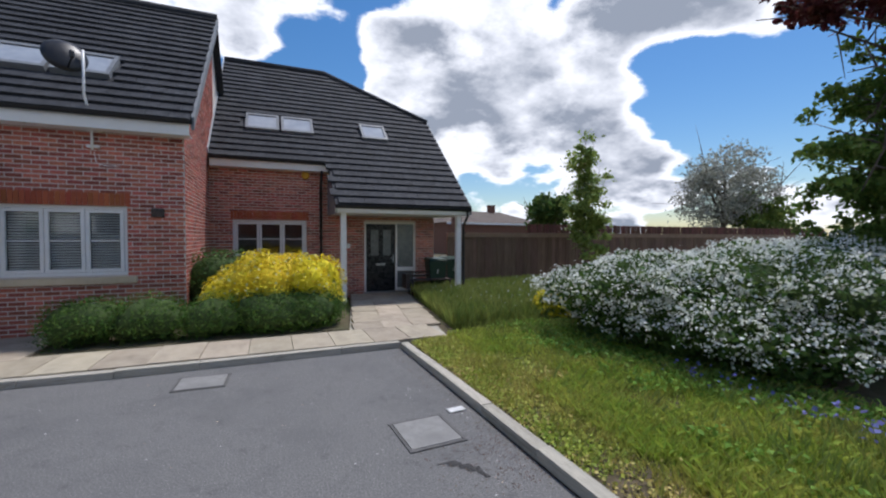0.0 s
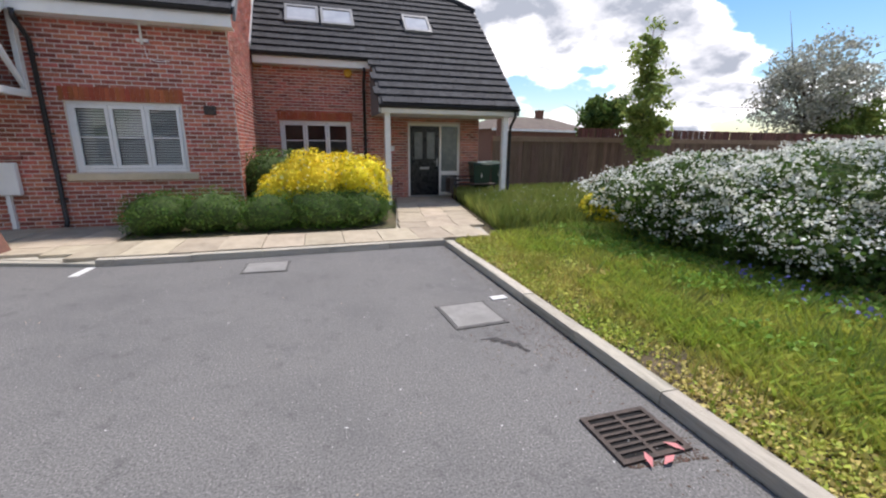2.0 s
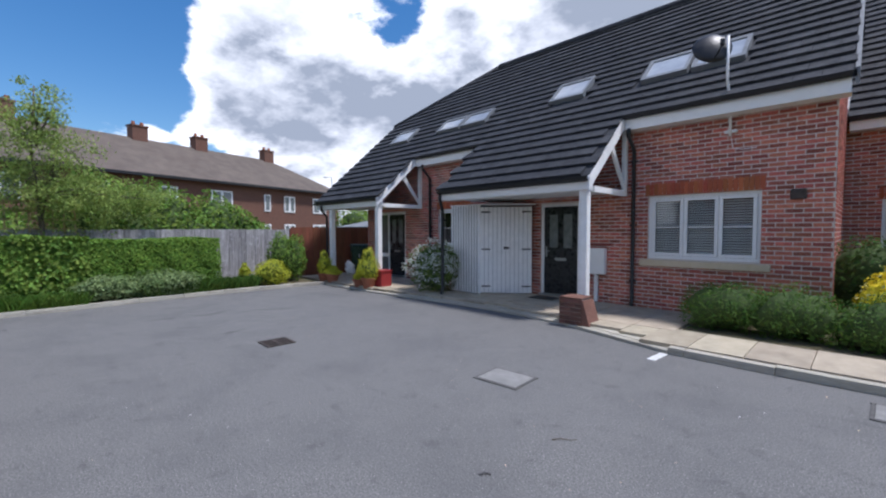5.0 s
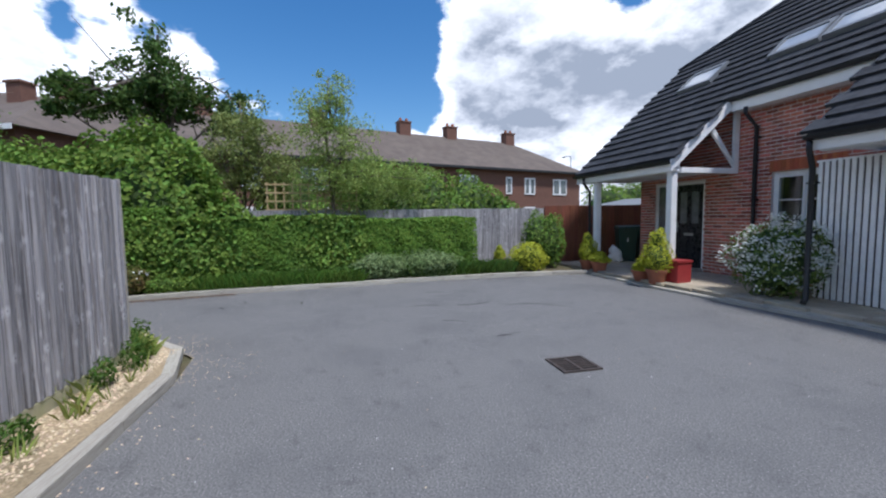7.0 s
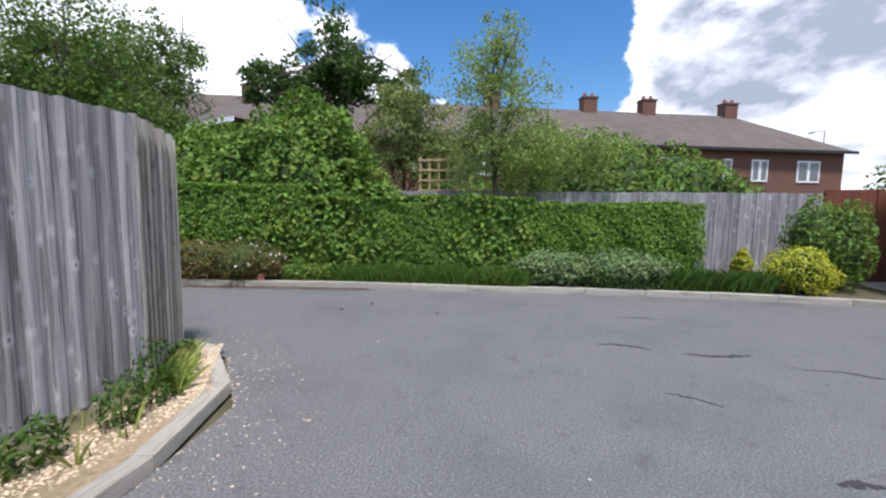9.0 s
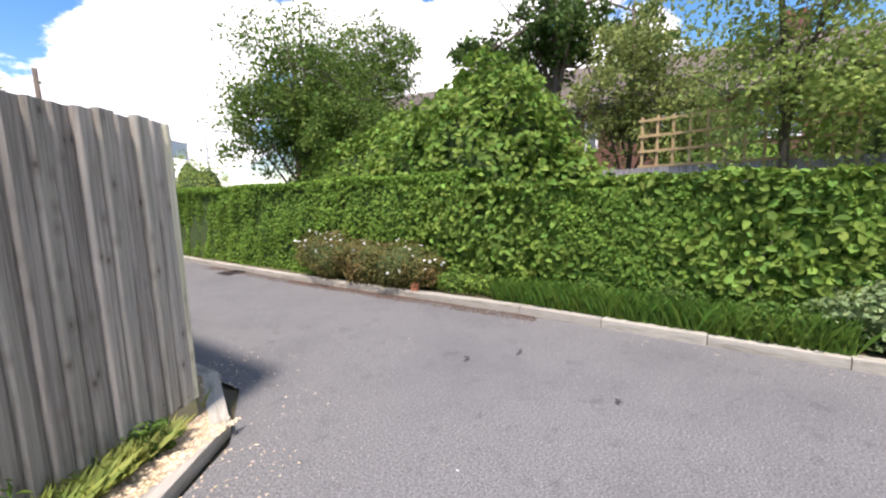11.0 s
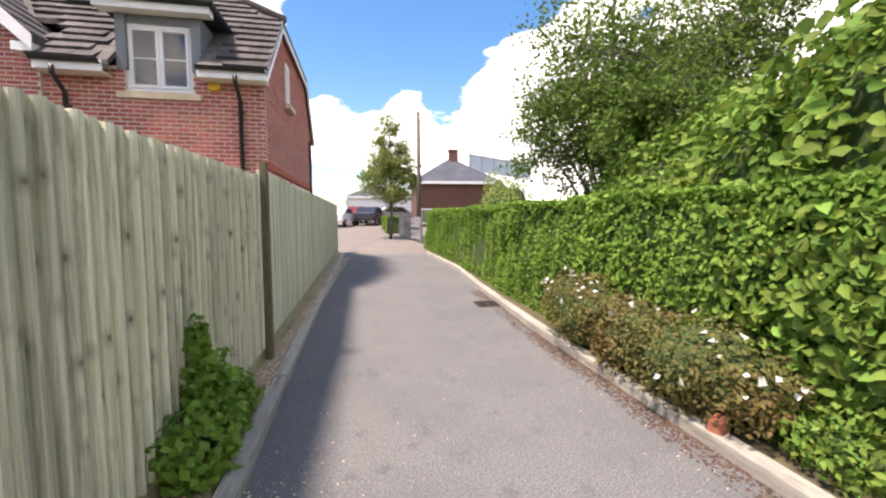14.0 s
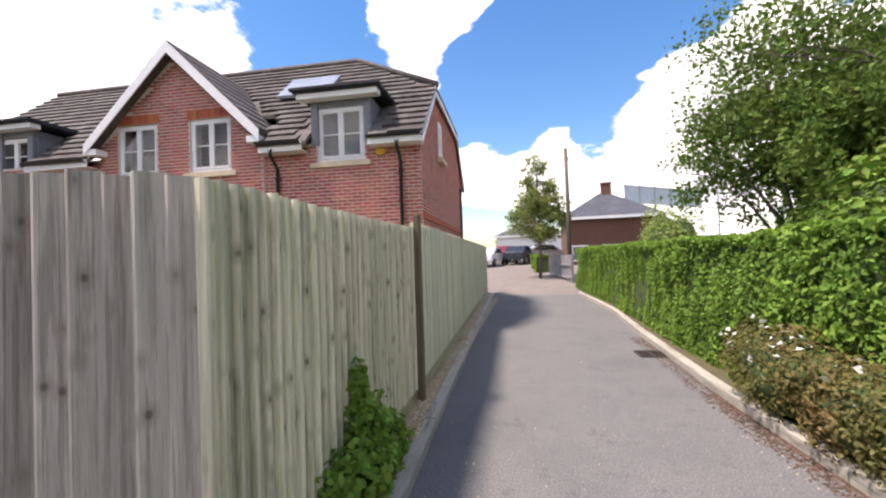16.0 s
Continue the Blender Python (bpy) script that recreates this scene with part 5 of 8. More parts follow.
    ge = E + 0.32
    gs = (gz + 0.12 - ge) / hw * 1.0
    groof, courses = Mesh(), []
    for sg in (-1, 1):
        q = [(cx, -0.34, gz + 0.14), (cx + sg * hw, -0.34, ge), (cx + sg * hw, 0.9, ge), (cx, 2.9, gz + 0.14)]
        groof.hexa([(p[0], p[1], p[2] - 0.1) for p in q] + q)
        n = 9
        for i in range(n):
            a, b = i / n, (i + 1.1) / n
            yb0, yb1 = 2.9 + (0.9 - 2.9) * (1 - a), 2.9 + (0.9 - 2.9) * (1 - min(b, 1))
            xa, xb = cx + sg * hw * (1 - a), cx + sg * hw * (1 - min(b, 1))
            za, zb2 = ge + (gz + 0.14 - ge) * a, ge + (gz + 0.14 - ge) * min(b, 1)
            courses.append(Mesh().hexa([(xa, -0.35, za), (xa, yb0, za), (xb, yb1, zb2), (xb, -0.35, zb2), (xa, -0.35, za + 0.05), (xa, yb0, za + 0.05), (xb, yb1, zb2 + 0.015), (xb, -0.35, zb2 + 0.015)]))
        part("bargeboard", Mesh().add([(cx, -0.38, gz + 0.12), (cx + sg * (hw + 0.03), -0.38, ge - 0.02), (cx + sg * (hw + 0.03), -0.38, ge - 0.27), (cx, -0.38, gz - 0.14), (cx, -0.35, gz + 0.12), (cx + sg * (hw + 0.03), -0.35, ge - 0.02), (cx + sg * (hw + 0.03), -0.35, ge - 0.27), (cx, -0.35, gz - 0.14)],
                                      [(0, 1, 2, 3), (7, 6, 5, 4), (0, 4, 5, 1), (1, 5, 6, 2), (2, 6, 7, 3), (3, 7, 4, 0)]), M_UPVC, ob, "white bargeboard")
        part("boxed_eave", Mesh().box(*sorted((cx + sg * hw, cx + sg * (hw - 0.28)))[:1], -0.35, ge - 0.27, sorted((cx + sg * hw, cx + sg * (hw - 0.28)))[1], 0.0, ge - 0.13), M_UPVC, ob)
    gr = part("gable_roof", groof, M_TILES, ob, "weathered gable roof")
    for c in courses:
        part("tile_course", c, M_TILES, gr)
    # flat-topped dormers
    for d0, d1 in ((-2.72, -0.76), (-11.15, -9.45)):
        zt = 5.02
        part("dormer", Mesh().box(d0 + 0.3, -0.02, 4.05, d0 + 0.46, 1.0, zt).box(d1 - 0.46, -0.02, 4.05, d1 - 0.3, 1.0, zt).box(d0 + 0.46, 0.02, 4.86, d1 - 0.46, 1.0, zt), M_LEAD, ob, "lead-clad dormer")
        part("dormer_roof", Mesh().box(d0, -0.32, zt + 0.1, d1, 1.1, zt + 0.2).box(d0 - 0.03, -0.36, zt + 0.12, d1 + 0.03, -0.3, zt + 0.2), M_TILE, ob, "flat dark dormer roof with a black gutter edge", bevel=0.02)
        part("fascia", Mesh().box(d0 + 0.08, -0.24, zt - 0.02, d1 - 0.08, 0.0, zt + 0.1), M_UPVC, ob, "white dormer fascia")
    for a, b in ((-3.5, -2.5), (-1.05, 0.08), (-9.6, -7.85)):
        part("fascia", Mesh().box(a, -0.32, E - 0.2, b, -0.29, E - 0.02).box(a, -0.29, E - 0.2, b, -0.012, E - 0.18), M_UPVC, ob, "white fascia board")
        gutter(ob, a, b, -0.36, E - 0.02)
    for h in holes:
        y = 0.0 if h is holes[0] else -0.06
        window(ob, "window", h[0], h[1], h[2] - h[0], h[3] - h[1], 2, m=pose(0, y, 0), lintel=h is not holes[0])
    window(ob, "window", -10.9, 3.95, 1.15, 0.9, 2, m=pose(0, 0, 0), lintel=False, sill=False)
    window(ob, "window", 2.2, 4.15, 0.45, 0.95, 1, m=pose(0, 0, 0, 0, 0, 90) @ pose(0, -0.08, 0), lintel=False)
    # roof panel, pipes, alarm box
    pn = Mesh()
    pq = [(-4.05, 1.45), (-2.65, 1.45), (-2.65, 2.35), (-4.05, 2.35)]
    pn.hexa([(a, b - 0.05, z(b) + 0.08) for a, b in pq] + [(a, b - 0.1, z(b) + 0.14) for a, b in pq])
    part("solar_panel", pn, surf("panel_glass", (0.26, 0.28, 0.30), (0.33, 0.35, 0.37), 3.0, 0.1, 0.0, 10.0, spec=0.7), ob, "glazed solar panel", bevel=0.01)
    downpipe(ob, -0.42, 0, 0.1, 3.7, -0.36)
    downpipe(ob, -3.2, 0, 0.1, 3.7, -0.36)
    part("side_pipe", Mesh().tube([(0.06, 6.5, 0.1), (0.06, 6.5, 4.0)], 0.04, 8), M_BLACK, ob, smooth=True)
    part("band", Mesh().box(0.0, 0.0, 2.36, 0.035, D, 2.52), M_SOLDIER, ob)
    alarm = Mesh().lathe([(0.02, 0), (0.11, 0), (0.12, 0.02), (0.10, 0.06), (0.03, 0.07)], seg=16)
    alarm.v = [(p[0] - 0.86, -0.012 - p[2], p[1] * 0.72 + 3.82) for p in alarm.v]
    part("alarm_box", alarm, M_YELLOW, ob, "yellow alarm box")
    return ob


tall_house()


# ---- fences ----
def board_mesh(name, w, h, t=0.016, mat=None, taper=0.014):
    m = Mesh().hexa([(0, 0, 0), (w, 0, 0), (w, t, 0), (0, t, 0), (0, 0, h), (w, 0, h), (w, t, h), (0, t, h)])
    m.v = [(p[0], p[1] - (taper if p[0] == 0 and p[1] == 0 else 0), p[2]) for p in m.v]
    me = m.data(name, bevel=0.003)
    me.materials.append(mat)
    return me


def rib_mesh(name, w, h, mat, deep=1.0):
    """A feather-edge board: a rounded thick edge that thins to the lapped side."""
    k = w / 0.1
    prof = [(0.0, -0.012), (0.006 * k, -0.026 * deep), (0.016 * k, -0.032 * deep), (0.028 * k, -0.028 * deep), (0.042 * k, -0.013), (0.056 * k, -0.003), (0.074 * k, 0.004), (w, 0.006), (w, 0.018), (0.0, 0.018)]
    me = Mesh().prism(prof, 0.0, h).data(name)
    me.materials.append(mat)
    return me


def board_fence(label, line, z0, z1, mats, step=0.105, posts=2.4, gravel=None, group="", wide=0.118, flip=1, seed=2, post_mat=None, ribs=(), deep=1.0, rise=0.0):
    """A close-boarded fence along a polyline: each board, the posts, the gravel board."""
    r = np.random.RandomState(seed)
    ob = thing("fence", label, "fence", (*line[0], 0), group=group)
    ox, oy = line[0]
    kinds = [[rib_mesh("board", wide, z1 - z0 + d + rise * i, mt, deep) if i in ribs else board_mesh("board", wide, z1 - z0 + d + rise * i, mat=mt) for d in (0.0, 0.004, -0.004)] for i, mt in enumerate(mats)]
    for si, ((xa, ya), (xb, yb)) in enumerate(zip(line, line[1:])):
        ln = math.hypot(xb - xa, yb - ya)
        w = math.atan2(yb - ya, xb - xa)
        n = max(1, round(ln / step))
        for i in range(n):
            s = ln * i / n
            ks = kinds[min(si, len(kinds) - 1)]
            m = pose(xa - ox + math.cos(w) * s, ya - oy + math.sin(w) * s, z0 + r.uniform(-0.004, 0.004), r.uniform(-0.3, 0.3), 0, math.degrees(w) + r.uniform(-5.0, -1.5) * flip)
            part("board", ks[r.randint(3)], None, ob, m=m)
        k = max(1, round(ln / posts))
        for i in range(k + 1):
            s = min(max(ln * i / k, 0.07), ln - 0.07)
            pm = pose(xa - ox + math.cos(w) * s, ya - oy + math.sin(w) * s, 0, 0, 0, math.degrees(w))
            part("post", Mesh().box(-0.045, 0.02, 0, 0.045, 0.11, z1 - 0.06), post_mat or mats[min(si, len(mats) - 1)], ob, m=pm, bevel=0.006)
        for zz in (0.35, 0.95, 1.55):
            if zz < z1 - 0.1:
                part("rail", Mesh().box(0, 0.025, zz, ln, 0.085, zz + 0.07), mats[min(si, len(mats) - 1)], ob, m=pose(xa - ox, ya - oy, 0, 0, 0, math.degrees(w)))
        if gravel:
            part("gravel_board", Mesh().box(0, -0.012, 0.03, ln, 0.03, z0 - 0.003), gravel, ob, "mossy gravel board", m=pose(xa - ox, ya - oy, 0, 0, 0, math.degrees(w)), bevel=0.004)
    return ob


board_fence("weathered grey close-boarded timber fence along the parking court", [(2.2, -1.80), (-8.08, -1.63)], 0.19, 1.85, [M_BOARD], gravel=M_GRAVELB, ribs=(0,), step=0.105, wide=0.117, deep=0.6)
board_fence("weathered brown-grey fence panel of wide boards across the corner", [(-8.08, -1.63), (-8.92, -2.12)], 0.19, 1.86, [M_BOARDD], gravel=M_GRAVELB, ribs=(0,), step=0.094, wide=0.106, seed=4, deep=0.75)
board_fence("greenish weathered close-boarded timber fence along the lane", [(-8.92, -2.12), (-8.58, -5.0), (-6.68, -17.7)], 0.19, 1.85, [M_BOARDG, M_BOARDP], gravel=M_GRAVELB, seed=5, posts=3.0, step=0.088, wide=0.10, ribs=(0,), deep=1.0, rise=0.07)
whole("fence_post", Mesh().box(-0.05, -0.03, 0, 0.05, 0.03, 1.95), surf("stained_post", (0.17, 0.14, 0.085), (0.12, 0.10, 0.06), 5.0, 0.9, 0.5, 24.0, stretch=(5, 5, 0.8)), "dark brown timber post proud of the lane fence", "fence post", (-8.64, -5.0, 0.03), -83, bevel=0.006)
board_fence("grey timber boundary fence behind the hedge", [(-14.55, -3.5), (-14.7, 6.3)], 0.05, 1.68, [M_BOARD], step=0.14, wide=0.15, seed=6)
board_fence("red-brown timber fence beside the wheelie bins", [(-14.72, 6.35), (-14.75, 11.0), (-13.5, 11.0)], 0.05, 1.75, [M_RFENCE], step=0.14, wide=0.15, seed=7)
garden_fence = board_fence("dark brown timber garden fence", [(5.6, 12.55), (26.0, 12.75)], 0.05, 1.86, [M_BFENCE], step=0.16, wide=0.17, seed=8, flip=0.2)
board_fence("taller red-brown picket fence of the next garden", [(9.3, 13.3), (30.0, 13.6)], 0.05, 2.26, [M_BFENCE_TOP], step=0.15, wide=0.13, seed=9)
part("capping_rail", Mesh().box(0, -0.08, 1.865, 20.4, 0.06, 1.91).box(0, -0.05, 1.75, 20.4, -0.025, 1.862), surf("pale_cap", (0.34, 0.24, 0.17), (0.27, 0.19, 0.13), 4.0, 0.85, 0.3, 30.0), garden_fence, "paler brown capping rail", bevel=0.006, m=pose(0, 0, 0, 0, 0, 0.56))


# ---- trellis on the boundary fence ----
def trellis():
    ob = thing("trellis", "bare timber trellis panel above the boundary fence", "trellis", (-14.6, -1.35, 1.6))
    for i in range(12):
        part("lath", Mesh().box(-0.012, i * 0.2, 0.0, 0.012, i * 0.2 + 0.035, 0.78), M_TRELLIS, ob)
    for k in range(4):
        part("lath", Mesh().box(0.012, -0.03, 0.08 + k * 0.21, 0.03, 2.27, 0.115 + k * 0.21), M_TRELLIS, ob)
    return ob


trellis()


# ---- shrubs by the houses ----
bush("shrub", "bright yellow and cream variegated evergreen shrub by the house", "shrub", (0.15, 8.15, 0.08),
     [(-0.1, 0.1, 0.75, 0.85, 0.7, 0.75), (0.65, 0.0, 0.7, 0.65, 0.6, 0.68), (-0.75, 0.1, 0.5, 0.5, 0.5, 0.5)], L_YELLOW, 0.06, 17000, 21, core_mat=L_YELLOW, flowers=(L_CREAM, 900, 0.06, 0.0), core_scale=0.85)
bush("shrub", "dark green shrub behind the yellow one", "shrub", (-0.75, 9.2, 0.08), [(0, 0, 0.75, 0.75, 0.6, 0.72), (1.0, 0.3, 0.6, 0.7, 0.6, 0.6)], L_DARK, 0.07, 5000, 22)
bush("shrub", "low dark green lavender-like shrub on the bed edge", "shrub", (-2.0, 7.72, 0.05), [(-0.5, 0, 0.38, 0.62, 0.5, 0.42), (0.35, 0.0, 0.36, 0.7, 0.5, 0.4)], L_LAV, 0.06, 9000, 23, aspect=0.25, group="low shrubs on the bed")
bush("shrub", "low dark green lavender-like shrub on the bed edge", "shrub", (-0.55, 7.62, 0.05), [(-0.2, 0, 0.34, 0.6, 0.42, 0.38), (0.7, 0.0, 0.40, 0.75, 0.5, 0.42)], L_LAV, 0.06, 9000, 24, aspect=0.25, group="low shrubs on the bed")
bush("shrub", "low dark green lavender-like shrub on the bed edge", "shrub", (0.75, 7.66, 0.05), [(0, 0, 0.38, 0.6, 0.42, 0.40), (0.45, 0.5, 0.42, 0.3, 0.7, 0.42)], L_LAV, 0.06, 7000, 25, aspect=0.25, group="low shrubs on the bed")
bush("shrub", "round white-flowering shrub beside the white store", "shrub", (-8.65, 7.35, 0.06), [(0, 0, 0.62, 0.68, 0.55, 0.62), (0.3, 0.1, 0.75, 0.4, 0.4, 0.45)], L_TREE, 0.07, 4500, 26, (L_WHITE, 420, 0.05, 0.5, 11))
bush("shrub", "small golden yellow ball shrub at the kerb", "shrub", (-13.0, 5.0, 0.06), [(0, 0, 0.36, 0.46, 0.46, 0.38)], L_LIME, 0.05, 4500, 27)
bush("shrub", "rounded green and yellow evergreen shrub by the fence", "shrub", (-13.6, 5.75, 0.06), [(0, 0, 0.75, 0.6, 0.6, 0.75)], L_IVY, 0.07, 4500, 28)
bush("hedge", "large white-flowering evergreen bush on the lawn", "bush", (6.3, 4.0, 0.05),
     [(-0.3, 0.9, 0.72, 1.6, 1.4, 0.75), (0.3, -0.7, 0.72, 1.9, 1.6, 0.78), (2.4, 0.2, 0.8, 2.0, 2.0, 0.85), (-0.65, -0.3, 0.6, 1.0, 1.6, 0.66)], L_DARK, 0.085, 46000, 29, (L_WHITE, 6600, 0.05, 0.7, 10))
bush("shrub", "small yellow-leaved shrub beside the white bush", "shrub", (5.35, 6.6, 0.05), [(0, 0, 0.32, 0.36, 0.36, 0.36)], L_LIME, 0.055, 2500, 30, flowers=(L_YELLOW, 700, 0.06, 0.1))

# ---- hedge, ivy and verge plants along the west side ----
HEDGE = [(-13.75, 3.6), (-13.55, 1.2), (-13.3, -1.0), (-13.05, -3.0), (-12.55, -5.4), (-12.15, -8.0), (-11.85, -11.0), (-11.5, -14.4), (-11.05, -17.2), (-10.75, -19.2)]


def hedge_row(label, line, width, height, mat, size, count, seed, z0=0.05, base=0.0, name="hedge", category="hedge", solid=True):
    """A clipped hedge: a long box of leaves with soft edges, and a core coloured dark for inner shade."""
    ob = thing(name, label, category, (*line[0], base))
    ox, oy = line[0]
    seg = [(math.hypot(b[0] - a[0], b[1] - a[1]), a, b) for a, b in zip(line, line[1:])]
    total = sum(s[0] for s in seg)
    chunks, inner = [], Mesh()
    for ln, a, b in seg:
        n = int(count * ln / total)
        w = math.atan2(b[1] - a[1], b[0] - a[0])
        t, face = rand.uniform(-0.02, 1.02, n), rand.uniform(0, 1, n)
        u = np.where(face < 0.40, -0.5, np.where(face < 0.62, 0.5, rand.uniform(-0.5, 0.5, n))) * width
        zz = np.where(face < 0.62, rand.uniform(0, 1, n), 1.0) * height
        nx = np.where(face < 0.40, -1.0, np.where(face < 0.62, 1.0, 0.0))
        nz_ = np.where(face < 0.62, 0.1, 1.0)
        jit = np.abs(rand.normal(size=n)) * 0.045
        x = a[0] - ox + (b[0] - a[0]) * t
        y = a[1] - oy + (b[1] - a[1]) * t
        bulge = wobble(np.stack([x, y, zz], 1), 1.7, 0.10, seed)
        u = u + nx * (bulge - jit)
        zz = np.maximum(zz + np.where(face < 0.62, 0, bulge * 0.7 - jit), 0.02) + z0
        px, py = x - math.sin(w) * u, y + math.cos(w) * u
        nr = np.stack([-math.sin(w) * nx, math.cos(w) * nx, nz_], 1)
        chunks.append(leaf_quads(np.stack([px, py, zz], 1), size, 0.1, 0.6, nr * 1.2, 0.6))
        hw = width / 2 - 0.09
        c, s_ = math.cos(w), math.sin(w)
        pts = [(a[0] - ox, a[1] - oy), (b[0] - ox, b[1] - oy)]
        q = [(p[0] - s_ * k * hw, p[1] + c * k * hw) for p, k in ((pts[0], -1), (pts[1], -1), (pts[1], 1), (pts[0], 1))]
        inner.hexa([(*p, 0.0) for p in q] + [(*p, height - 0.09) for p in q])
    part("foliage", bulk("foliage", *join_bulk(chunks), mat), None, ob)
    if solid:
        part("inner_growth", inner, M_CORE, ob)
    return ob


hedge_row("dense clipped green hedge beside the parking court", HEDGE[:4], 1.15, 1.36, L_HEDGE, 0.056, 120000, 41)
hedge_row("clipped leafy hedge along the lane", HEDGE[3:], 1.15, 1.64, L_HEDGE, 0.058, 190000, 42)
climber = hedge_row("broad-leaved climber spread over the face of the court hedge", [(-13.52, 0.9), (-13.3, -1.0), (-13.05, -3.0), (-12.85, -4.0)], 1.3, 1.46, L_IVY, 0.09, 12000, 46, name="ivy", category="climbing plant", solid=False)
for k in range(3):
    part("stem", Mesh().tube([(0.62, -0.6 - k * 1.5, 0.0), (0.70, -0.7 - k * 1.5, 0.5), (0.60, -0.5 - k * 1.5, 1.1), (0.45, -0.8 - k * 1.5, 1.5)], 0.012, 6, 0.005), M_BARK, climber, smooth=True)
bush("shrub", "fresh light green shrub showing over the far hedge", "shrub", (-12.9, -14.8, 0), [(0, 0, 1.5, 0.9, 0.9, 1.4), (0.4, 0.8, 1.3, 0.7, 0.8, 1.2)], L_LIGHT, 0.08, 6000, 97)
bush("ivy", "great mound of broad-leaved climbing ivy over the hedge", "climbing plant", (-14.0, -3.6, 0.05),
     [(0, 0, 1.5, 1.2, 1.5, 1.85), (-0.3, 1.1, 0.9, 1.0, 0.9, 1.05), (0.1, -1.3, 1.2, 1.1, 1.2, 1.5), (0.5, -0.2, 0.8, 0.85, 1.3, 0.9), (-0.9, -0.6, 2.0, 1.2, 1.5, 1.6)], L_IVY, 0.105, 46000, 43, aspect=0.75)
bush("ivy", "climbing foliage spilling over the lane hedge", "climbing plant", (-13.9, -6.6, 0.05),
     [(0, 0, 1.3, 1.0, 1.9, 1.5), (-0.5, -2.2, 1.2, 1.0, 1.8, 1.3), (-0.6, 0.6, 1.9, 1.0, 1.5, 1.3)], L_IVY, 0.09, 30000, 44, aspect=0.7)
bush("shrub", "low rust-tinged rock rose shrub with white flowers at the kerb", "shrub", (-12.2, -4.65, 0.05), [(-0.02, 0.85, 0.3, 0.46, 0.75, 0.36), (0.04, 0.1, 0.34, 0.5, 0.7, 0.36), (0.16, -0.75, 0.4, 0.52, 0.9, 0.42)], L_RUST, 0.042, 24000, 45, (L_WHITE, 260, 0.06, 0.55), group="rock roses by the kerb")


def grass_patch(name, label, region, n, h, mat, seed, width=0.012, z=0.05, lean=0.35, dens=None):
    """Blades of grass over a region function that maps unit squares to (x, y)."""
    r = np.random.RandomState(seed)
    p = region(r.uniform(size=(n, 2)))
    if dens is not None:
        keep = dens(p) > r.uniform(size=len(p))
        p = p[keep]
    n = len(p)
    a = r.uniform(0, 6.283, n)
    hh = h * r.uniform(0.35, 1.25, n)
    d = np.stack([np.cos(a), np.sin(a)], 1)
    side = np.stack([-d[:, 1], d[:, 0]], 1) * width * r.uniform(0.6, 1.4, n)[:, None]
    b = np.concatenate([p, np.full((n, 1), z)], 1)
    v = np.empty((n, 4, 3))
    v[:, 0, :2], v[:, 1, :2] = p - side, p + side
    v[:, 0, 2] = v[:, 1, 2] = z
    ln = lean * r.uniform(0.1, 1.0, n)
    v[:, 2, :2], v[:, 2, 2] = p + side * 0.7 + d * (hh * ln * 0.45)[:, None], z + hh * 0.65
    v[:, 3, :2], v[:, 3, 2] = p + d * (hh * ln)[:, None], z + hh
    f = np.stack([np.arange(n) * 4, np.arange(n) * 4 + 1, np.arange(n) * 4 + 2, np.arange(n) * 4 + 3], 1)
    return tagged(part(name, bulk(name, v.reshape(-1, 3), f, mat), None), label, "grass", kind="stuff")


def quad_region(p0, p1, p2, p3):
    q = [np.array(p, float) for p in (p0, p1, p2, p3)]
    return lambda u: (q[0] * (1 - u[:, :1]) + q[1] * u[:, :1]) * (1 - u[:, 1:]) + (q[3] * (1 - u[:, :1]) + q[2] * u[:, :1]) * u[:, 1:]


grass_patch("grass", "short patchy green and yellow lawn grass", quad_region((2.22, -1.5), (5.6, -1.5), (5.6, 7.0), (2.22, 6.0)), 90000, 0.10, L_GRASS, 51, 0.006, 0.055, 0.9, lambda p: np.clip((p[:, 0] - 2.15) / 0.8, 0.25, 1) * (0.55 + wobble(np.c_[p, p[:, :1] * 0], 2.4, 0.6, 3)))
grass_patch("grass", "greener clumps of clover and grass in the lawn", quad_region((2.6, -1.5), (5.0, -1.5), (5.0, 6.4), (2.9, 6.2)), 60000, 0.12, L_CLOVER, 66, 0.009, 0.055, 1.1, lambda p: (wobble(np.c_[p, p[:, :1] * 0], 1.9, 1.0, 21) + np.clip((p[:, 0] - 2.9) * 0.35, -0.2, 0.6) > 0.2) * 0.8)
grass_patch("long_grass", "long unmown grass with seed heads towards the porch", quad_region((3.2, 6.6), (8.0, 6.0), (9.0, 12.3), (4.0, 11.6)), 42000, 0.36, L_GRASSD, 52, 0.007, 0.05, 0.5)
grass_patch("long_grass", "rough grass and weeds at the foot of the white bush", quad_region((2.9, -1.5), (5.2, -1.5), (5.2, 6.4), (3.3, 6.4)), 30000, 0.2, L_GRASSD, 53, 0.007, 0.05, 0.7, lambda p: np.clip((p[:, 0] - 3.0) / 1.6, 0, 1) * (0.5 + wobble(np.c_[p, p[:, :1] * 0], 1.6, 0.9, 9)))
grass_patch("verge_grass", "long arching bright green grass beside the west kerb", quad_region((-12.75, -2.0), (-12.25, -2.3), (-12.5, 0.9), (-12.9, 0.9)), 12000, 0.27, L_LUSH, 54, 0.008, 0.06, 0.7)
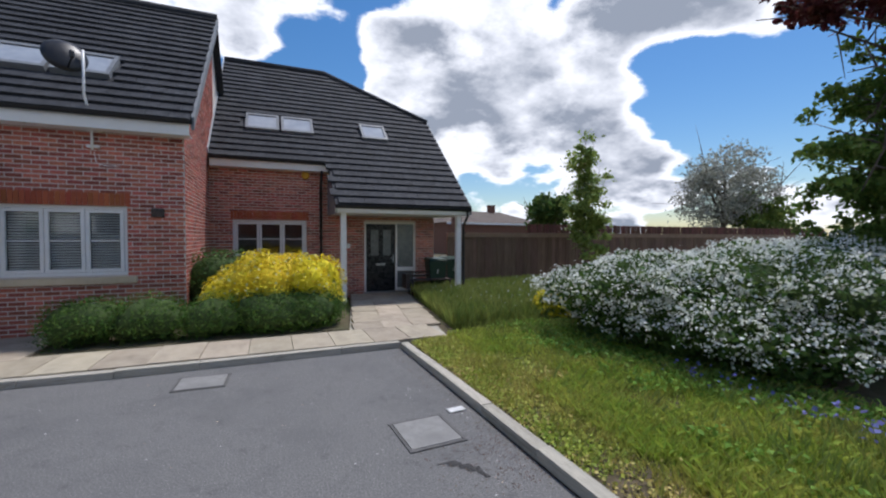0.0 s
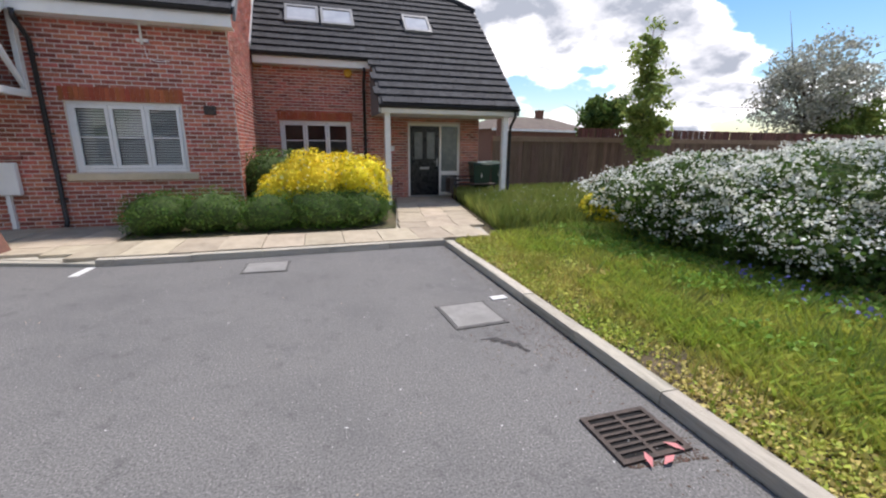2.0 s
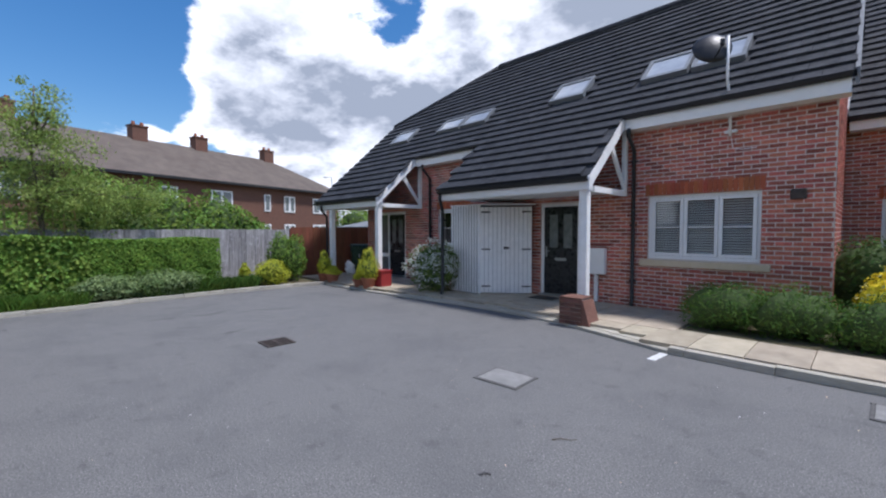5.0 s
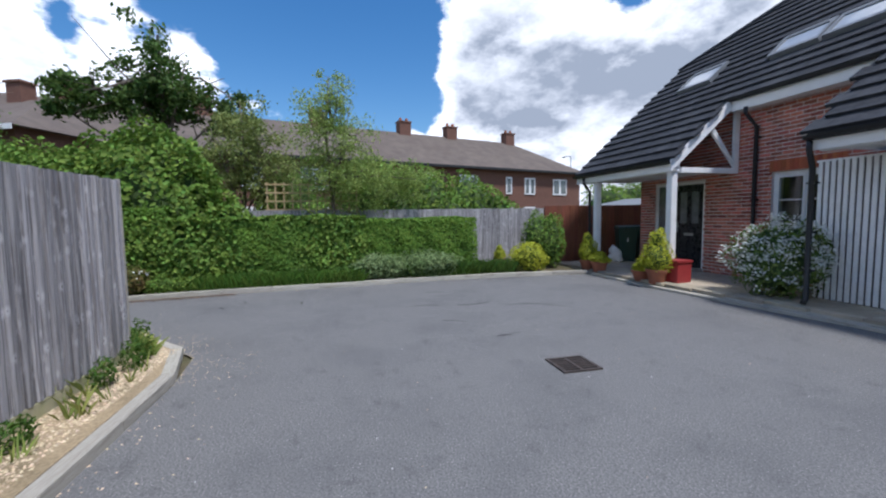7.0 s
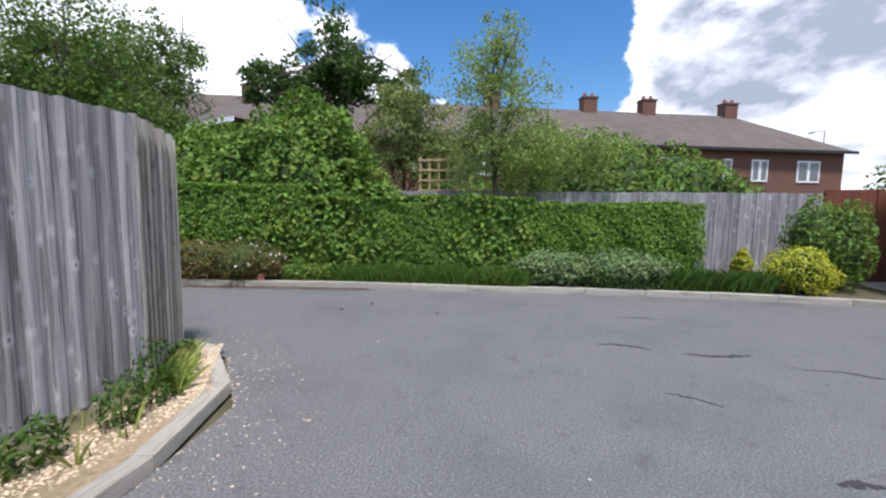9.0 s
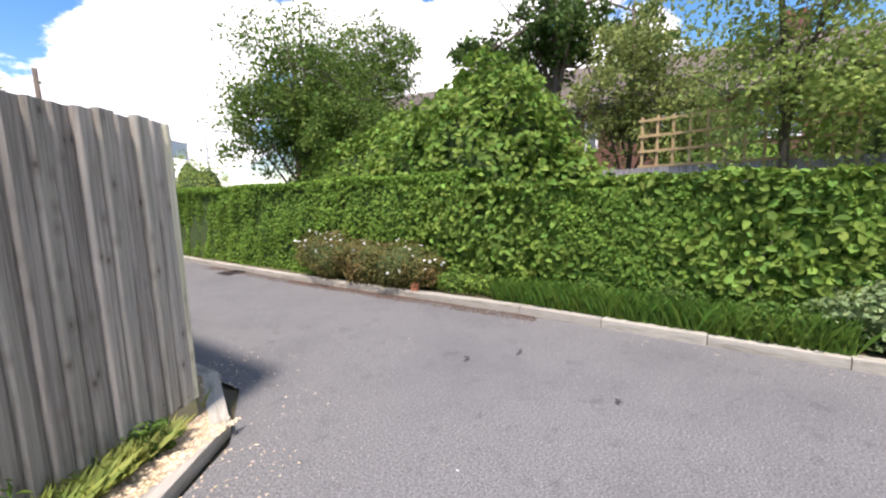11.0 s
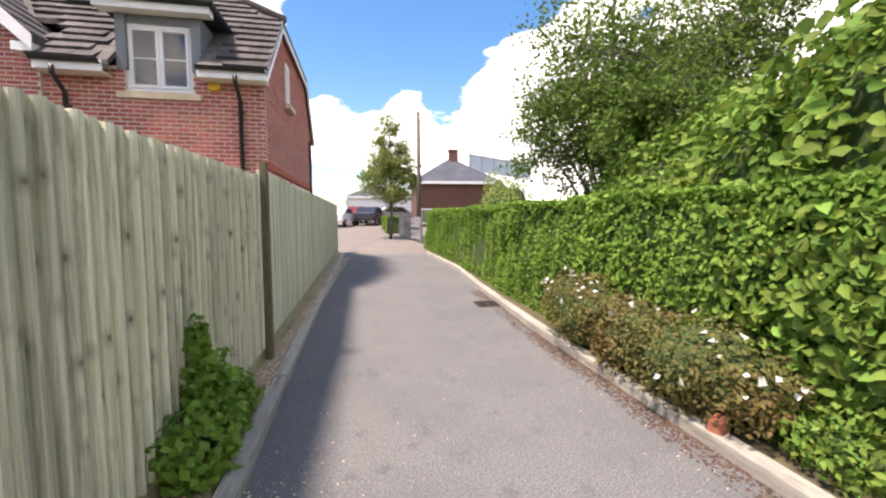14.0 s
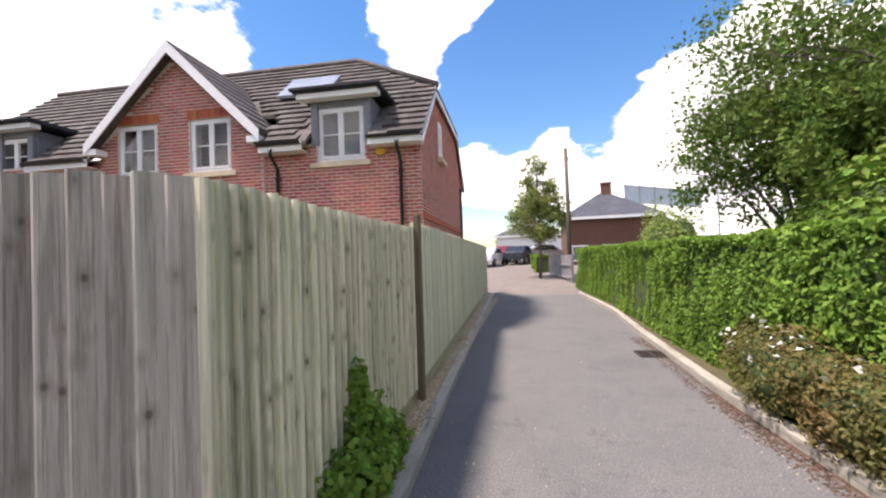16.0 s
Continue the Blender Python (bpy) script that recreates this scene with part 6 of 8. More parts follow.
grass_patch("verge_grass", "short weeds on the west verge", quad_region((-12.9, 2.0), (-12.7, 2.0), (-12.8, 4.6), (-13.2, 4.6)), 5000, 0.3, L_LAV, 55, 0.012, 0.06, 0.8)
grass_patch("weeds", "sparse weeds and grass tufts at the foot of the fence", quad_region((-9.05, -2.2), (-8.2, -1.3), (-3.2, -1.4), (-3.2, -1.7)), 4200, 0.17, L_GRASSD, 56, 0.006, 0.06, 0.9, lambda p: (wobble(np.c_[p, p[:, :1] * 0], 3.2, 1.0, 5) > 0.35) * 1.0)
grass_patch("weeds", "broad grassy weeds at the fence corner", quad_region((-8.8, -1.98), (-8.55, -1.8), (-8.1, -1.42), (-8.2, -1.55)), 650, 0.15, L_GRASSD, 64, 0.010, 0.06, 1.3)
bush("weed", "leafy green weed against the fence in the lane", "weed", (-8.93, -3.2, 0.05), [(-0.02, 0.05, 0.2, 0.19, 0.30, 0.26), (0.03, -0.12, 0.42, 0.14, 0.17, 0.24), (0.05, -0.1, 0.72, 0.06, 0.07, 0.14), (0.02, -0.42, 0.2, 0.15, 0.2, 0.2)], L_HEDGE, 0.06, 2300, 57, core_scale=0.3, aspect=0.7)
for wx, wy, wh in ((-8.0, -1.48, 0.46), (-7.75, -1.46, 0.3), (-7.35, -1.50, 0.26), (-8.62, -1.85, 0.2), (-6.4, -1.52, 0.2)):
    bush("weed", "small wispy weed at the foot of the fence", "weed", (wx, wy, 0.05), [(0, 0, wh * 0.5, 0.15, 0.09, wh * 0.55)], L_LAV, 0.05, 260, 58, core_scale=0.1, aspect=0.3, group="weeds below the fence")
bush("shrub", "low grey-green variegated shrub along the kerb", "shrub", (-12.82, 1.9, 0.05), [(0, -0.6, 0.3, 0.36, 0.7, 0.32), (-0.04, 0.5, 0.3, 0.34, 0.8, 0.33)], L_VARI, 0.055, 7500, 67)
bush("ground_cover", "low dark herbs and ivy between hedge and kerb", "ground cover", (-12.72, -0.5, 0.05), [(0, -0.8, 0.16, 0.3, 0.5, 0.22), (-0.05, 0.1, 0.2, 0.28, 0.45, 0.26), (-0.02, 0.9, 0.17, 0.3, 0.5, 0.22)], L_LAV, 0.05, 5200, 68, core_scale=0.5)
bush("ground_cover", "low leafy ground cover with white flowers spilling to the kerb", "ground cover", (-12.55, -3.05, 0.05), [(0, 0, 0.16, 0.36, 0.75, 0.24), (-0.15, 0.75, 0.14, 0.3, 0.5, 0.2), (0.1, -0.65, 0.22, 0.34, 0.55, 0.3)], L_IVY, 0.05, 9000, 65, (L_WHITE, 26, 0.06, 0.3), core_scale=0.6)


def ground_leaves(name, label, region, n, zlo, zhi, size, mat, seed, dens):
    """Small broad leaves close to the ground, thinned by a density function."""
    r = np.random.RandomState(seed)
    p = region(r.uniform(size=(n, 2)))
    p = p[dens(p) > r.uniform(size=n)]
    c = np.c_[p, r.uniform(zlo, zhi, len(p))]
    return tagged(part(name, bulk(name, *leaf_quads(c, size, 0.9, 0.8), mat), None), label, "grass", kind="stuff")


def patches(p, scale, seed):
    return wobble(np.c_[p, p[:, :1] * 0], scale, 1.0, seed)


LAWN_NEAR = quad_region((2.2, -1.5), (5.4, -1.5), (5.4, 6.6), (2.2, 6.05))
ground_leaves("clover", "yellow-green clover and plantain leaves in the lawn", LAWN_NEAR, 70000, 0.06, 0.11, 0.034, L_CLOVER, 111, lambda p: np.clip(0.45 + patches(p, 1.8, 31), 0.03, 1.0) * np.clip(1.35 - (p[:, 0] - 2.2) * 0.4, 0.2, 1.0))
ground_leaves("moss", "yellowish moss and dry straw patches in the lawn", LAWN_NEAR, 90000, 0.06, 0.10, 0.03, L_STRAW, 112, lambda p: np.clip(patches(p, 1.5, 33) * 0.9 + 0.5 - (p[:, 0] - 2.2) * 0.22, 0.0, 0.9))
ground_leaves("weeds", "broad fresh green weed leaves below the white bush", quad_region((3.1, -1.5), (5.4, -1.5), (5.4, 6.6), (3.5, 6.3)), 30000, 0.07, 0.22, 0.05, L_HEDGE, 113, lambda p: np.clip((p[:, 0] - 3.0) * 0.45 + patches(p, 1.6, 35) * 0.6 - 0.25, 0.0, 1.0))

# bluebells and daisies
def petals(name, label, region, n, zlo, zhi, size, mat, seed):
    r = np.random.RandomState(seed)
    p = region(r.uniform(size=(n, 2)))
    c = np.c_[p, r.uniform(zlo, zhi, n)]
    return tagged(part(name, bulk(name, *leaf_quads(c, size, 1.0, 0.9), mat), None), label, "flowers", kind="stuff")


petals("bluebells", "scattered bluebells below the white bush", quad_region((4.25, 0.4), (4.7, 0.4), (4.75, 3.4), (4.45, 3.4)), 150, 0.15, 0.32, 0.045, L_BLUE, 61)
petals("daisies", "white daisies and clover heads in the long grass", quad_region((3.6, 7.0), (7.6, 6.6), (8.5, 12.0), (4.2, 11.4)), 380, 0.25, 0.48, 0.035, L_WHITE, 62)

whole("plastic_bag", core((0, 0, 0.2), (0.2, 0.17, 0.24), 91, lump=0.45, scale=1.0), M_PAINT, "crumpled white plastic bag beside the wheelie bin", "bag", (-13.85, 8.15, 0.07), 20, smooth=True)

# ---- trees ----
tree("tree", "slim young tree with upright light green leaves", (10.4, 11.4, 0), 5.6, 0.05, [(0, 0, 3.4, 0.7, 0.7, 1.9), (0.1, 0, 1.9, 0.75, 0.75, 1.0), (0, 0, 4.9, 0.45, 0.45, 0.7)], L_LIGHT, 0.13, 5200, 71, 14, 0.15)
tree("conifer", "dark green drooping conifer at the garden edge", (10.8, 3.0, 0), 7.0, 0.16, [(-1.2, 0.4, 1.7, 1.2, 1.1, 0.35), (-1.5, 0.6, 2.5, 1.1, 1.0, 0.3), (-1.1, 0.4, 3.3, 1.3, 1.2, 0.35), (-0.8, 0.4, 4.2, 1.1, 1.1, 0.35), (0.2, 0, 3.0, 1.3, 1.3, 2.2), (-0.3, 0.2, 5.2, 0.9, 0.9, 0.4), (0, 0, 6.2, 0.6, 0.6, 0.8)], L_WOOD, 0.11, 30000, 72, 14, 0.15)
tree("plum_tree", "purple-leaved plum tree with overhanging boughs", (12.4, 2.6, 0), 7.5, 0.14, [(-4.0, 1.3, 5.7, 1.2, 1.1, 0.5), (-2.6, 0.8, 6.3, 1.6, 1.5, 0.8), (-0.3, 0, 7.0, 2.2, 2.0, 1.1)], L_PLUM, 0.15, 8000, 73, 14, 0.5)
tree("blossom_tree", "far round tree with pale blossom", (33.6, 21.8, 0), 8.8, 0.3, [(0, 0, 5.6, 3.7, 3.7, 3.1)], L_PALE, 0.22, 9000, 74, 14, 0.25, shell=0.6)
tree("tree", "far green tree beyond the garden fence", (36, 20.5, 0), 5.0, 0.25, [(0, 0, 3.4, 2.6, 2.6, 1.9)], L_TREE, 0.3, 4000, 75)
tree("tree", "far green tree beyond the garden fence", (18.2, 23.8, 0), 5.0, 0.2, [(0, 0, 3.3, 1.7, 1.7, 1.7)], L_DARK, 0.3, 4000, 76)
tree("tree", "feathery olive-green tree behind the hedge", (-14.25, 0.25, 0), 5.3, 0.07, [(0, 0, 3.3, 0.9, 1.0, 1.7), (-0.1, 0.5, 2.4, 0.9, 1.35, 0.9), (0, 0, 4.5, 0.5, 0.5, 0.8), (-0.6, 1.9, 2.5, 0.8, 1.0, 0.7)], L_LIGHT, 0.065, 17000, 77, 12, 0.2)
tree("tree", "dark evergreen tree with bare branches behind the ivy", (-19.5, -5.3, 0), 8.2, 0.2, [(0, 0, 6.0, 1.3, 1.4, 1.9), (-0.5, 1.8, 5.2, 1.2, 1.2, 1.0), (0.4, -2.0, 5.4, 1.4, 1.3, 0.9)], L_DARK, 0.15, 9000, 78, 16, 0.3)
tree("tree", "broad green tree beside the lane", (-13.9, -9.3, 0), 6.2, 0.12, [(0, 0, 4.2, 1.5, 1.6, 1.9), (0.5, -1.2, 3.4, 1.4, 1.4, 1.3), (-0.3, 1.3, 3.0, 1.3, 1.3, 1.2)], L_WOOD, 0.085, 26000, 79, 20, 0.12, shell=0.55)
tree("tree", "dense dark green tree behind the hedge", (-16.4, -10.4, 0), 6.8, 0.16, [(0, 0, 4.2, 1.7, 1.8, 2.4), (1.2, 0.2, 3.0, 1.4, 1.5, 1.7), (-0.2, -2.0, 4.0, 1.6, 1.6, 2.0), (-0.6, 0.6, 5.6, 1.2, 1.2, 1.2)], L_WOOD, 0.09, 40000, 80, 12, 0.2)
for i, (x, y, h) in enumerate(((-17.0, 3.0, 3.0), (-17.6, 5.0, 2.8), (-16.8, 1.4, 3.4), (-18.5, -9.5, 3.6), (-18.5, -13, 3.6), (-20.5, -1.5, 3.2))):
    bush("shrub", "overgrown green garden shrub behind the boundary fence", "shrub", (x, y, 0), [(0, 0, h * 0.55, 1.3, 1.3, h * 0.5), (0.3, 0.8, h * 0.4, 1.1, 1.1, h * 0.4)], L_IVY if i < 3 else L_HEDGE, 0.13, 6000, 90 + i, group="garden shrubs behind the fence")
bush("shrub", "dark green garden bush beyond the red-brown fence", "shrub", (-20.5, 13.5, 0), [(0, 0, 1.6, 2.2, 2.0, 1.5), (2.6, 0.6, 1.5, 1.8, 1.6, 1.3)], L_IVY, 0.14, 8000, 98)
shed = thing("shed", "dark timber garden shed with a felt roof", "shed", (-17.2, 11.6, 0), 15)
part("wall", Mesh().box(-1.3, -0.9, 0, 1.3, 0.9, 1.75), M_BFENCE, shed)
part("roof", Mesh().hexa([(-1.45, -1.05, 1.75), (1.45, -1.05, 1.75), (1.45, 1.05, 2.05), (-1.45, 1.05, 2.05), (-1.45, -1.05, 1.81), (1.45, -1.05, 1.81), (1.45, 1.05, 2.12), (-1.45, 1.05, 2.12)]), M_LEAD, shed, "grey felt roof")
tree("tree", "sparse olive-green tree behind the trellis", (-17.2, -2.4, 0), 5.4, 0.08, [(0, 0, 3.4, 1.1, 1.3, 1.5), (0, 0.8, 2.5, 1.0, 1.1, 0.9)], L_OLIVE, 0.085, 11000, 83, 12, 0.2)
tree("street_tree", "young street tree beyond the lane", (-8.3, -23.8, 0.2), 6.9, 0.1, [(0, 0, 5.1, 0.9, 0.9, 1.7), (0, 0, 3.2, 1.5, 1.5, 1.3), (-0.3, 0, 4.0, 1.2, 1.2, 1.0)], L_OLIVE, 0.12, 13000, 81, 12, 0.22, shell=0.6)
tree("tree", "far dark tree beyond the roofs", (-3, -60, 0), 6.0, 0.25, [(0, 0, 4.5, 3.0, 3.0, 1.8)], L_DARK, 0.4, 3000, 82)


# ---- court furniture and clutter ----
def wheelie_bin(at, rz, label, group):
    ob = thing("wheelie_bin", label, "wheelie bin", at, rz, group)
    part("body", Mesh().hexa([(-0.2, -0.22, 0.08), (0.2, -0.22, 0.08), (0.2, 0.2, 0.08), (-0.2, 0.2, 0.08), (-0.27, -0.30, 0.98), (0.27, -0.30, 0.98), (0.27, 0.28, 0.98), (-0.27, 0.28, 0.98)]), M_BIN, ob, bevel=0.02)
    part("lid", Mesh().hexa([(-0.29, -0.33, 0.985), (0.29, -0.33, 0.985), (0.29, 0.32, 0.985), (-0.29, 0.32, 0.985), (-0.26, -0.28, 1.05), (0.26, -0.28, 1.05), (0.26, 0.30, 1.08), (-0.26, 0.30, 1.08)]), M_BIN, ob, bevel=0.015)
    part("handle", Mesh().tube([(-0.22, 0.36, 0.98), (0.22, 0.36, 0.98)], 0.016, 8), M_BIN, ob)
    part("number_mark", Mesh().box(-0.02, -0.283, 0.62, 0.0, -0.272, 0.74), M_UPVC, ob)
    for sx in (-0.25, 0.2):
        wm = Mesh().lathe([(0.03, 0), (0.1, 0), (0.1, 0.05), (0.03, 0.05)], seg=14)
        wm.v = [(sx + p[2], 0.22 + p[0], 0.1 + p[1]) for p in wm.v]
        part("wheel", wm, M_TYRE, ob, "black rubber wheel")
    return ob


wheelie_bin((-13.85, 8.5, 0.06), 65, "dark green wheelie bin with a closed lid", "wheelie bins by the porch")
wheelie_bin((-13.95, 9.2, 0.06), 70, "dark green wheelie bin behind another", "wheelie bins by the porch")
wheelie_bin((5.45, 11.95, 0.06), 5, "dark green wheelie bin against the garden fence", "wheelie bins by the end house")
wheelie_bin((4.75, 11.45, 0.06), -5, "dark wheelie bin beside the porch post", "wheelie bins by the end house")


def pot(at, r, h, label, mat, group="plant pots"):
    ob = thing("plant_pot", label, "plant pot", at, group=group)
    part("pot", Mesh().lathe([(r * 0.7, 0), (r * 0.95, h * 0.8), (r * 1.08, h * 0.8), (r * 1.08, h), (r * 0.95, h), (r * 0.9, h * 0.85)], seg=20), mat, ob, smooth=False)
    part("soil", Mesh().lathe([(0.01, h * 0.86), (r * 0.92, h * 0.86)], seg=16), M_EARTH, ob)
    return ob


def topiary(at, h, r, z, seed):
    return bush("topiary", "small clipped conifer growing in a terracotta pot", "topiary", at, [(0, 0, z + h * 0.35, r, r, h * 0.42), (0, 0, z + h * 0.72, r * 0.55, r * 0.55, h * 0.3)], L_LIME if seed % 2 else L_TREE, 0.05, 2200, seed, group="potted conifers", core_scale=0.7)


for i, (x, y, h, r, ph) in enumerate(((-10.42, 6.6, 0.85, 0.3, 0.3), (-12.75, 6.55, 0.75, 0.22, 0.26), (-12.35, 6.6, 0.3, 0.25, 0.26), (-10.85, 6.6, 0.3, 0.18, 0.22))):
    pot((x, y, 0.06), 0.2, ph, "terracotta plant pot on the paving", M_TERRA)
    topiary((x, y, 0.06), h, r, ph * 0.8, 101 + i * 2)
pot((-13.4, 4.4, 0.06), 0.16, 0.3, "terracotta plant pot by the fence", M_TERRA)
topiary((-13.4, 4.4, 0.06), 0.4, 0.14, 0.26, 111)
whole("storage_box", Mesh().box(-0.2, -0.2, 0, 0.2, 0.2, 0.42).box(-0.22, -0.22, 0.42, 0.22, 0.22, 0.47), M_REDBOX, "red plastic box beside the porch post", "box", (-10.32, 6.95, 0.07), 8, bevel=0.012)


def slat_store():
    ob = thing("store", "white slatted timber meter store with a side door", "store", (-8.35, 7.72, 0.08))
    W, H = 0.95, 2.14
    n = 11
    for i in range(n):
        part("slat", Mesh().box(i * W / n + 0.006, -0.02, 0.03, (i + 1) * W / n - 0.022, 0.0, H), M_PAINT, ob, bevel=0.003)
    fa = math.degrees(math.atan2(0.78, 0.93))
    fl = math.hypot(0.93, 0.78)
    fm = pose(W, 0, 0, 0, 0, fa)
    # door backing greyer than the boards: shade of their gaps put into its colour
    dr = part("side_door", Mesh().box(0.0, 0.004, 0.05, fl, 0.02, H - 0.04), plain("store_shade", (0.55, 0.55, 0.56), 0.8), ob, m=fm)
    for i in range(12):
        part("slat", Mesh().box(i * fl / 12 + 0.004, -0.02, 0.06, (i + 1) * fl / 12 - 0.012, 0.0, H - 0.05), M_PAINT, dr, bevel=0.003)
    for zz in (0.2, 1.08, 1.96):
        for x0 in (0.03, fl - 0.24):
            part("hinge", Mesh().box(x0, -0.03, zz, x0 + 0.21, -0.021, zz + 0.03), M_BLACK, dr, "black strap hinge")
    part("latch", Mesh().box(0.55, -0.035, 1.1, 0.68, -0.021, 1.15), M_BLACK, dr, "black latch")
    # dark backing colour stands in for the shade between the white slats
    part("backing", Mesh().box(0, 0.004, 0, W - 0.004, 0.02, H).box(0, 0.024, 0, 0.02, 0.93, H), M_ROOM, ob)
    part("corner_trim", Mesh().box(W - 0.03, -0.03, 0, W + 0.012, 0.0, H), M_PAINT, ob, bevel=0.004)
    part("top_board", Mesh().prism([(-0.02, -0.03), (W + 0.02, -0.03), (W + 0.93, 0.75), (W + 0.93, 0.93), (-0.02, 0.93)], H, H + 0.03), M_PAINT, ob)
    return ob


slat_store()
whole("brick_pier", Mesh().box(-0.19, -0.19, 0, 0.19, 0.19, 0.36).box(-0.17, -0.17, 0.36, 0.17, 0.17, 0.44), M_MORTAR, "low red brick pier at the foot of the porch post", "brick pier", (-4.40, 6.70, 0.04))
pier = bpy.data.objects["brick_pier"]
M_PIER = surf("pier_brick", (0.185, 0.088, 0.066), (0.125, 0.062, 0.048), 22.0, 0.9, 0.6, 160.0, (0.10, 0.05, 0.04), 4.0, 0.5, objrand=0.3, hue=0.02)
for k in range(6):
    for j, (a, b) in enumerate(((-0.2, 0.0), (0.0, 0.2)) if k % 2 else ((-0.2, -0.1), (-0.1, 0.1), (0.1, 0.2))):
        z0 = 0.005 + k * 0.073
        part("brick", Mesh().box(a + 0.004, -0.2, z0, b - 0.004, -0.19, z0 + 0.065), M_PIER, pier)
        part("brick", Mesh().box(-0.2, a + 0.004, z0, -0.19, b - 0.004, z0 + 0.065), M_PIER, pier)
part("buttress", Mesh().hexa([(0.19, -0.19, 0), (0.34, -0.19, 0), (0.34, 0.19, 0), (0.19, 0.19, 0), (0.19, -0.19, 0.42), (0.22, -0.19, 0.42), (0.22, 0.19, 0.42), (0.19, 0.19, 0.42)]), M_PIER, pier, bevel=0.006)
part("coping", Mesh().box(-0.2, -0.2, 0.442, 0.2, 0.2, 0.46), M_PIER, pier, bevel=0.006)
mb = thing("meter_box", "white wall-mounted meter box with a conduit below", "meter box", (-4.95, AY, 0))
part("case", Mesh().box(-0.21, -0.13, 0.70, 0.21, -0.012, 1.24), M_UPVC, mb, bevel=0.012)
part("conduit", Mesh().box(-0.03, -0.08, 0.08, 0.03, -0.012, 0.70), M_UPVC, mb)
part("ledge", Mesh().box(-0.32, -0.06, 1.30, 0.30, -0.012, 1.345), M_BRICK1, mb)


def dish():
    ob = thing("satellite_dish", "dark satellite dish on a white pole bracket", "satellite dish", (-2.62, AY, 0))
    part("pole", Mesh().tube([(0, -0.40, 4.75), (0, -0.40, 4.05), (0, -0.12, 3.72), (0, -0.10, 3.2)], 0.02, 8), M_UPVC, ob, smooth=True)
    for zz in (3.25, 3.52):
        part("bracket", Mesh().box(-0.09, -0.1, zz, 0.09, -0.012, zz + 0.05), M_UPVC, ob, bevel=0.008)
    pts = [(0.002, 0.07), (0.12, 0.062), (0.22, 0.035), (0.29, 0.0), (0.29, -0.012), (0.22, 0.022), (0.12, 0.05), (0.002, 0.058)]
    d = Mesh().lathe(pts, seg=24)
    rot = Matrix.Translation((-0.22, -0.42, 4.62)) @ Euler((radians(68), 0, radians(28))).to_matrix().to_4x4()
    d.v = [tuple(rot @ Vector(p)) for p in d.v]
    part("reflector", d, M_BLACK, ob, "dark mesh reflector", smooth=True)
    part("arm", Mesh().tube([(-0.2, -0.42, 4.4), (0.02, -0.85, 4.48)], 0.014, 6), M_BLACK, ob)
    part("receiver", Mesh().lathe([(0.02, 4.44), (0.035, 4.46), (0.035, 4.54), (0.02, 4.56)], 0.02, -0.87, 10), M_BLACK, ob)
    part("cable", Mesh().tube([(0.0, -0.03, 3.2), (0.03, -0.03, 3.0), (0.16, -0.03, 2.96), (0.36, -0.03, 2.97)], 0.006, 5), M_UPVC, ob)
    return ob


dish()
alarm_m = Mesh().lathe([(0.02, 0), (0.10, 0), (0.11, 0.02), (0.09, 0.06), (0.03, 0.07)], seg=18)
alarm_m.v = [(p[0], -p[2] - 0.012, p[1]) for p in alarm_m.v]
whole("alarm_box", alarm_m, M_YELLOW, "round yellow alarm box on the brick wall", "alarm box", (1.05, BY, 3.45))
whole("doormat", Mesh().box(-0.3, -0.2, 0, 0.3, 0.2, 0.012), plain("mat_fibre", (0.06, 0.05, 0.04), 0.95), "dark doormat on the paving", "doormat", (-5.9, 8.15, 0.125), bevel=0.004)


def bench():
    ob = thing("bench", "dark metal garden seat on the porch", "bench", (4.45, 11.15, 0.08))
    for k in range(4):
        part("seat_slat", Mesh().box(-0.65, -0.2 + k * 0.105, 0.42, 0.65, -0.115 + k * 0.105, 0.45), M_IRON, ob, bevel=0.006)
    part("backrest", Mesh().box(-0.65, 0.18, 0.50, 0.65, 0.21, 0.56).box(-0.65, 0.18, 0.62, 0.65, 0.21, 0.66), M_IRON, ob)
    for sx in (-0.58, 0.58):
        for sy in (-0.17, 0.17):
            part("leg", Mesh().box(sx - 0.02, sy - 0.02, 0, sx + 0.02, sy + 0.02, 0.42), M_IRON, ob)
    part("side_panel", Mesh().box(-0.78, -0.2, 0.2, -0.67, 0.2, 0.62), M_IRON, ob)
    return ob


bench()


M_RIM = surf("cover_rim", (0.085, 0.082, 0.078), (0.12, 0.115, 0.11), 12.0, 0.85, 0.4, 60.0)


def cover(at, w, d, rz, label):
    ob = thing("manhole_cover", label, "manhole cover", at, rz, "manhole covers in the tarmac")
    part("rim", Mesh().box(-w / 2 - 0.03, -d / 2 - 0.04, -0.02, w / 2 + 0.03, -d / 2 - 0.006, 0.006).box(-w / 2 - 0.04, d / 2 + 0.006, -0.02, w / 2 + 0.04, d / 2 + 0.03, 0.006).box(-w / 2 - 0.03, -d / 2 - 0.006, -0.02, -w / 2 - 0.006, d / 2 + 0.006, 0.006).box(w / 2 + 0.006, -d / 2 - 0.006, -0.02, w / 2 + 0.03, d / 2 + 0.006, 0.006), M_RIM, ob)
    part("lid", Mesh().box(-w / 2, -d / 2, -0.02, w / 2, d / 2, 0.008), M_COVER, ob)
    return ob


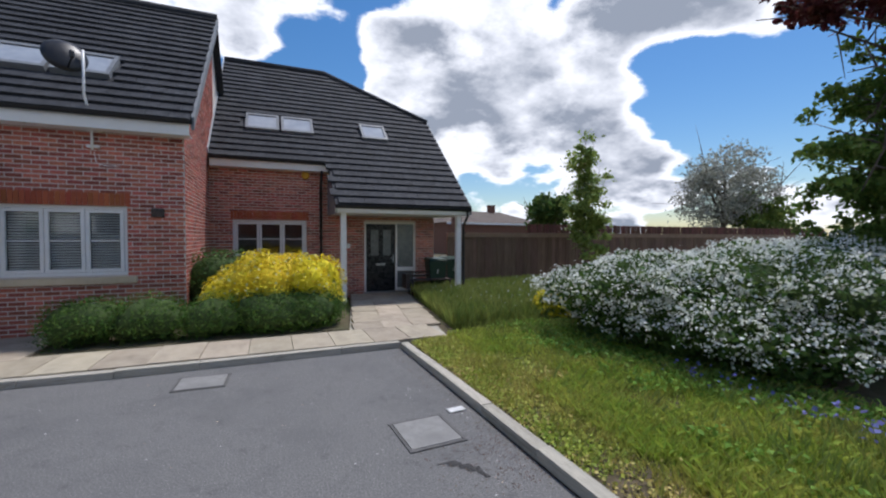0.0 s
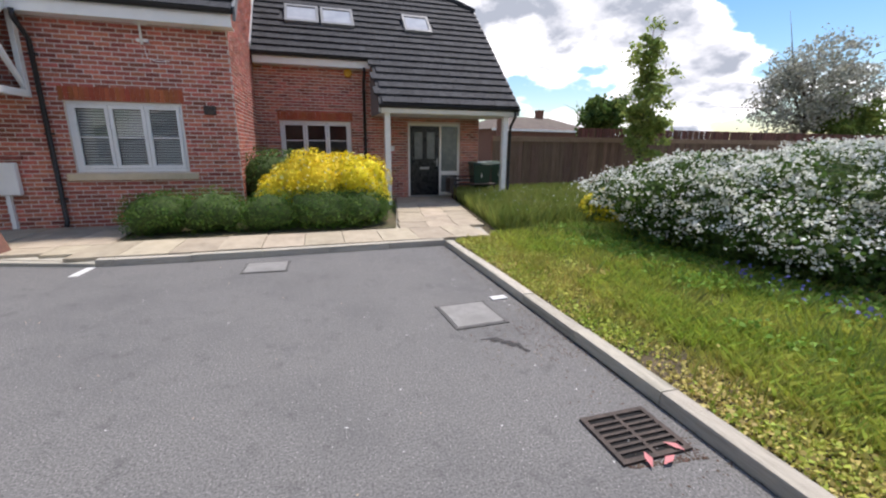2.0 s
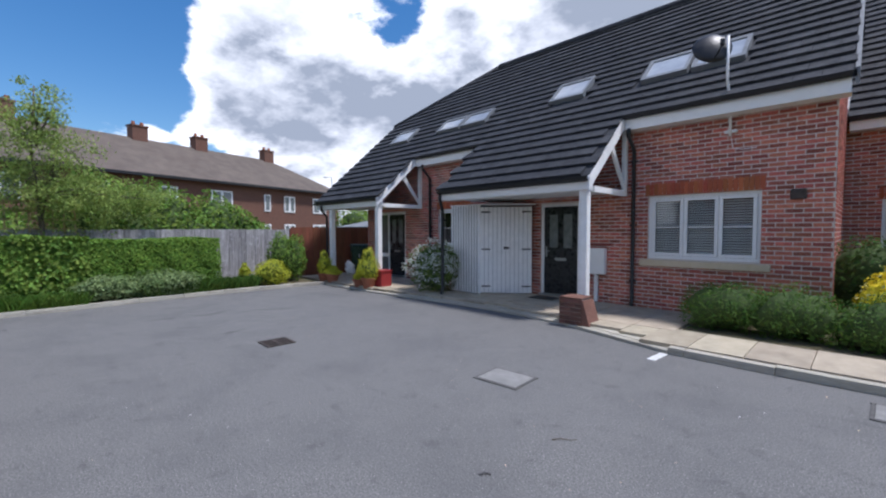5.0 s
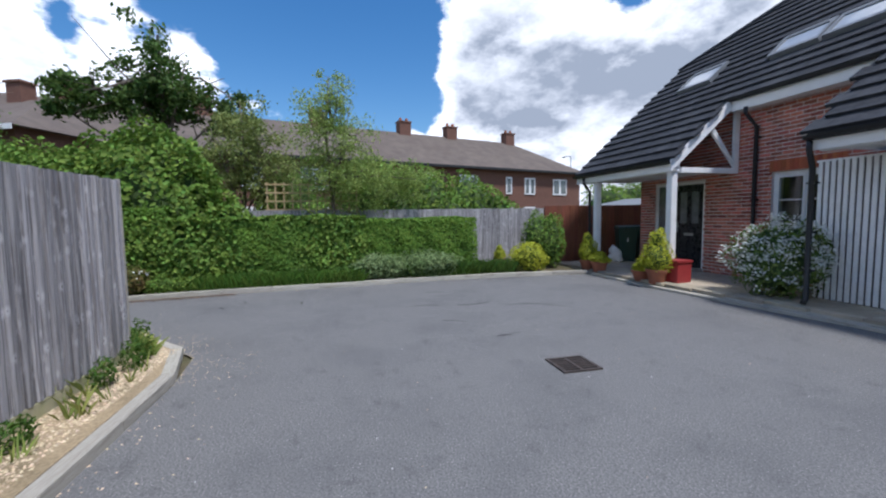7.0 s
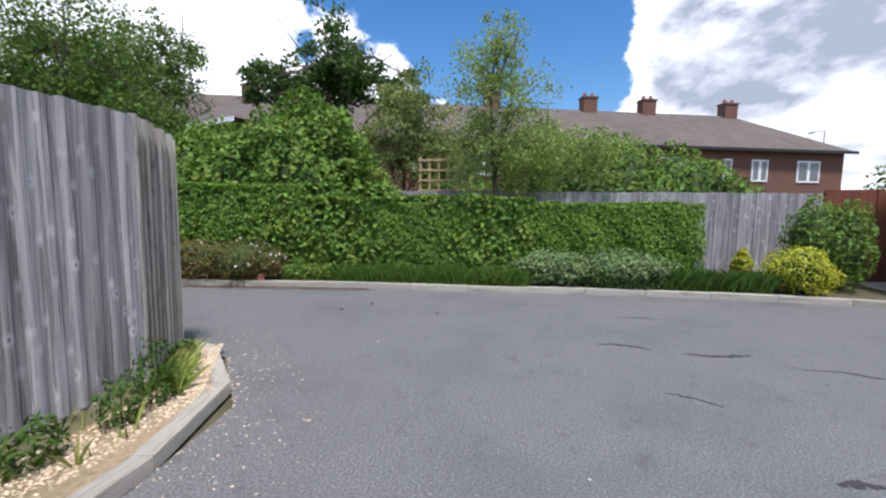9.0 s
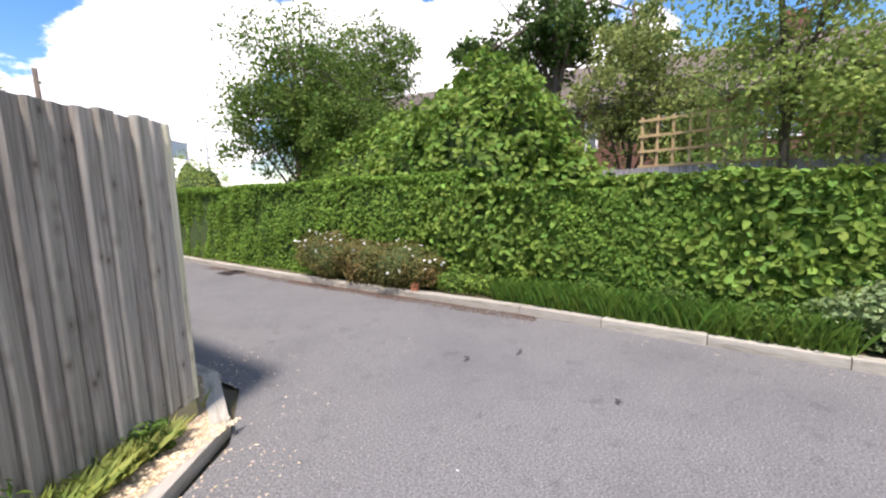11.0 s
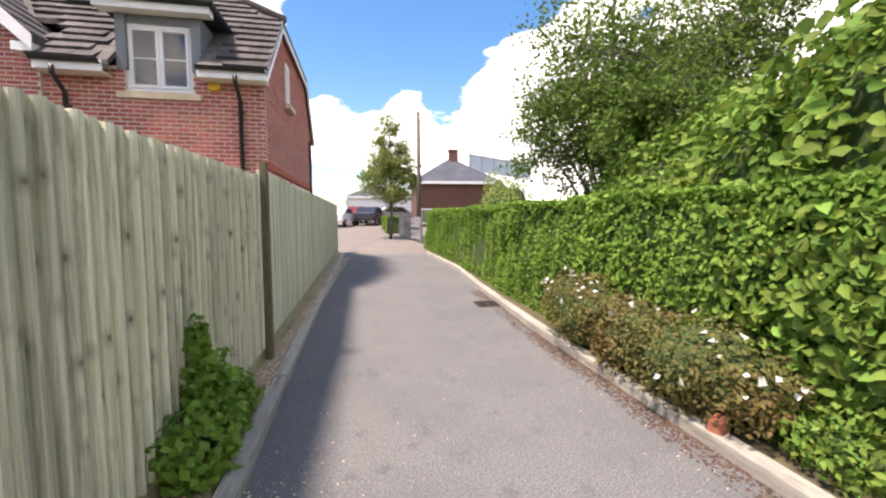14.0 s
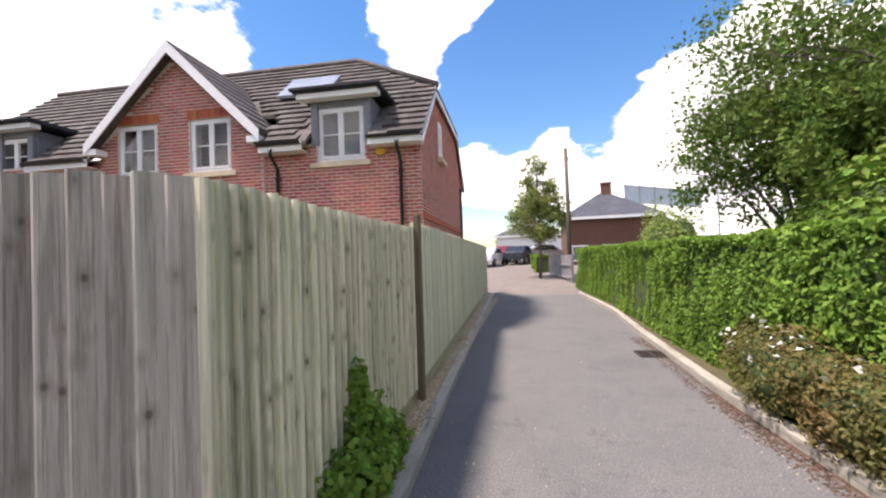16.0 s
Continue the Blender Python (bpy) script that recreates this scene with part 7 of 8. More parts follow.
cover((1.42, 3.22, 0.004), 0.46, 0.50, 3, "square grey concrete-filled manhole cover")
cover((-3.7, 3.8, 0.004), 0.48, 0.38, 4, "pale grey manhole cover in the tarmac")
cover((-0.62, 5.42, 0.004), 0.5, 0.42, -2, "grey manhole cover by the kerb")
whole("stop_tap_cover", Mesh().box(-0.09, -0.05, 0, 0.09, 0.05, 0.012), M_LINE, "small white stop tap cover", "utility cover", (1.86, 3.55, 0.002), 4, bevel=0.003)
whole("bay_line", Mesh().box(-0.05, -0.2, 0, 0.05, 0.2, 0.006), M_LINE, "short white painted bay mark", "road marking", (-2.79, 5.78, 0.001), -4)


def drain(at, w, d, rz, label):
    ob = thing("drain_grate", label, "drain grate", at, rz, "drain grates")
    # no hole below: a near-black plate on the tarmac paints the pit's shade
    part("pit", Mesh().box(-w / 2, -d / 2, 0.0, w / 2, d / 2, 0.003), plain("drain_dark", (0.006, 0.006, 0.006), 0.9), ob)
    part("rim", Mesh().box(-w / 2 - 0.03, -d / 2 - 0.03, 0, w / 2 + 0.03, -d / 2, 0.016).box(-w / 2 - 0.03, d / 2, 0, w / 2 + 0.03, d / 2 + 0.03, 0.016).box(-w / 2 - 0.03, -d / 2, 0, -w / 2, d / 2, 0.016).box(w / 2, -d / 2, 0, w / 2 + 0.03, d / 2, 0.016), M_IRON, ob)
    n = 7
    for i in range(1, n):
        y = -d / 2 + d * i / n
        part("bar", Mesh().box(-w / 2, y - 0.009, 0.003, w / 2, y + 0.009, 0.015), M_IRON, ob)
    part("cross_bar", Mesh().box(-0.012, -d / 2, 0.003, 0.012, d / 2, 0.0145), M_IRON, ob)
    return ob


drain((1.70, 1.36, 0.001), 0.38, 0.32, 0, "black iron drain grate beside the kerb")
drain((-6.93, 2.62, 0.001), 0.34, 0.32, 90, "black iron drain grate in the tarmac")
drain((-11.2, -7.75, 0.001), 0.34, 0.34, 8, "black iron drain grate beside the lane kerb")
for i, (x, y, a) in enumerate(((1.72, 1.13, 20), (1.62, 1.16, 70), (1.83, 1.2, 130))):
    lm = Mesh().add([(-0.05, 0, 0), (0, 0.02, 0.012), (0.06, 0, 0.004), (0, -0.02, 0.012), (0, 0, 0.004)], [(0, 4, 1), (1, 4, 2), (2, 4, 3), (3, 4, 0)])
    whole("fallen_leaf", lm, L_PINK, "pink fallen leaf on the tarmac", "leaf", (x, y, 0.018), a, group="fallen leaves by the drain")


# ---- far buildings ----
def far_terrace():
    ang = math.degrees(math.atan2(-14.7, 4.4))
    ob = thing("terrace", "long far brick terrace with brown tiled roof and chimneys", "terrace of houses", (-38.4, 18.7, 0), ang)
    # local x runs south along the terrace, local y towards the court
    L, D, E, R = 46.0, 8.0, 5.0, 7.7
    part("wall", Mesh().box(0, -D / 2, 0, L, D / 2, E), M_DBRICK, ob)
    rf = Mesh().add([(-0.4, -D / 2 - 0.4, E - 0.1), (L, -D / 2 - 0.4, E - 0.1), (L, D / 2 + 0.4, E - 0.1), (-0.4, D / 2 + 0.4, E - 0.1), (4.2, 0, R), (L, 0, R)],
                    [(3, 2, 5, 4), (1, 0, 4, 5), (0, 3, 4), (2, 1, 5), (0, 1, 2, 3)])
    part("roof", rf, M_TILEB, ob, "brown tiled hipped roof")
    part("gutter", Mesh().box(-0.4, D / 2 + 0.38, E - 0.22, L, D / 2 + 0.48, E - 0.06), M_BLACK, ob)
    for x in (4.4, 10.2, 14.2, 20.5, 27, 33):
        ch = part("chimney", Mesh().box(x - 0.45, -0.35, R - 0.6, x + 0.45, 0.35, R + 0.7).box(x - 0.5, -0.4, R + 0.7, x + 0.5, 0.4, R + 0.8), M_DBRICK, ob, "brick chimney stack")
        for k in (-0.25, 0.25):
            part("chimney_pot", Mesh().lathe([(0.12, R + 0.8), (0.1, R + 1.05), (0.09, R + 1.05)], x + k, 0, 10), M_TERRA, ch)
    for i, x in enumerate((1.6, 5.0, 7.3, 10.4, 14, 17.5, 21, 24.5, 28, 31.5, 35, 38.5, 42)):
        wd = 1.5 if i % 3 == 0 else 1.05 if i % 3 == 1 else 0.55
        for z0 in (3.1, 0.9):
            win = part("window", Mesh().box(x, D / 2, z0, x + wd, D / 2 + 0.06, z0 + 1.25), M_UPVC, ob, "white-framed window")
            n = 2 if wd > 0.8 else 1
            for k in range(n):
                part("pane", Mesh().box(x + 0.1 + k * wd / n, D / 2 + 0.06, z0 + 0.1, x + (k + 1) * wd / n - 0.1, D / 2 + 0.07, z0 + 1.15), M_FROST, win)
    return ob


far_terrace()


def hip_house(label, at, rz, L, D, E, R, mat_roof, chimney=0.5, group="", walls=None):
    ob = thing("far_house", label, "house", at, rz, group)
    part("wall", Mesh().box(-L / 2, -D / 2, 0, L / 2, D / 2, E), walls or M_DBRICK, ob)
    k = D * 0.42
    part("roof", Mesh().add([(-L / 2 - 0.4, -D / 2 - 0.4, E), (L / 2 + 0.4, -D / 2 - 0.4, E), (L / 2 + 0.4, D / 2 + 0.4, E), (-L / 2 - 0.4, D / 2 + 0.4, E), (-L / 2 + k, 0, R), (L / 2 - k, 0, R)],
                            [(3, 2, 5, 4), (1, 0, 4, 5), (0, 3, 4), (2, 1, 5), (0, 1, 2, 3)]), mat_roof, ob)
    x = -L / 2 + k + (L - 2 * k) * chimney
    part("chimney", Mesh().box(x - 0.38, -0.35, R - 0.5, x + 0.38, 0.35, R + 0.75).box(x - 0.44, -0.41, R + 0.75, x + 0.44, 0.41, R + 0.85), M_DBRICK, ob, "brick chimney stack")
    for y0 in (-D / 2 - 0.43, D / 2 + 0.4):
        part("fascia", Mesh().box(-L / 2 - 0.42, y0, E - 0.18, L / 2 + 0.42, y0 + 0.03, E + 0.02), M_UPVC, ob)
    for i in range(3):
        for z0 in (0.9, 3.3):
            if z0 + 1.2 > E:
                continue
            a = -L / 2 + L * (i + 0.3) / 3
            for sg in (-1, 1):
                y = sg * D / 2
                win = part("window", Mesh().box(a, min(y, y + sg * 0.06), z0, a + 1.2, max(y, y + sg * 0.06), z0 + 1.2), M_UPVC, ob)
                part("pane", Mesh().box(a + 0.1, min(y + sg * 0.06, y + sg * 0.07), z0 + 0.1, a + 1.1, max(y + sg * 0.06, y + sg * 0.07), z0 + 1.1), M_FROST, win)
    return ob


hip_house("far brick house with hipped roof behind the trees", (-27.5, -14.0, 0), 70, 9, 8, 5.0, 7.2, M_TILEB, 0.5)
M_SLATE = surf("grey_slate", (0.085, 0.09, 0.105), (0.065, 0.07, 0.082), 2.0, 0.85, 0.4, 20.0, (0.12, 0.125, 0.14), 0.6, 0.5, spec=0.15)
hip_house("far house with a grey slate hipped roof", (-12.5, -37.5, 0), 5, 6.6, 7, 4.2, 6.4, M_SLATE, 0.25)
hip_house("far house at the end of the road", (-4.5, -56.0, 0), 5, 8, 8, 3.9, 5.6, M_SLATE, 0.2, walls=M_PAINT)
hip_house("far brick house beyond the garden fence", (24, 46, 0), 10, 14, 8, 3.4, 5.0, M_TILEB, 0.8)
whole("chimney_stack", Mesh().box(-0.25, -0.25, 0, 0.25, 0.25, 3.4), M_DBRICK, "lone far brick chimney stack", "chimney", (11.6, 25.0, 0), 10)

# ---- end of the lane ----
pl_ = thing("telegraph_pole", "weathered wooden telegraph pole", "telegraph pole", (-9.9, -22.6, 0))
part("mast", Mesh().tube([(0, 0, -0.1), (0.03, 0, 6.8)], 0.13, 10, 0.09), M_BARK, pl_, smooth=True)
part("cross_piece", Mesh().box(-0.13, -0.12, 6.25, 0.13, -0.06, 6.34), M_BARK, pl_)


def lamp_post(at, h, rz):
    ob = thing("street_lamp", "grey steel street lamp with a single arm", "street lamp", at, rz, "street lamps")
    part("column", Mesh().tube([(0, 0, 0), (0, 0, h)], 0.08, 8, 0.05), M_STEEL, ob)
    part("arm", Mesh().tube([(0, 0, h), (0.5, 0, h + 0.12), (1.3, 0, h + 0.15)], 0.035, 6), M_STEEL, ob)
    part("lantern", Mesh().box(1.2, -0.1, h + 0.08, 1.75, 0.1, h + 0.2), M_STEEL, ob, bevel=0.02)
    return ob


lamp_post((-43, 24, 0), 7.6, 180)
lamp_post((-20.5, -37, 0), 7.0, 180)


def car(at, rz, paint, label):
    ob = thing("car", label, "car", at, rz, "parked cars at the end of the lane")
    b = Mesh()
    prof = [(-2.1, 0.35), (-2.15, 0.75), (-1.9, 0.92), (-1.0, 1.0), (-0.35, 1.48), (0.9, 1.52), (1.75, 1.05), (2.1, 0.95), (2.15, 0.4)]
    b.prism(prof, -0.85, 0.85, "y")
    part("body", b, paint, ob, bevel=0.06)
    part("windscreen", Mesh().hexa([(-1.0, -0.72, 1.03), (-1.0, 0.72, 1.03), (-0.36, 0.66, 1.47), (-0.36, -0.66, 1.47), (-1.03, -0.72, 1.05), (-1.03, 0.72, 1.05), (-0.39, 0.66, 1.49), (-0.39, -0.66, 1.49)]), M_CARG, ob)
    for sy in (-0.86, 0.852):
        part("side_window", Mesh().prism([(-0.8, 1.02), (-0.32, 1.42), (0.85, 1.45), (1.4, 1.06)], sy, sy + 0.008, "y"), M_CARG, ob)
    for x in (-1.35, 1.35):
        for sy in (-0.88, 0.70):
            t = Mesh().lathe([(0.02, 0), (0.3, 0), (0.32, 0.03), (0.32, 0.15), (0.3, 0.18), (0.02, 0.18)], seg=18)
            t.v = [(x + p[0], sy + p[2], 0.32 + p[1]) for p in t.v]
            wh = part("wheel", t, M_TYRE, ob, "black tyre")
            rim = Mesh().lathe([(0.01, 0), (0.19, 0), (0.19, 0.01), (0.01, 0.02)], seg=14)
            rim.v = [(x + p[0], (sy - 0.012 if sy < 0 else sy + 0.172) + p[2], 0.32 + p[1]) for p in rim.v]
            part("rim", rim, M_STEEL, wh)
    for sy in (-0.65, 0.4):
        part("headlight", Mesh().box(-2.17, sy, 0.72, -2.1, sy + 0.26, 0.86), M_UPVC, ob, bevel=0.02)
    part("grille", Mesh().box(-2.165, -0.35, 0.55, -2.11, 0.35, 0.72), M_BLACK, ob)
    part("number_plate", Mesh().box(-2.175, -0.26, 0.45, -2.15, 0.26, 0.55), M_LINE, ob)
    return ob


M_CARD = plain("dark_car_paint", (0.03, 0.032, 0.04), 0.25)
M_CARR = plain("maroon_car_paint", (0.16, 0.02, 0.02), 0.3)
car((-3.3, -35.0, 0.69), 84, M_CARW, "white car parked facing the lane")
car((-5.5, -37.2, 0.78), 82, M_CARD, "dark car parked facing the lane")
car((-3.9, -40.5, 0.90), 80, M_CARR, "maroon car parked behind the others")
car((-7.6, -39.5, 0.87), 20, M_CARS, "silver car parked across the road end")
hedge_row("small clipped hedge at the end of the lane", [(-8.25, -27.2), (-7.9, -28.8)], 0.8, 1.0, L_HEDGE, 0.09, 5000, 120, base=0.38)
hedge_row("small clipped hedge at the end of the lane", [(-7.7, -30.2), (-7.3, -32.0)], 0.8, 1.0, L_IVY, 0.09, 4000, 121, base=0.5)
board_fence("grey picket fence beside the lane end", [(-10.05, -21.0), (-8.75, -25.8)], 0.12, 1.45, [M_BOARD], step=0.12, wide=0.09, seed=12)


def sheeted_scaffold():
    """A roof under repair: tubes and pale blue debris sheets."""
    ob = thing("scaffold", "scaffold with pale blue sheeting round a far roof", "scaffold", (-18.6, -47.0, 0), 12)
    sheet_m = surf("debris_sheet", (0.62, 0.70, 0.75), (0.52, 0.61, 0.67), 3.0, 0.7, 0.3, 8.0, translucent=0.4)
    for i in range(6):
        part("pole", Mesh().tube([(-3.6 + i * 1.45, 0, 0), (-3.6 + i * 1.45, 0, 7.6 + i * 0.24)], 0.05, 6), M_STEEL, ob)
    for zz in (5.6, 7.2):
        part("ledger", Mesh().tube([(-3.8, 0.08, zz), (3.9, 0.08, zz + 0.9)], 0.045, 6), M_STEEL, ob)
    for i in range(5):
        x = -3.6 + i * 1.45
        part("sheeting", Mesh().hexa([(x, -0.06, 5.7 + i * 0.16), (x + 1.42, -0.06, 5.86 + i * 0.16), (x + 1.42, -0.03, 5.86 + i * 0.16), (x, -0.03, 5.7 + i * 0.16), (x, -0.06, 7.3 + i * 0.2), (x + 1.42, -0.06, 7.5 + i * 0.2), (x + 1.42, -0.03, 7.5 + i * 0.2), (x, -0.03, 7.3 + i * 0.2)]), sheet_m, ob)
    return ob


sheeted_scaffold()

# ---- kerbs, paving, singles ----
def kerb_run(label, line, inner, h=0.09, w=0.125, step=0.915, mat=None):
    """Kerb stones along a polyline, on the side `inner` (+1 left, -1 right)."""
    ob = thing("kerb", label, "kerb", (*line[0], 0), kind="structure")
    r = np.random.RandomState(len(line))
    ox, oy = line[0]
    base = Mesh().add([(0, 0, -0.05), (1, 0, -0.05), (1, 1, -0.05), (0, 1, -0.05), (0, 0.02, 1), (1, 0.02, 1), (1, 1, 1), (0, 1, 1), (0, 0.0, 0.8), (1, 0.0, 0.8)],
                      [(0, 3, 2, 1), (4, 5, 6, 7), (0, 1, 9, 8), (8, 9, 5, 4), (1, 2, 6, 5, 9), (2, 3, 7, 6), (3, 0, 8, 4, 7)]).data("kerbstone")
    base.materials.append(mat or M_KERB)
    pts = along(line, step)
    pts.append((line[-1][0], line[-1][1], 0))
    for (x0, y0, _a), (x1, y1, _b) in zip(pts, pts[1:]):
        ln = math.hypot(x1 - x0, y1 - y0)
        if ln < 0.1:
            continue
        w0 = math.atan2(y1 - y0, x1 - x0)
        m = pose(x0 - ox, y0 - oy, r.uniform(-0.004, 0.004), 0, r.uniform(-0.2, 0.2), math.degrees(w0)) @ Matrix.Diagonal((ln - 0.008, inner * w, h, 1))
        part("kerbstone", base, None, ob, m=m)
    return ob


kerb_run("pale concrete kerb beside the lawn", EAST_EDGE, -1)
kerb_run("pale concrete kerb in front of the house path", NORTH_EDGE[:4], -1)
kerb_run("flush concrete edging in front of the porches", NORTH_EDGE[3:], -1, 0.045)
kerb_run("weathered concrete kerb below the hedge", WEST_EDGE, -1, mat=M_KERBW)
kerb_run("weathered concrete kerb below the fence", LANE_EDGE, -1, 0.08, 0.11, mat=M_KERBW)


def edge_y(x):
    for (x0, y0), (x1, y1) in zip(NORTH_EDGE, NORTH_EDGE[1:]):
        if x1 <= x <= x0:
            return y0 + (y1 - y0) * (x0 - x) / (x0 - x1)
    return 6.35


SLABS = []
pav = thing("pavement", "pale riven stone paving slabs along the house fronts", "paving", (0, 6, 0), kind="structure")
part("paving_bed", Mesh().prism([(2.9, 6.14), (1.45, 6.14), (-2.8, 6.12), (-4.4, 6.64), (-6.9, 6.86), (-8.6, 6.64), (-12.6, 6.5), (-14.4, 6.5), (-14.4, 8.6), (-2.9, 8.6), (-2.9, 7.15), (1.45, 7.3), (2.3, 11.85), (4.05, 11.85)], -0.02, 0.055), M_KERB, pav).location = (0, -6, 0)
slab_me = Mesh().box(0, 0, 0, 1, 1, 0.045).data("slab")
slab_me.materials.append(M_SLAB)


def lay(x, y, w, d, z, rz=0.0, shear=0.0):
    SLABS.append((x, y, w, d, z, rz, shear))


x = 2.85
while x > -3.0:
    lay(x - 0.6, 6.15, 0.59, 0.98, 0.055)
    x -= 0.6
for j in range(8):
    for i in range(3):
        y0 = 7.14 + j * 0.59
        sx = 1.5 + (y0 - 7.1) * 0.17
        lay(sx + i * 0.55 + (0.0 if j % 2 else -0.0), y0, 0.54, 0.58, 0.057, 0.0, 0.17)
for i in range(19):
    for j in range(4):
        x0, y0 = -3.55 - i * 0.6, 6.4 + j * 0.56 + (0.0 if i % 2 else 0.03)
        e = max(edge_y(x0), edge_y(min(x0 + 0.59, 2))) + 0.14
        y1 = y0 + 0.55
        if y1 < e + 0.12 or (-8.4 < x0 < -7.3 and y0 > 7.6):
            continue
        lay(x0, max(y0, e), 0.59, y1 - max(y0, e), 0.056)
rs = np.random.RandomState(4)
for x, y, w, d, z, rz, sh in SLABS:
    m = Matrix.Translation((x, y - 6, z + rs.uniform(-0.003, 0.004))) @ Matrix(((w, sh * d, 0, 0), (0, d, 0, 0), (0, 0, 1, 0), (0, 0, 0, 1)))
    part("slab", slab_me, None, pav, m=m)
whole("door_step", Mesh().box(0, 0, 0, 2.9, 1.25, 0.06), M_SLAB, "low paved step at the front door", "step", (-7.35, 7.3, 0.06), bevel=0.006)


def crack(at, length, bend, rz, wide=0.02):
    """A worn seam in the tarmac: a thin dark ribbon of uneven width."""
    r = np.random.RandomState(int(abs(at[0] * 100)) + 1)
    n = 14
    m = Mesh()
    rows = []
    for i in range(n + 1):
        t = i / n
        x, y = length * (t - 0.5), bend * math.sin(math.pi * t) + r.normal() * 0.012
        w = wide * (0.35 + 0.65 * math.sin(math.pi * t)) * r.uniform(0.5, 1.3)
        rows.append(((x, y - w, 0.0), (x, y + w, 0.0), (x, y, 0.003)))
    for a, b in zip(rows, rows[1:]):
        m.add([a[0], a[2], a[1], b[0], b[2], b[1]], [(0, 3, 4, 1), (1, 4, 5, 2)])
    whole("tarmac_seam", m, M_SEAM, "dark worn seam in the tarmac", "tarmac seam", (at[0], at[1], 0.002), rz, group="seams in the tarmac")


M_SEAM = surf("worn_tar", (0.035, 0.034, 0.034), (0.06, 0.058, 0.056), 30.0, 0.9, 0.5, 120.0)
for sx, sy, ln, bend, rz, wd in ((-10.0, 1.75, 0.5, 0.05, 80, 0.03), (-9.95, 2.55, 0.6, -0.05, 95, 0.035), (-9.5, 3.5, 0.9, 0.14, 65, 0.018), (-8.05, 2.37, 0.22, 0.02, 90, 0.03), (-11.15, 2.2, 0.4, 0.04, 85, 0.03), (-8.9, 1.95, 0.35, 0.03, 60, 0.012),
                                (1.47, 2.55, 0.42, 0.05, -45, 0.05), (-10.79, -1.49, 0.12, 0.01, 30, 0.018), (-11.19, -1.22, 0.14, 0.01, 20, 0.018), (-10.87, -0.25, 0.08, 0.0, 10, 0.016), (-2.71, 2.25, 0.09, 0.0, 40, 0.02)):
    crack((sx, sy), ln, bend, rz, wd)

# loose stones and crumbs along the kerbs and over the tarmac
r_s = np.random.RandomState(18)
sv_, sf_ = [], []
for i in range(480):
    if i < 120:
        px, py = r_s.uniform(-11, 1.8), r_s.uniform(-0.8, 5.6)
    elif i < 260:
        q = LANE_EDGE[r_s.randint(2, 7)]
        px, py = q[0] - abs(r_s.normal()) * 0.3, q[1] + r_s.uniform(-0.8, 0.8)
        if py > -1.0:
            continue
    elif i < 420:
        py = r_s.uniform(-12, 1)
        px = -11.62 - (py + 5.5) * 0.14 * (-1 if py < -5.5 else 1) + 0.12 + abs(r_s.normal()) * 0.12
    else:
        px, py = r_s.uniform(-10.9, -9.3), r_s.uniform(-9, -2)
    s = r_s.uniform(0.003, 0.008)
    n = len(sv_)
    sv_ += [(px - s, py, 0.001), (px, py - s, 0.001), (px + s * 1.2, py, 0.001), (px, py + s * 0.8, 0.001), (px, py, 0.001 + s * 0.8)]
    sf_ += [(n, n + 1, n + 4), (n + 1, n + 2, n + 4), (n + 2, n + 3, n + 4), (n + 3, n, n + 4)]
tagged(part("loose_stones", bulk("loose_stones", sv_, sf_, M_PEBBLE), None), "loose pale stones and crumbs on the tarmac", "stones", kind="stuff")

whole("brick_stub", Mesh().hexa([(-0.05, -0.05, 0), (0.05, -0.05, 0), (0.05, 0.05, 0), (-0.05, 0.05, 0), (-0.045, -0.04, 0.14), (0.04, -0.045, 0.11), (0.035, 0.04, 0.12), (-0.04, 0.045, 0.15)]), M_TERRA, "small broken red brick standing under the rock rose", "brick", (-12.02, -3.42, 0.06), 25, bevel=0.008)

# leaf litter along the lane kerb, and crumbs washed off the verge
def flakes(name, label, category, rows, n, lo, hi, mat, seed):
    r = np.random.RandomState(seed)
    vs, fs = [], []
    for i in range(n):
        q = r.randint(len(rows))
        (xa, ya), (xb, yb), reach = rows[q]
        t, o = r.uniform(), reach * r.uniform() ** 2
        ln = math.hypot(xb - xa, yb - ya)
        px, py = xa + (xb - xa) * t - (yb - ya) / ln * o, ya + (yb - ya) * t + (xb - xa) / ln * o
        sz, a, m = r.uniform(lo, hi), r.uniform(0, 6.28), len(vs)
        ca, sa = math.cos(a) * sz, math.sin(a) * sz
        vs += [(px - ca, py - sa, 0.002), (px + sa * 0.5, py - ca * 0.5, 0.002), (px + ca, py + sa, 0.002), (px - sa * 0.5, py + ca * 0.5, 0.002), (px, py, 0.002 + sz * 0.45)]
        fs += [(m, m + 1, m + 4), (m + 1, m + 2, m + 4), (m + 2, m + 3, m + 4), (m + 3, m, m + 4)]
    return tagged(part(name, bulk(name, vs, fs, mat), None), label, category, kind="stuff")


flakes("leaf_litter", "reddish brown leaf litter in the gutter of the lane", "leaf litter", [((-12.2, -1.6), (-11.95, -3.4), 0.2), ((-11.95, -3.4), (-11.55, -6.0), 0.22), ((-11.95, -3.4), (-11.55, -6.0), 0.16), ((-11.55, -6.0), (-11.25, -9.0), 0.2)], 3600, 0.008, 0.022, M_LITTER, 31)
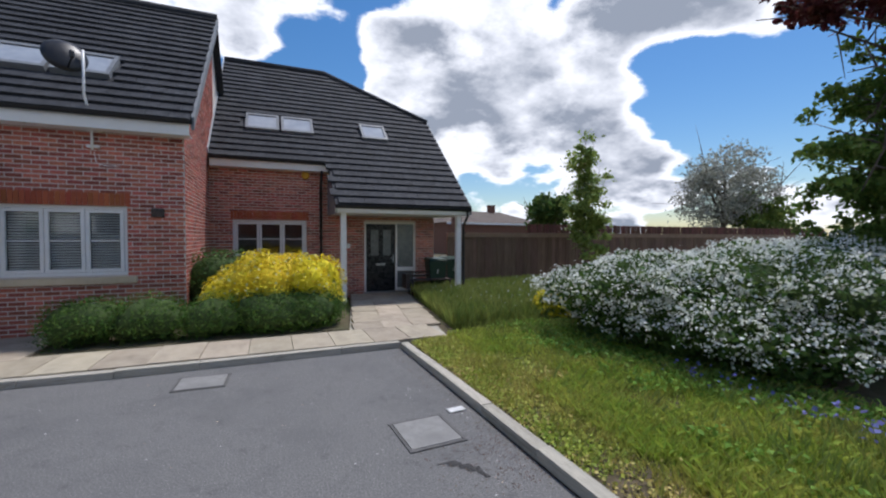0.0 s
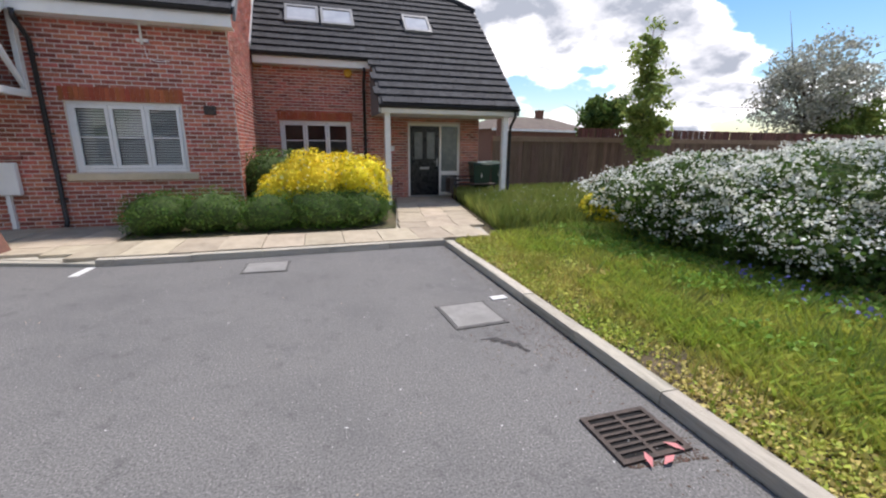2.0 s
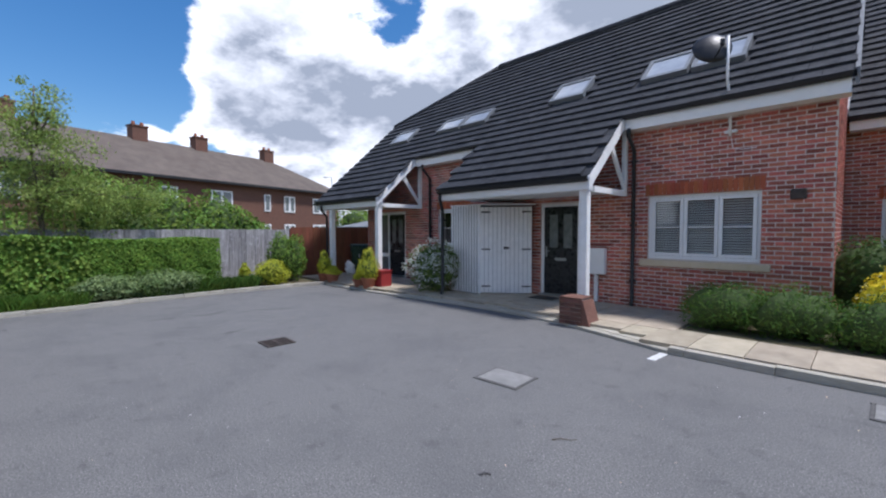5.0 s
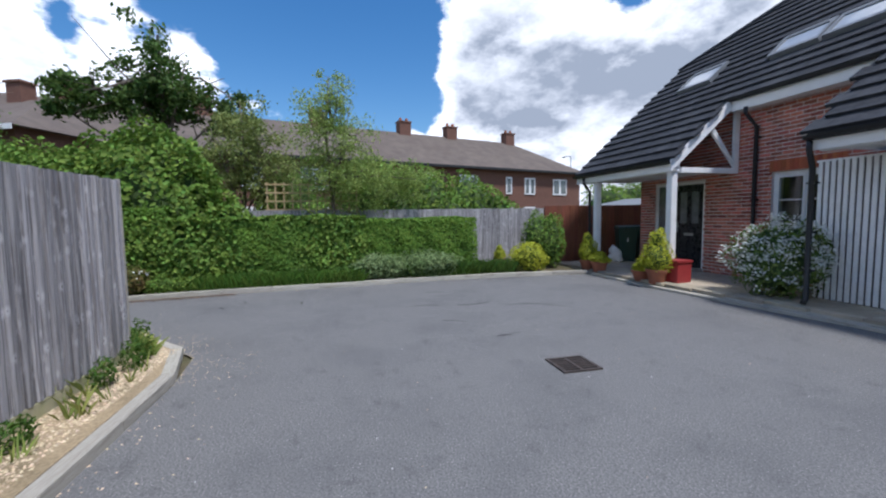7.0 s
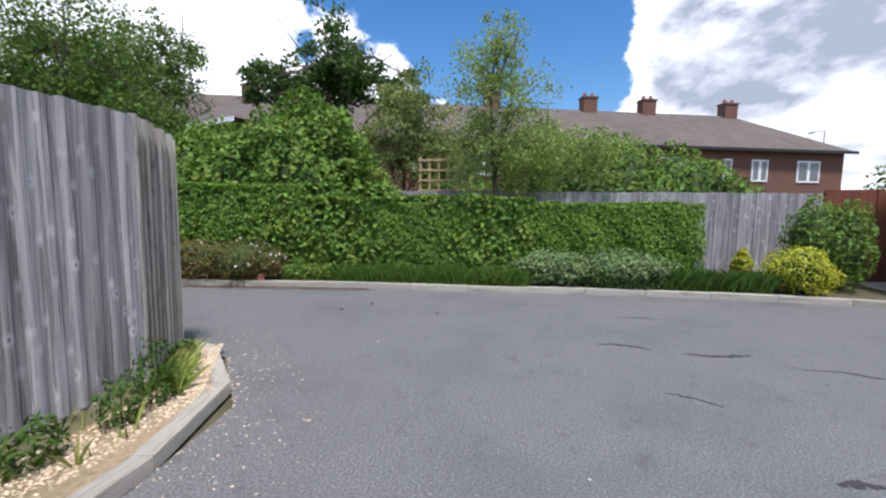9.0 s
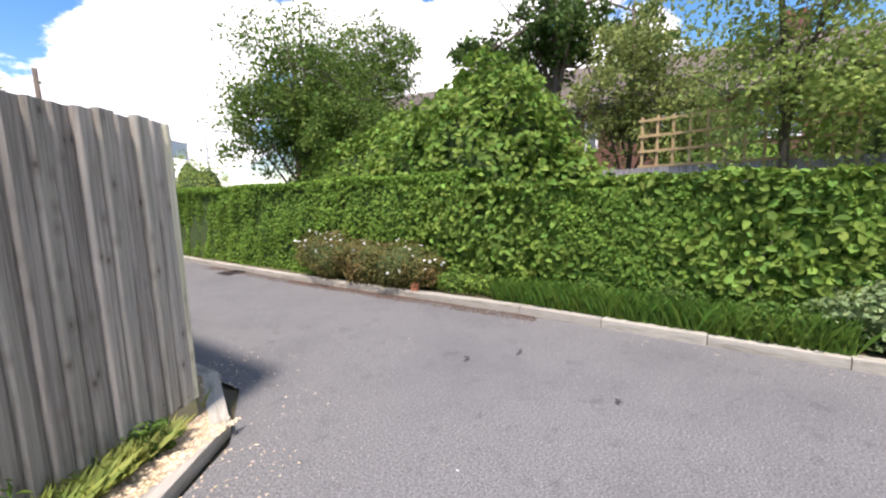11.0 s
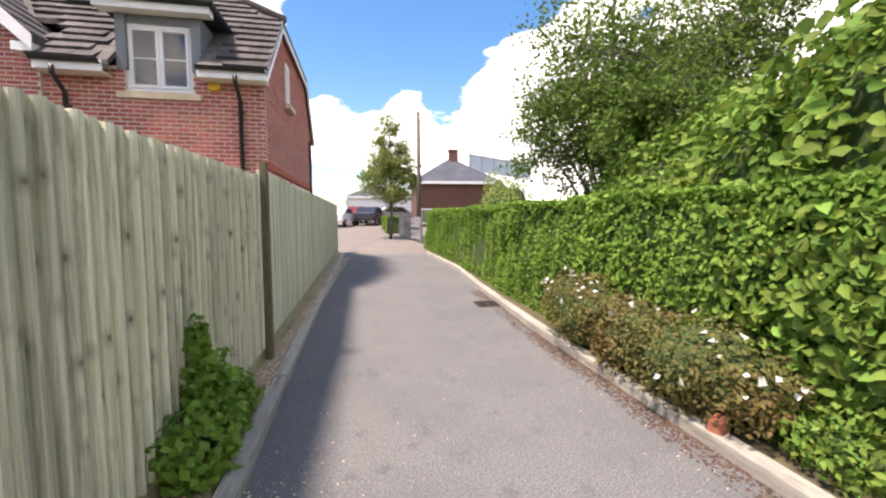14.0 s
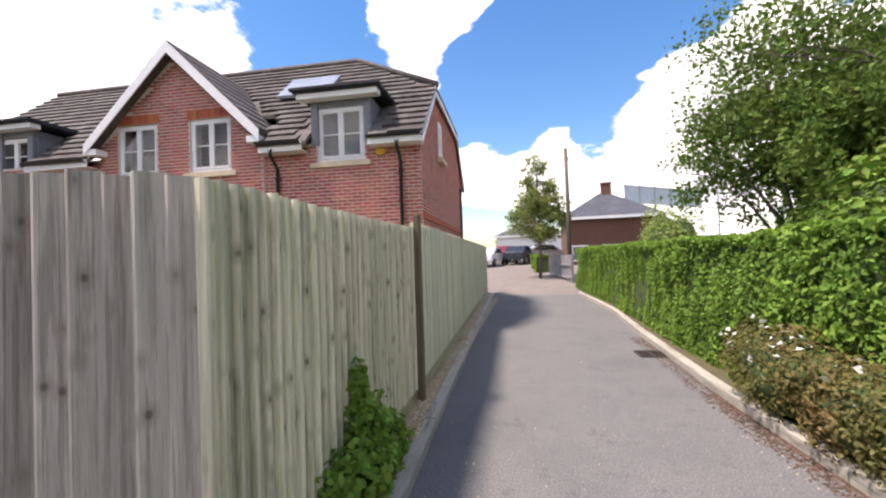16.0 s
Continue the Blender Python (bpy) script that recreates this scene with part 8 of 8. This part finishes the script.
flakes("crumbs", "pale crumbs of stone along the kerb", "stones", [((-8.98, -1.76), (-8.2, -1.1), 0.5), ((-8.2, -1.1), (-7.4, -1.02), 0.7), ((-7.4, -1.02), (-4.0, -1.06), 0.6), ((-9.17, -3.2), (-9.3, -2.45), 0.35)], 420, 0.005, 0.014, M_PEBBLE, 32)

flakes("dirt", "dark dirt and dry crumbs along the lawn kerb", "dirt", [((2.05, 0.2), (2.05, 3.4), 0.55), ((2.05, 2.2), (2.05, 3.0), 0.8), ((2.05, 3.0), (2.02, 6.0), 0.25), ((1.5, 1.15), (1.95, 1.1), 0.2)], 1500, 0.004, 0.012, M_LITTER, 33)
flakes("dirt", "dark dirt washed over the tarmac before the porches", "dirt", [((-5.6, 6.66), (-8.6, 6.48), 0.9), ((-8.6, 6.48), (-12.3, 6.3), 0.9), ((-12.5, 4.8), (-12.5, 2.6), 0.3)], 900, 0.005, 0.014, M_LITTER, 34)
flakes("pale_crumbs", "small pale petals and grit scattered on the tarmac", "grit", [((1.9, -0.9), (1.9, 5.6), 4.0), ((1.9, 1.0), (1.9, 5.6), 2.0), ((-4.0, -0.8), (-4.0, 5.6), 6.0)], 110, 0.005, 0.012, M_LINE, 35)
tw = Mesh().tube([(-0.09, 0, 0.006), (-0.02, 0.015, 0.012), (0.05, 0.0, 0.008), (0.1, 0.02, 0.006)], 0.005, 5, 0.002)
for tx, ty, ta in ((-1.96, 2.26, -35), (-2.56, 3.02, 40)):
    whole("twig", tw, M_BARK, "short dry twig on the tarmac", "twig", (tx, ty, 0.0), ta, group="twigs on the tarmac")

# pebbles on the verge below the fence
r_p = np.random.RandomState(8)
pv, pf = [], []
for i in range(10500):
    t = r_p.uniform()
    if i < 5200:
        px, py = -8.3 + 6.5 * t ** 1.4, -1.25 - r_p.uniform(0, 0.38)
    elif i < 6800:
        px, py = -8.1 - 0.84 * t, -1.62 - 0.5 * t
        o = r_p.uniform(0.02, 0.3)
        px, py = px - o * 0.5, py + o * 0.86
    else:
        py = -2.5 - 12.5 * t ** 1.3
        px = -9.12 + (-2.5 - py) * 0.12 + r_p.uniform(0, 0.2)
    s, a = r_p.uniform(0.006, 0.017), r_p.uniform(0, 3.14)
    ca, sa, n = math.cos(a) * s, math.sin(a) * s, len(pv)
    pv += [(px - ca, py - sa, 0.079), (px + sa * 0.5, py - ca * 0.5, 0.079), (px + ca, py + sa, 0.079), (px - sa * 0.5, py + ca * 0.5, 0.079), (px, py, 0.079 + s * 0.6)]
    pf += [(n, n + 1, n + 4), (n + 1, n + 2, n + 4), (n + 2, n + 3, n + 4), (n + 3, n, n + 4)]
tagged(part("pebbles", bulk("pebbles", pv, pf, M_PEBBLE), None), "pale gravel and wood chips on the verge", "gravel", kind="stuff")

for nm, me, parent, items in LATER:
    for it in items:
        if nm == "brick":
            x0, z0, x1, z1 = it
            m = Matrix.Translation(((x0 + x1) / 2, 0, (z0 + z1) / 2)) @ Matrix.Diagonal((x1 - x0, BP, z1 - z0, 1))
        else:
            m = Matrix.Translation((it[0], it[1], it[2]))
        part(nm, me, None, parent, m=m)
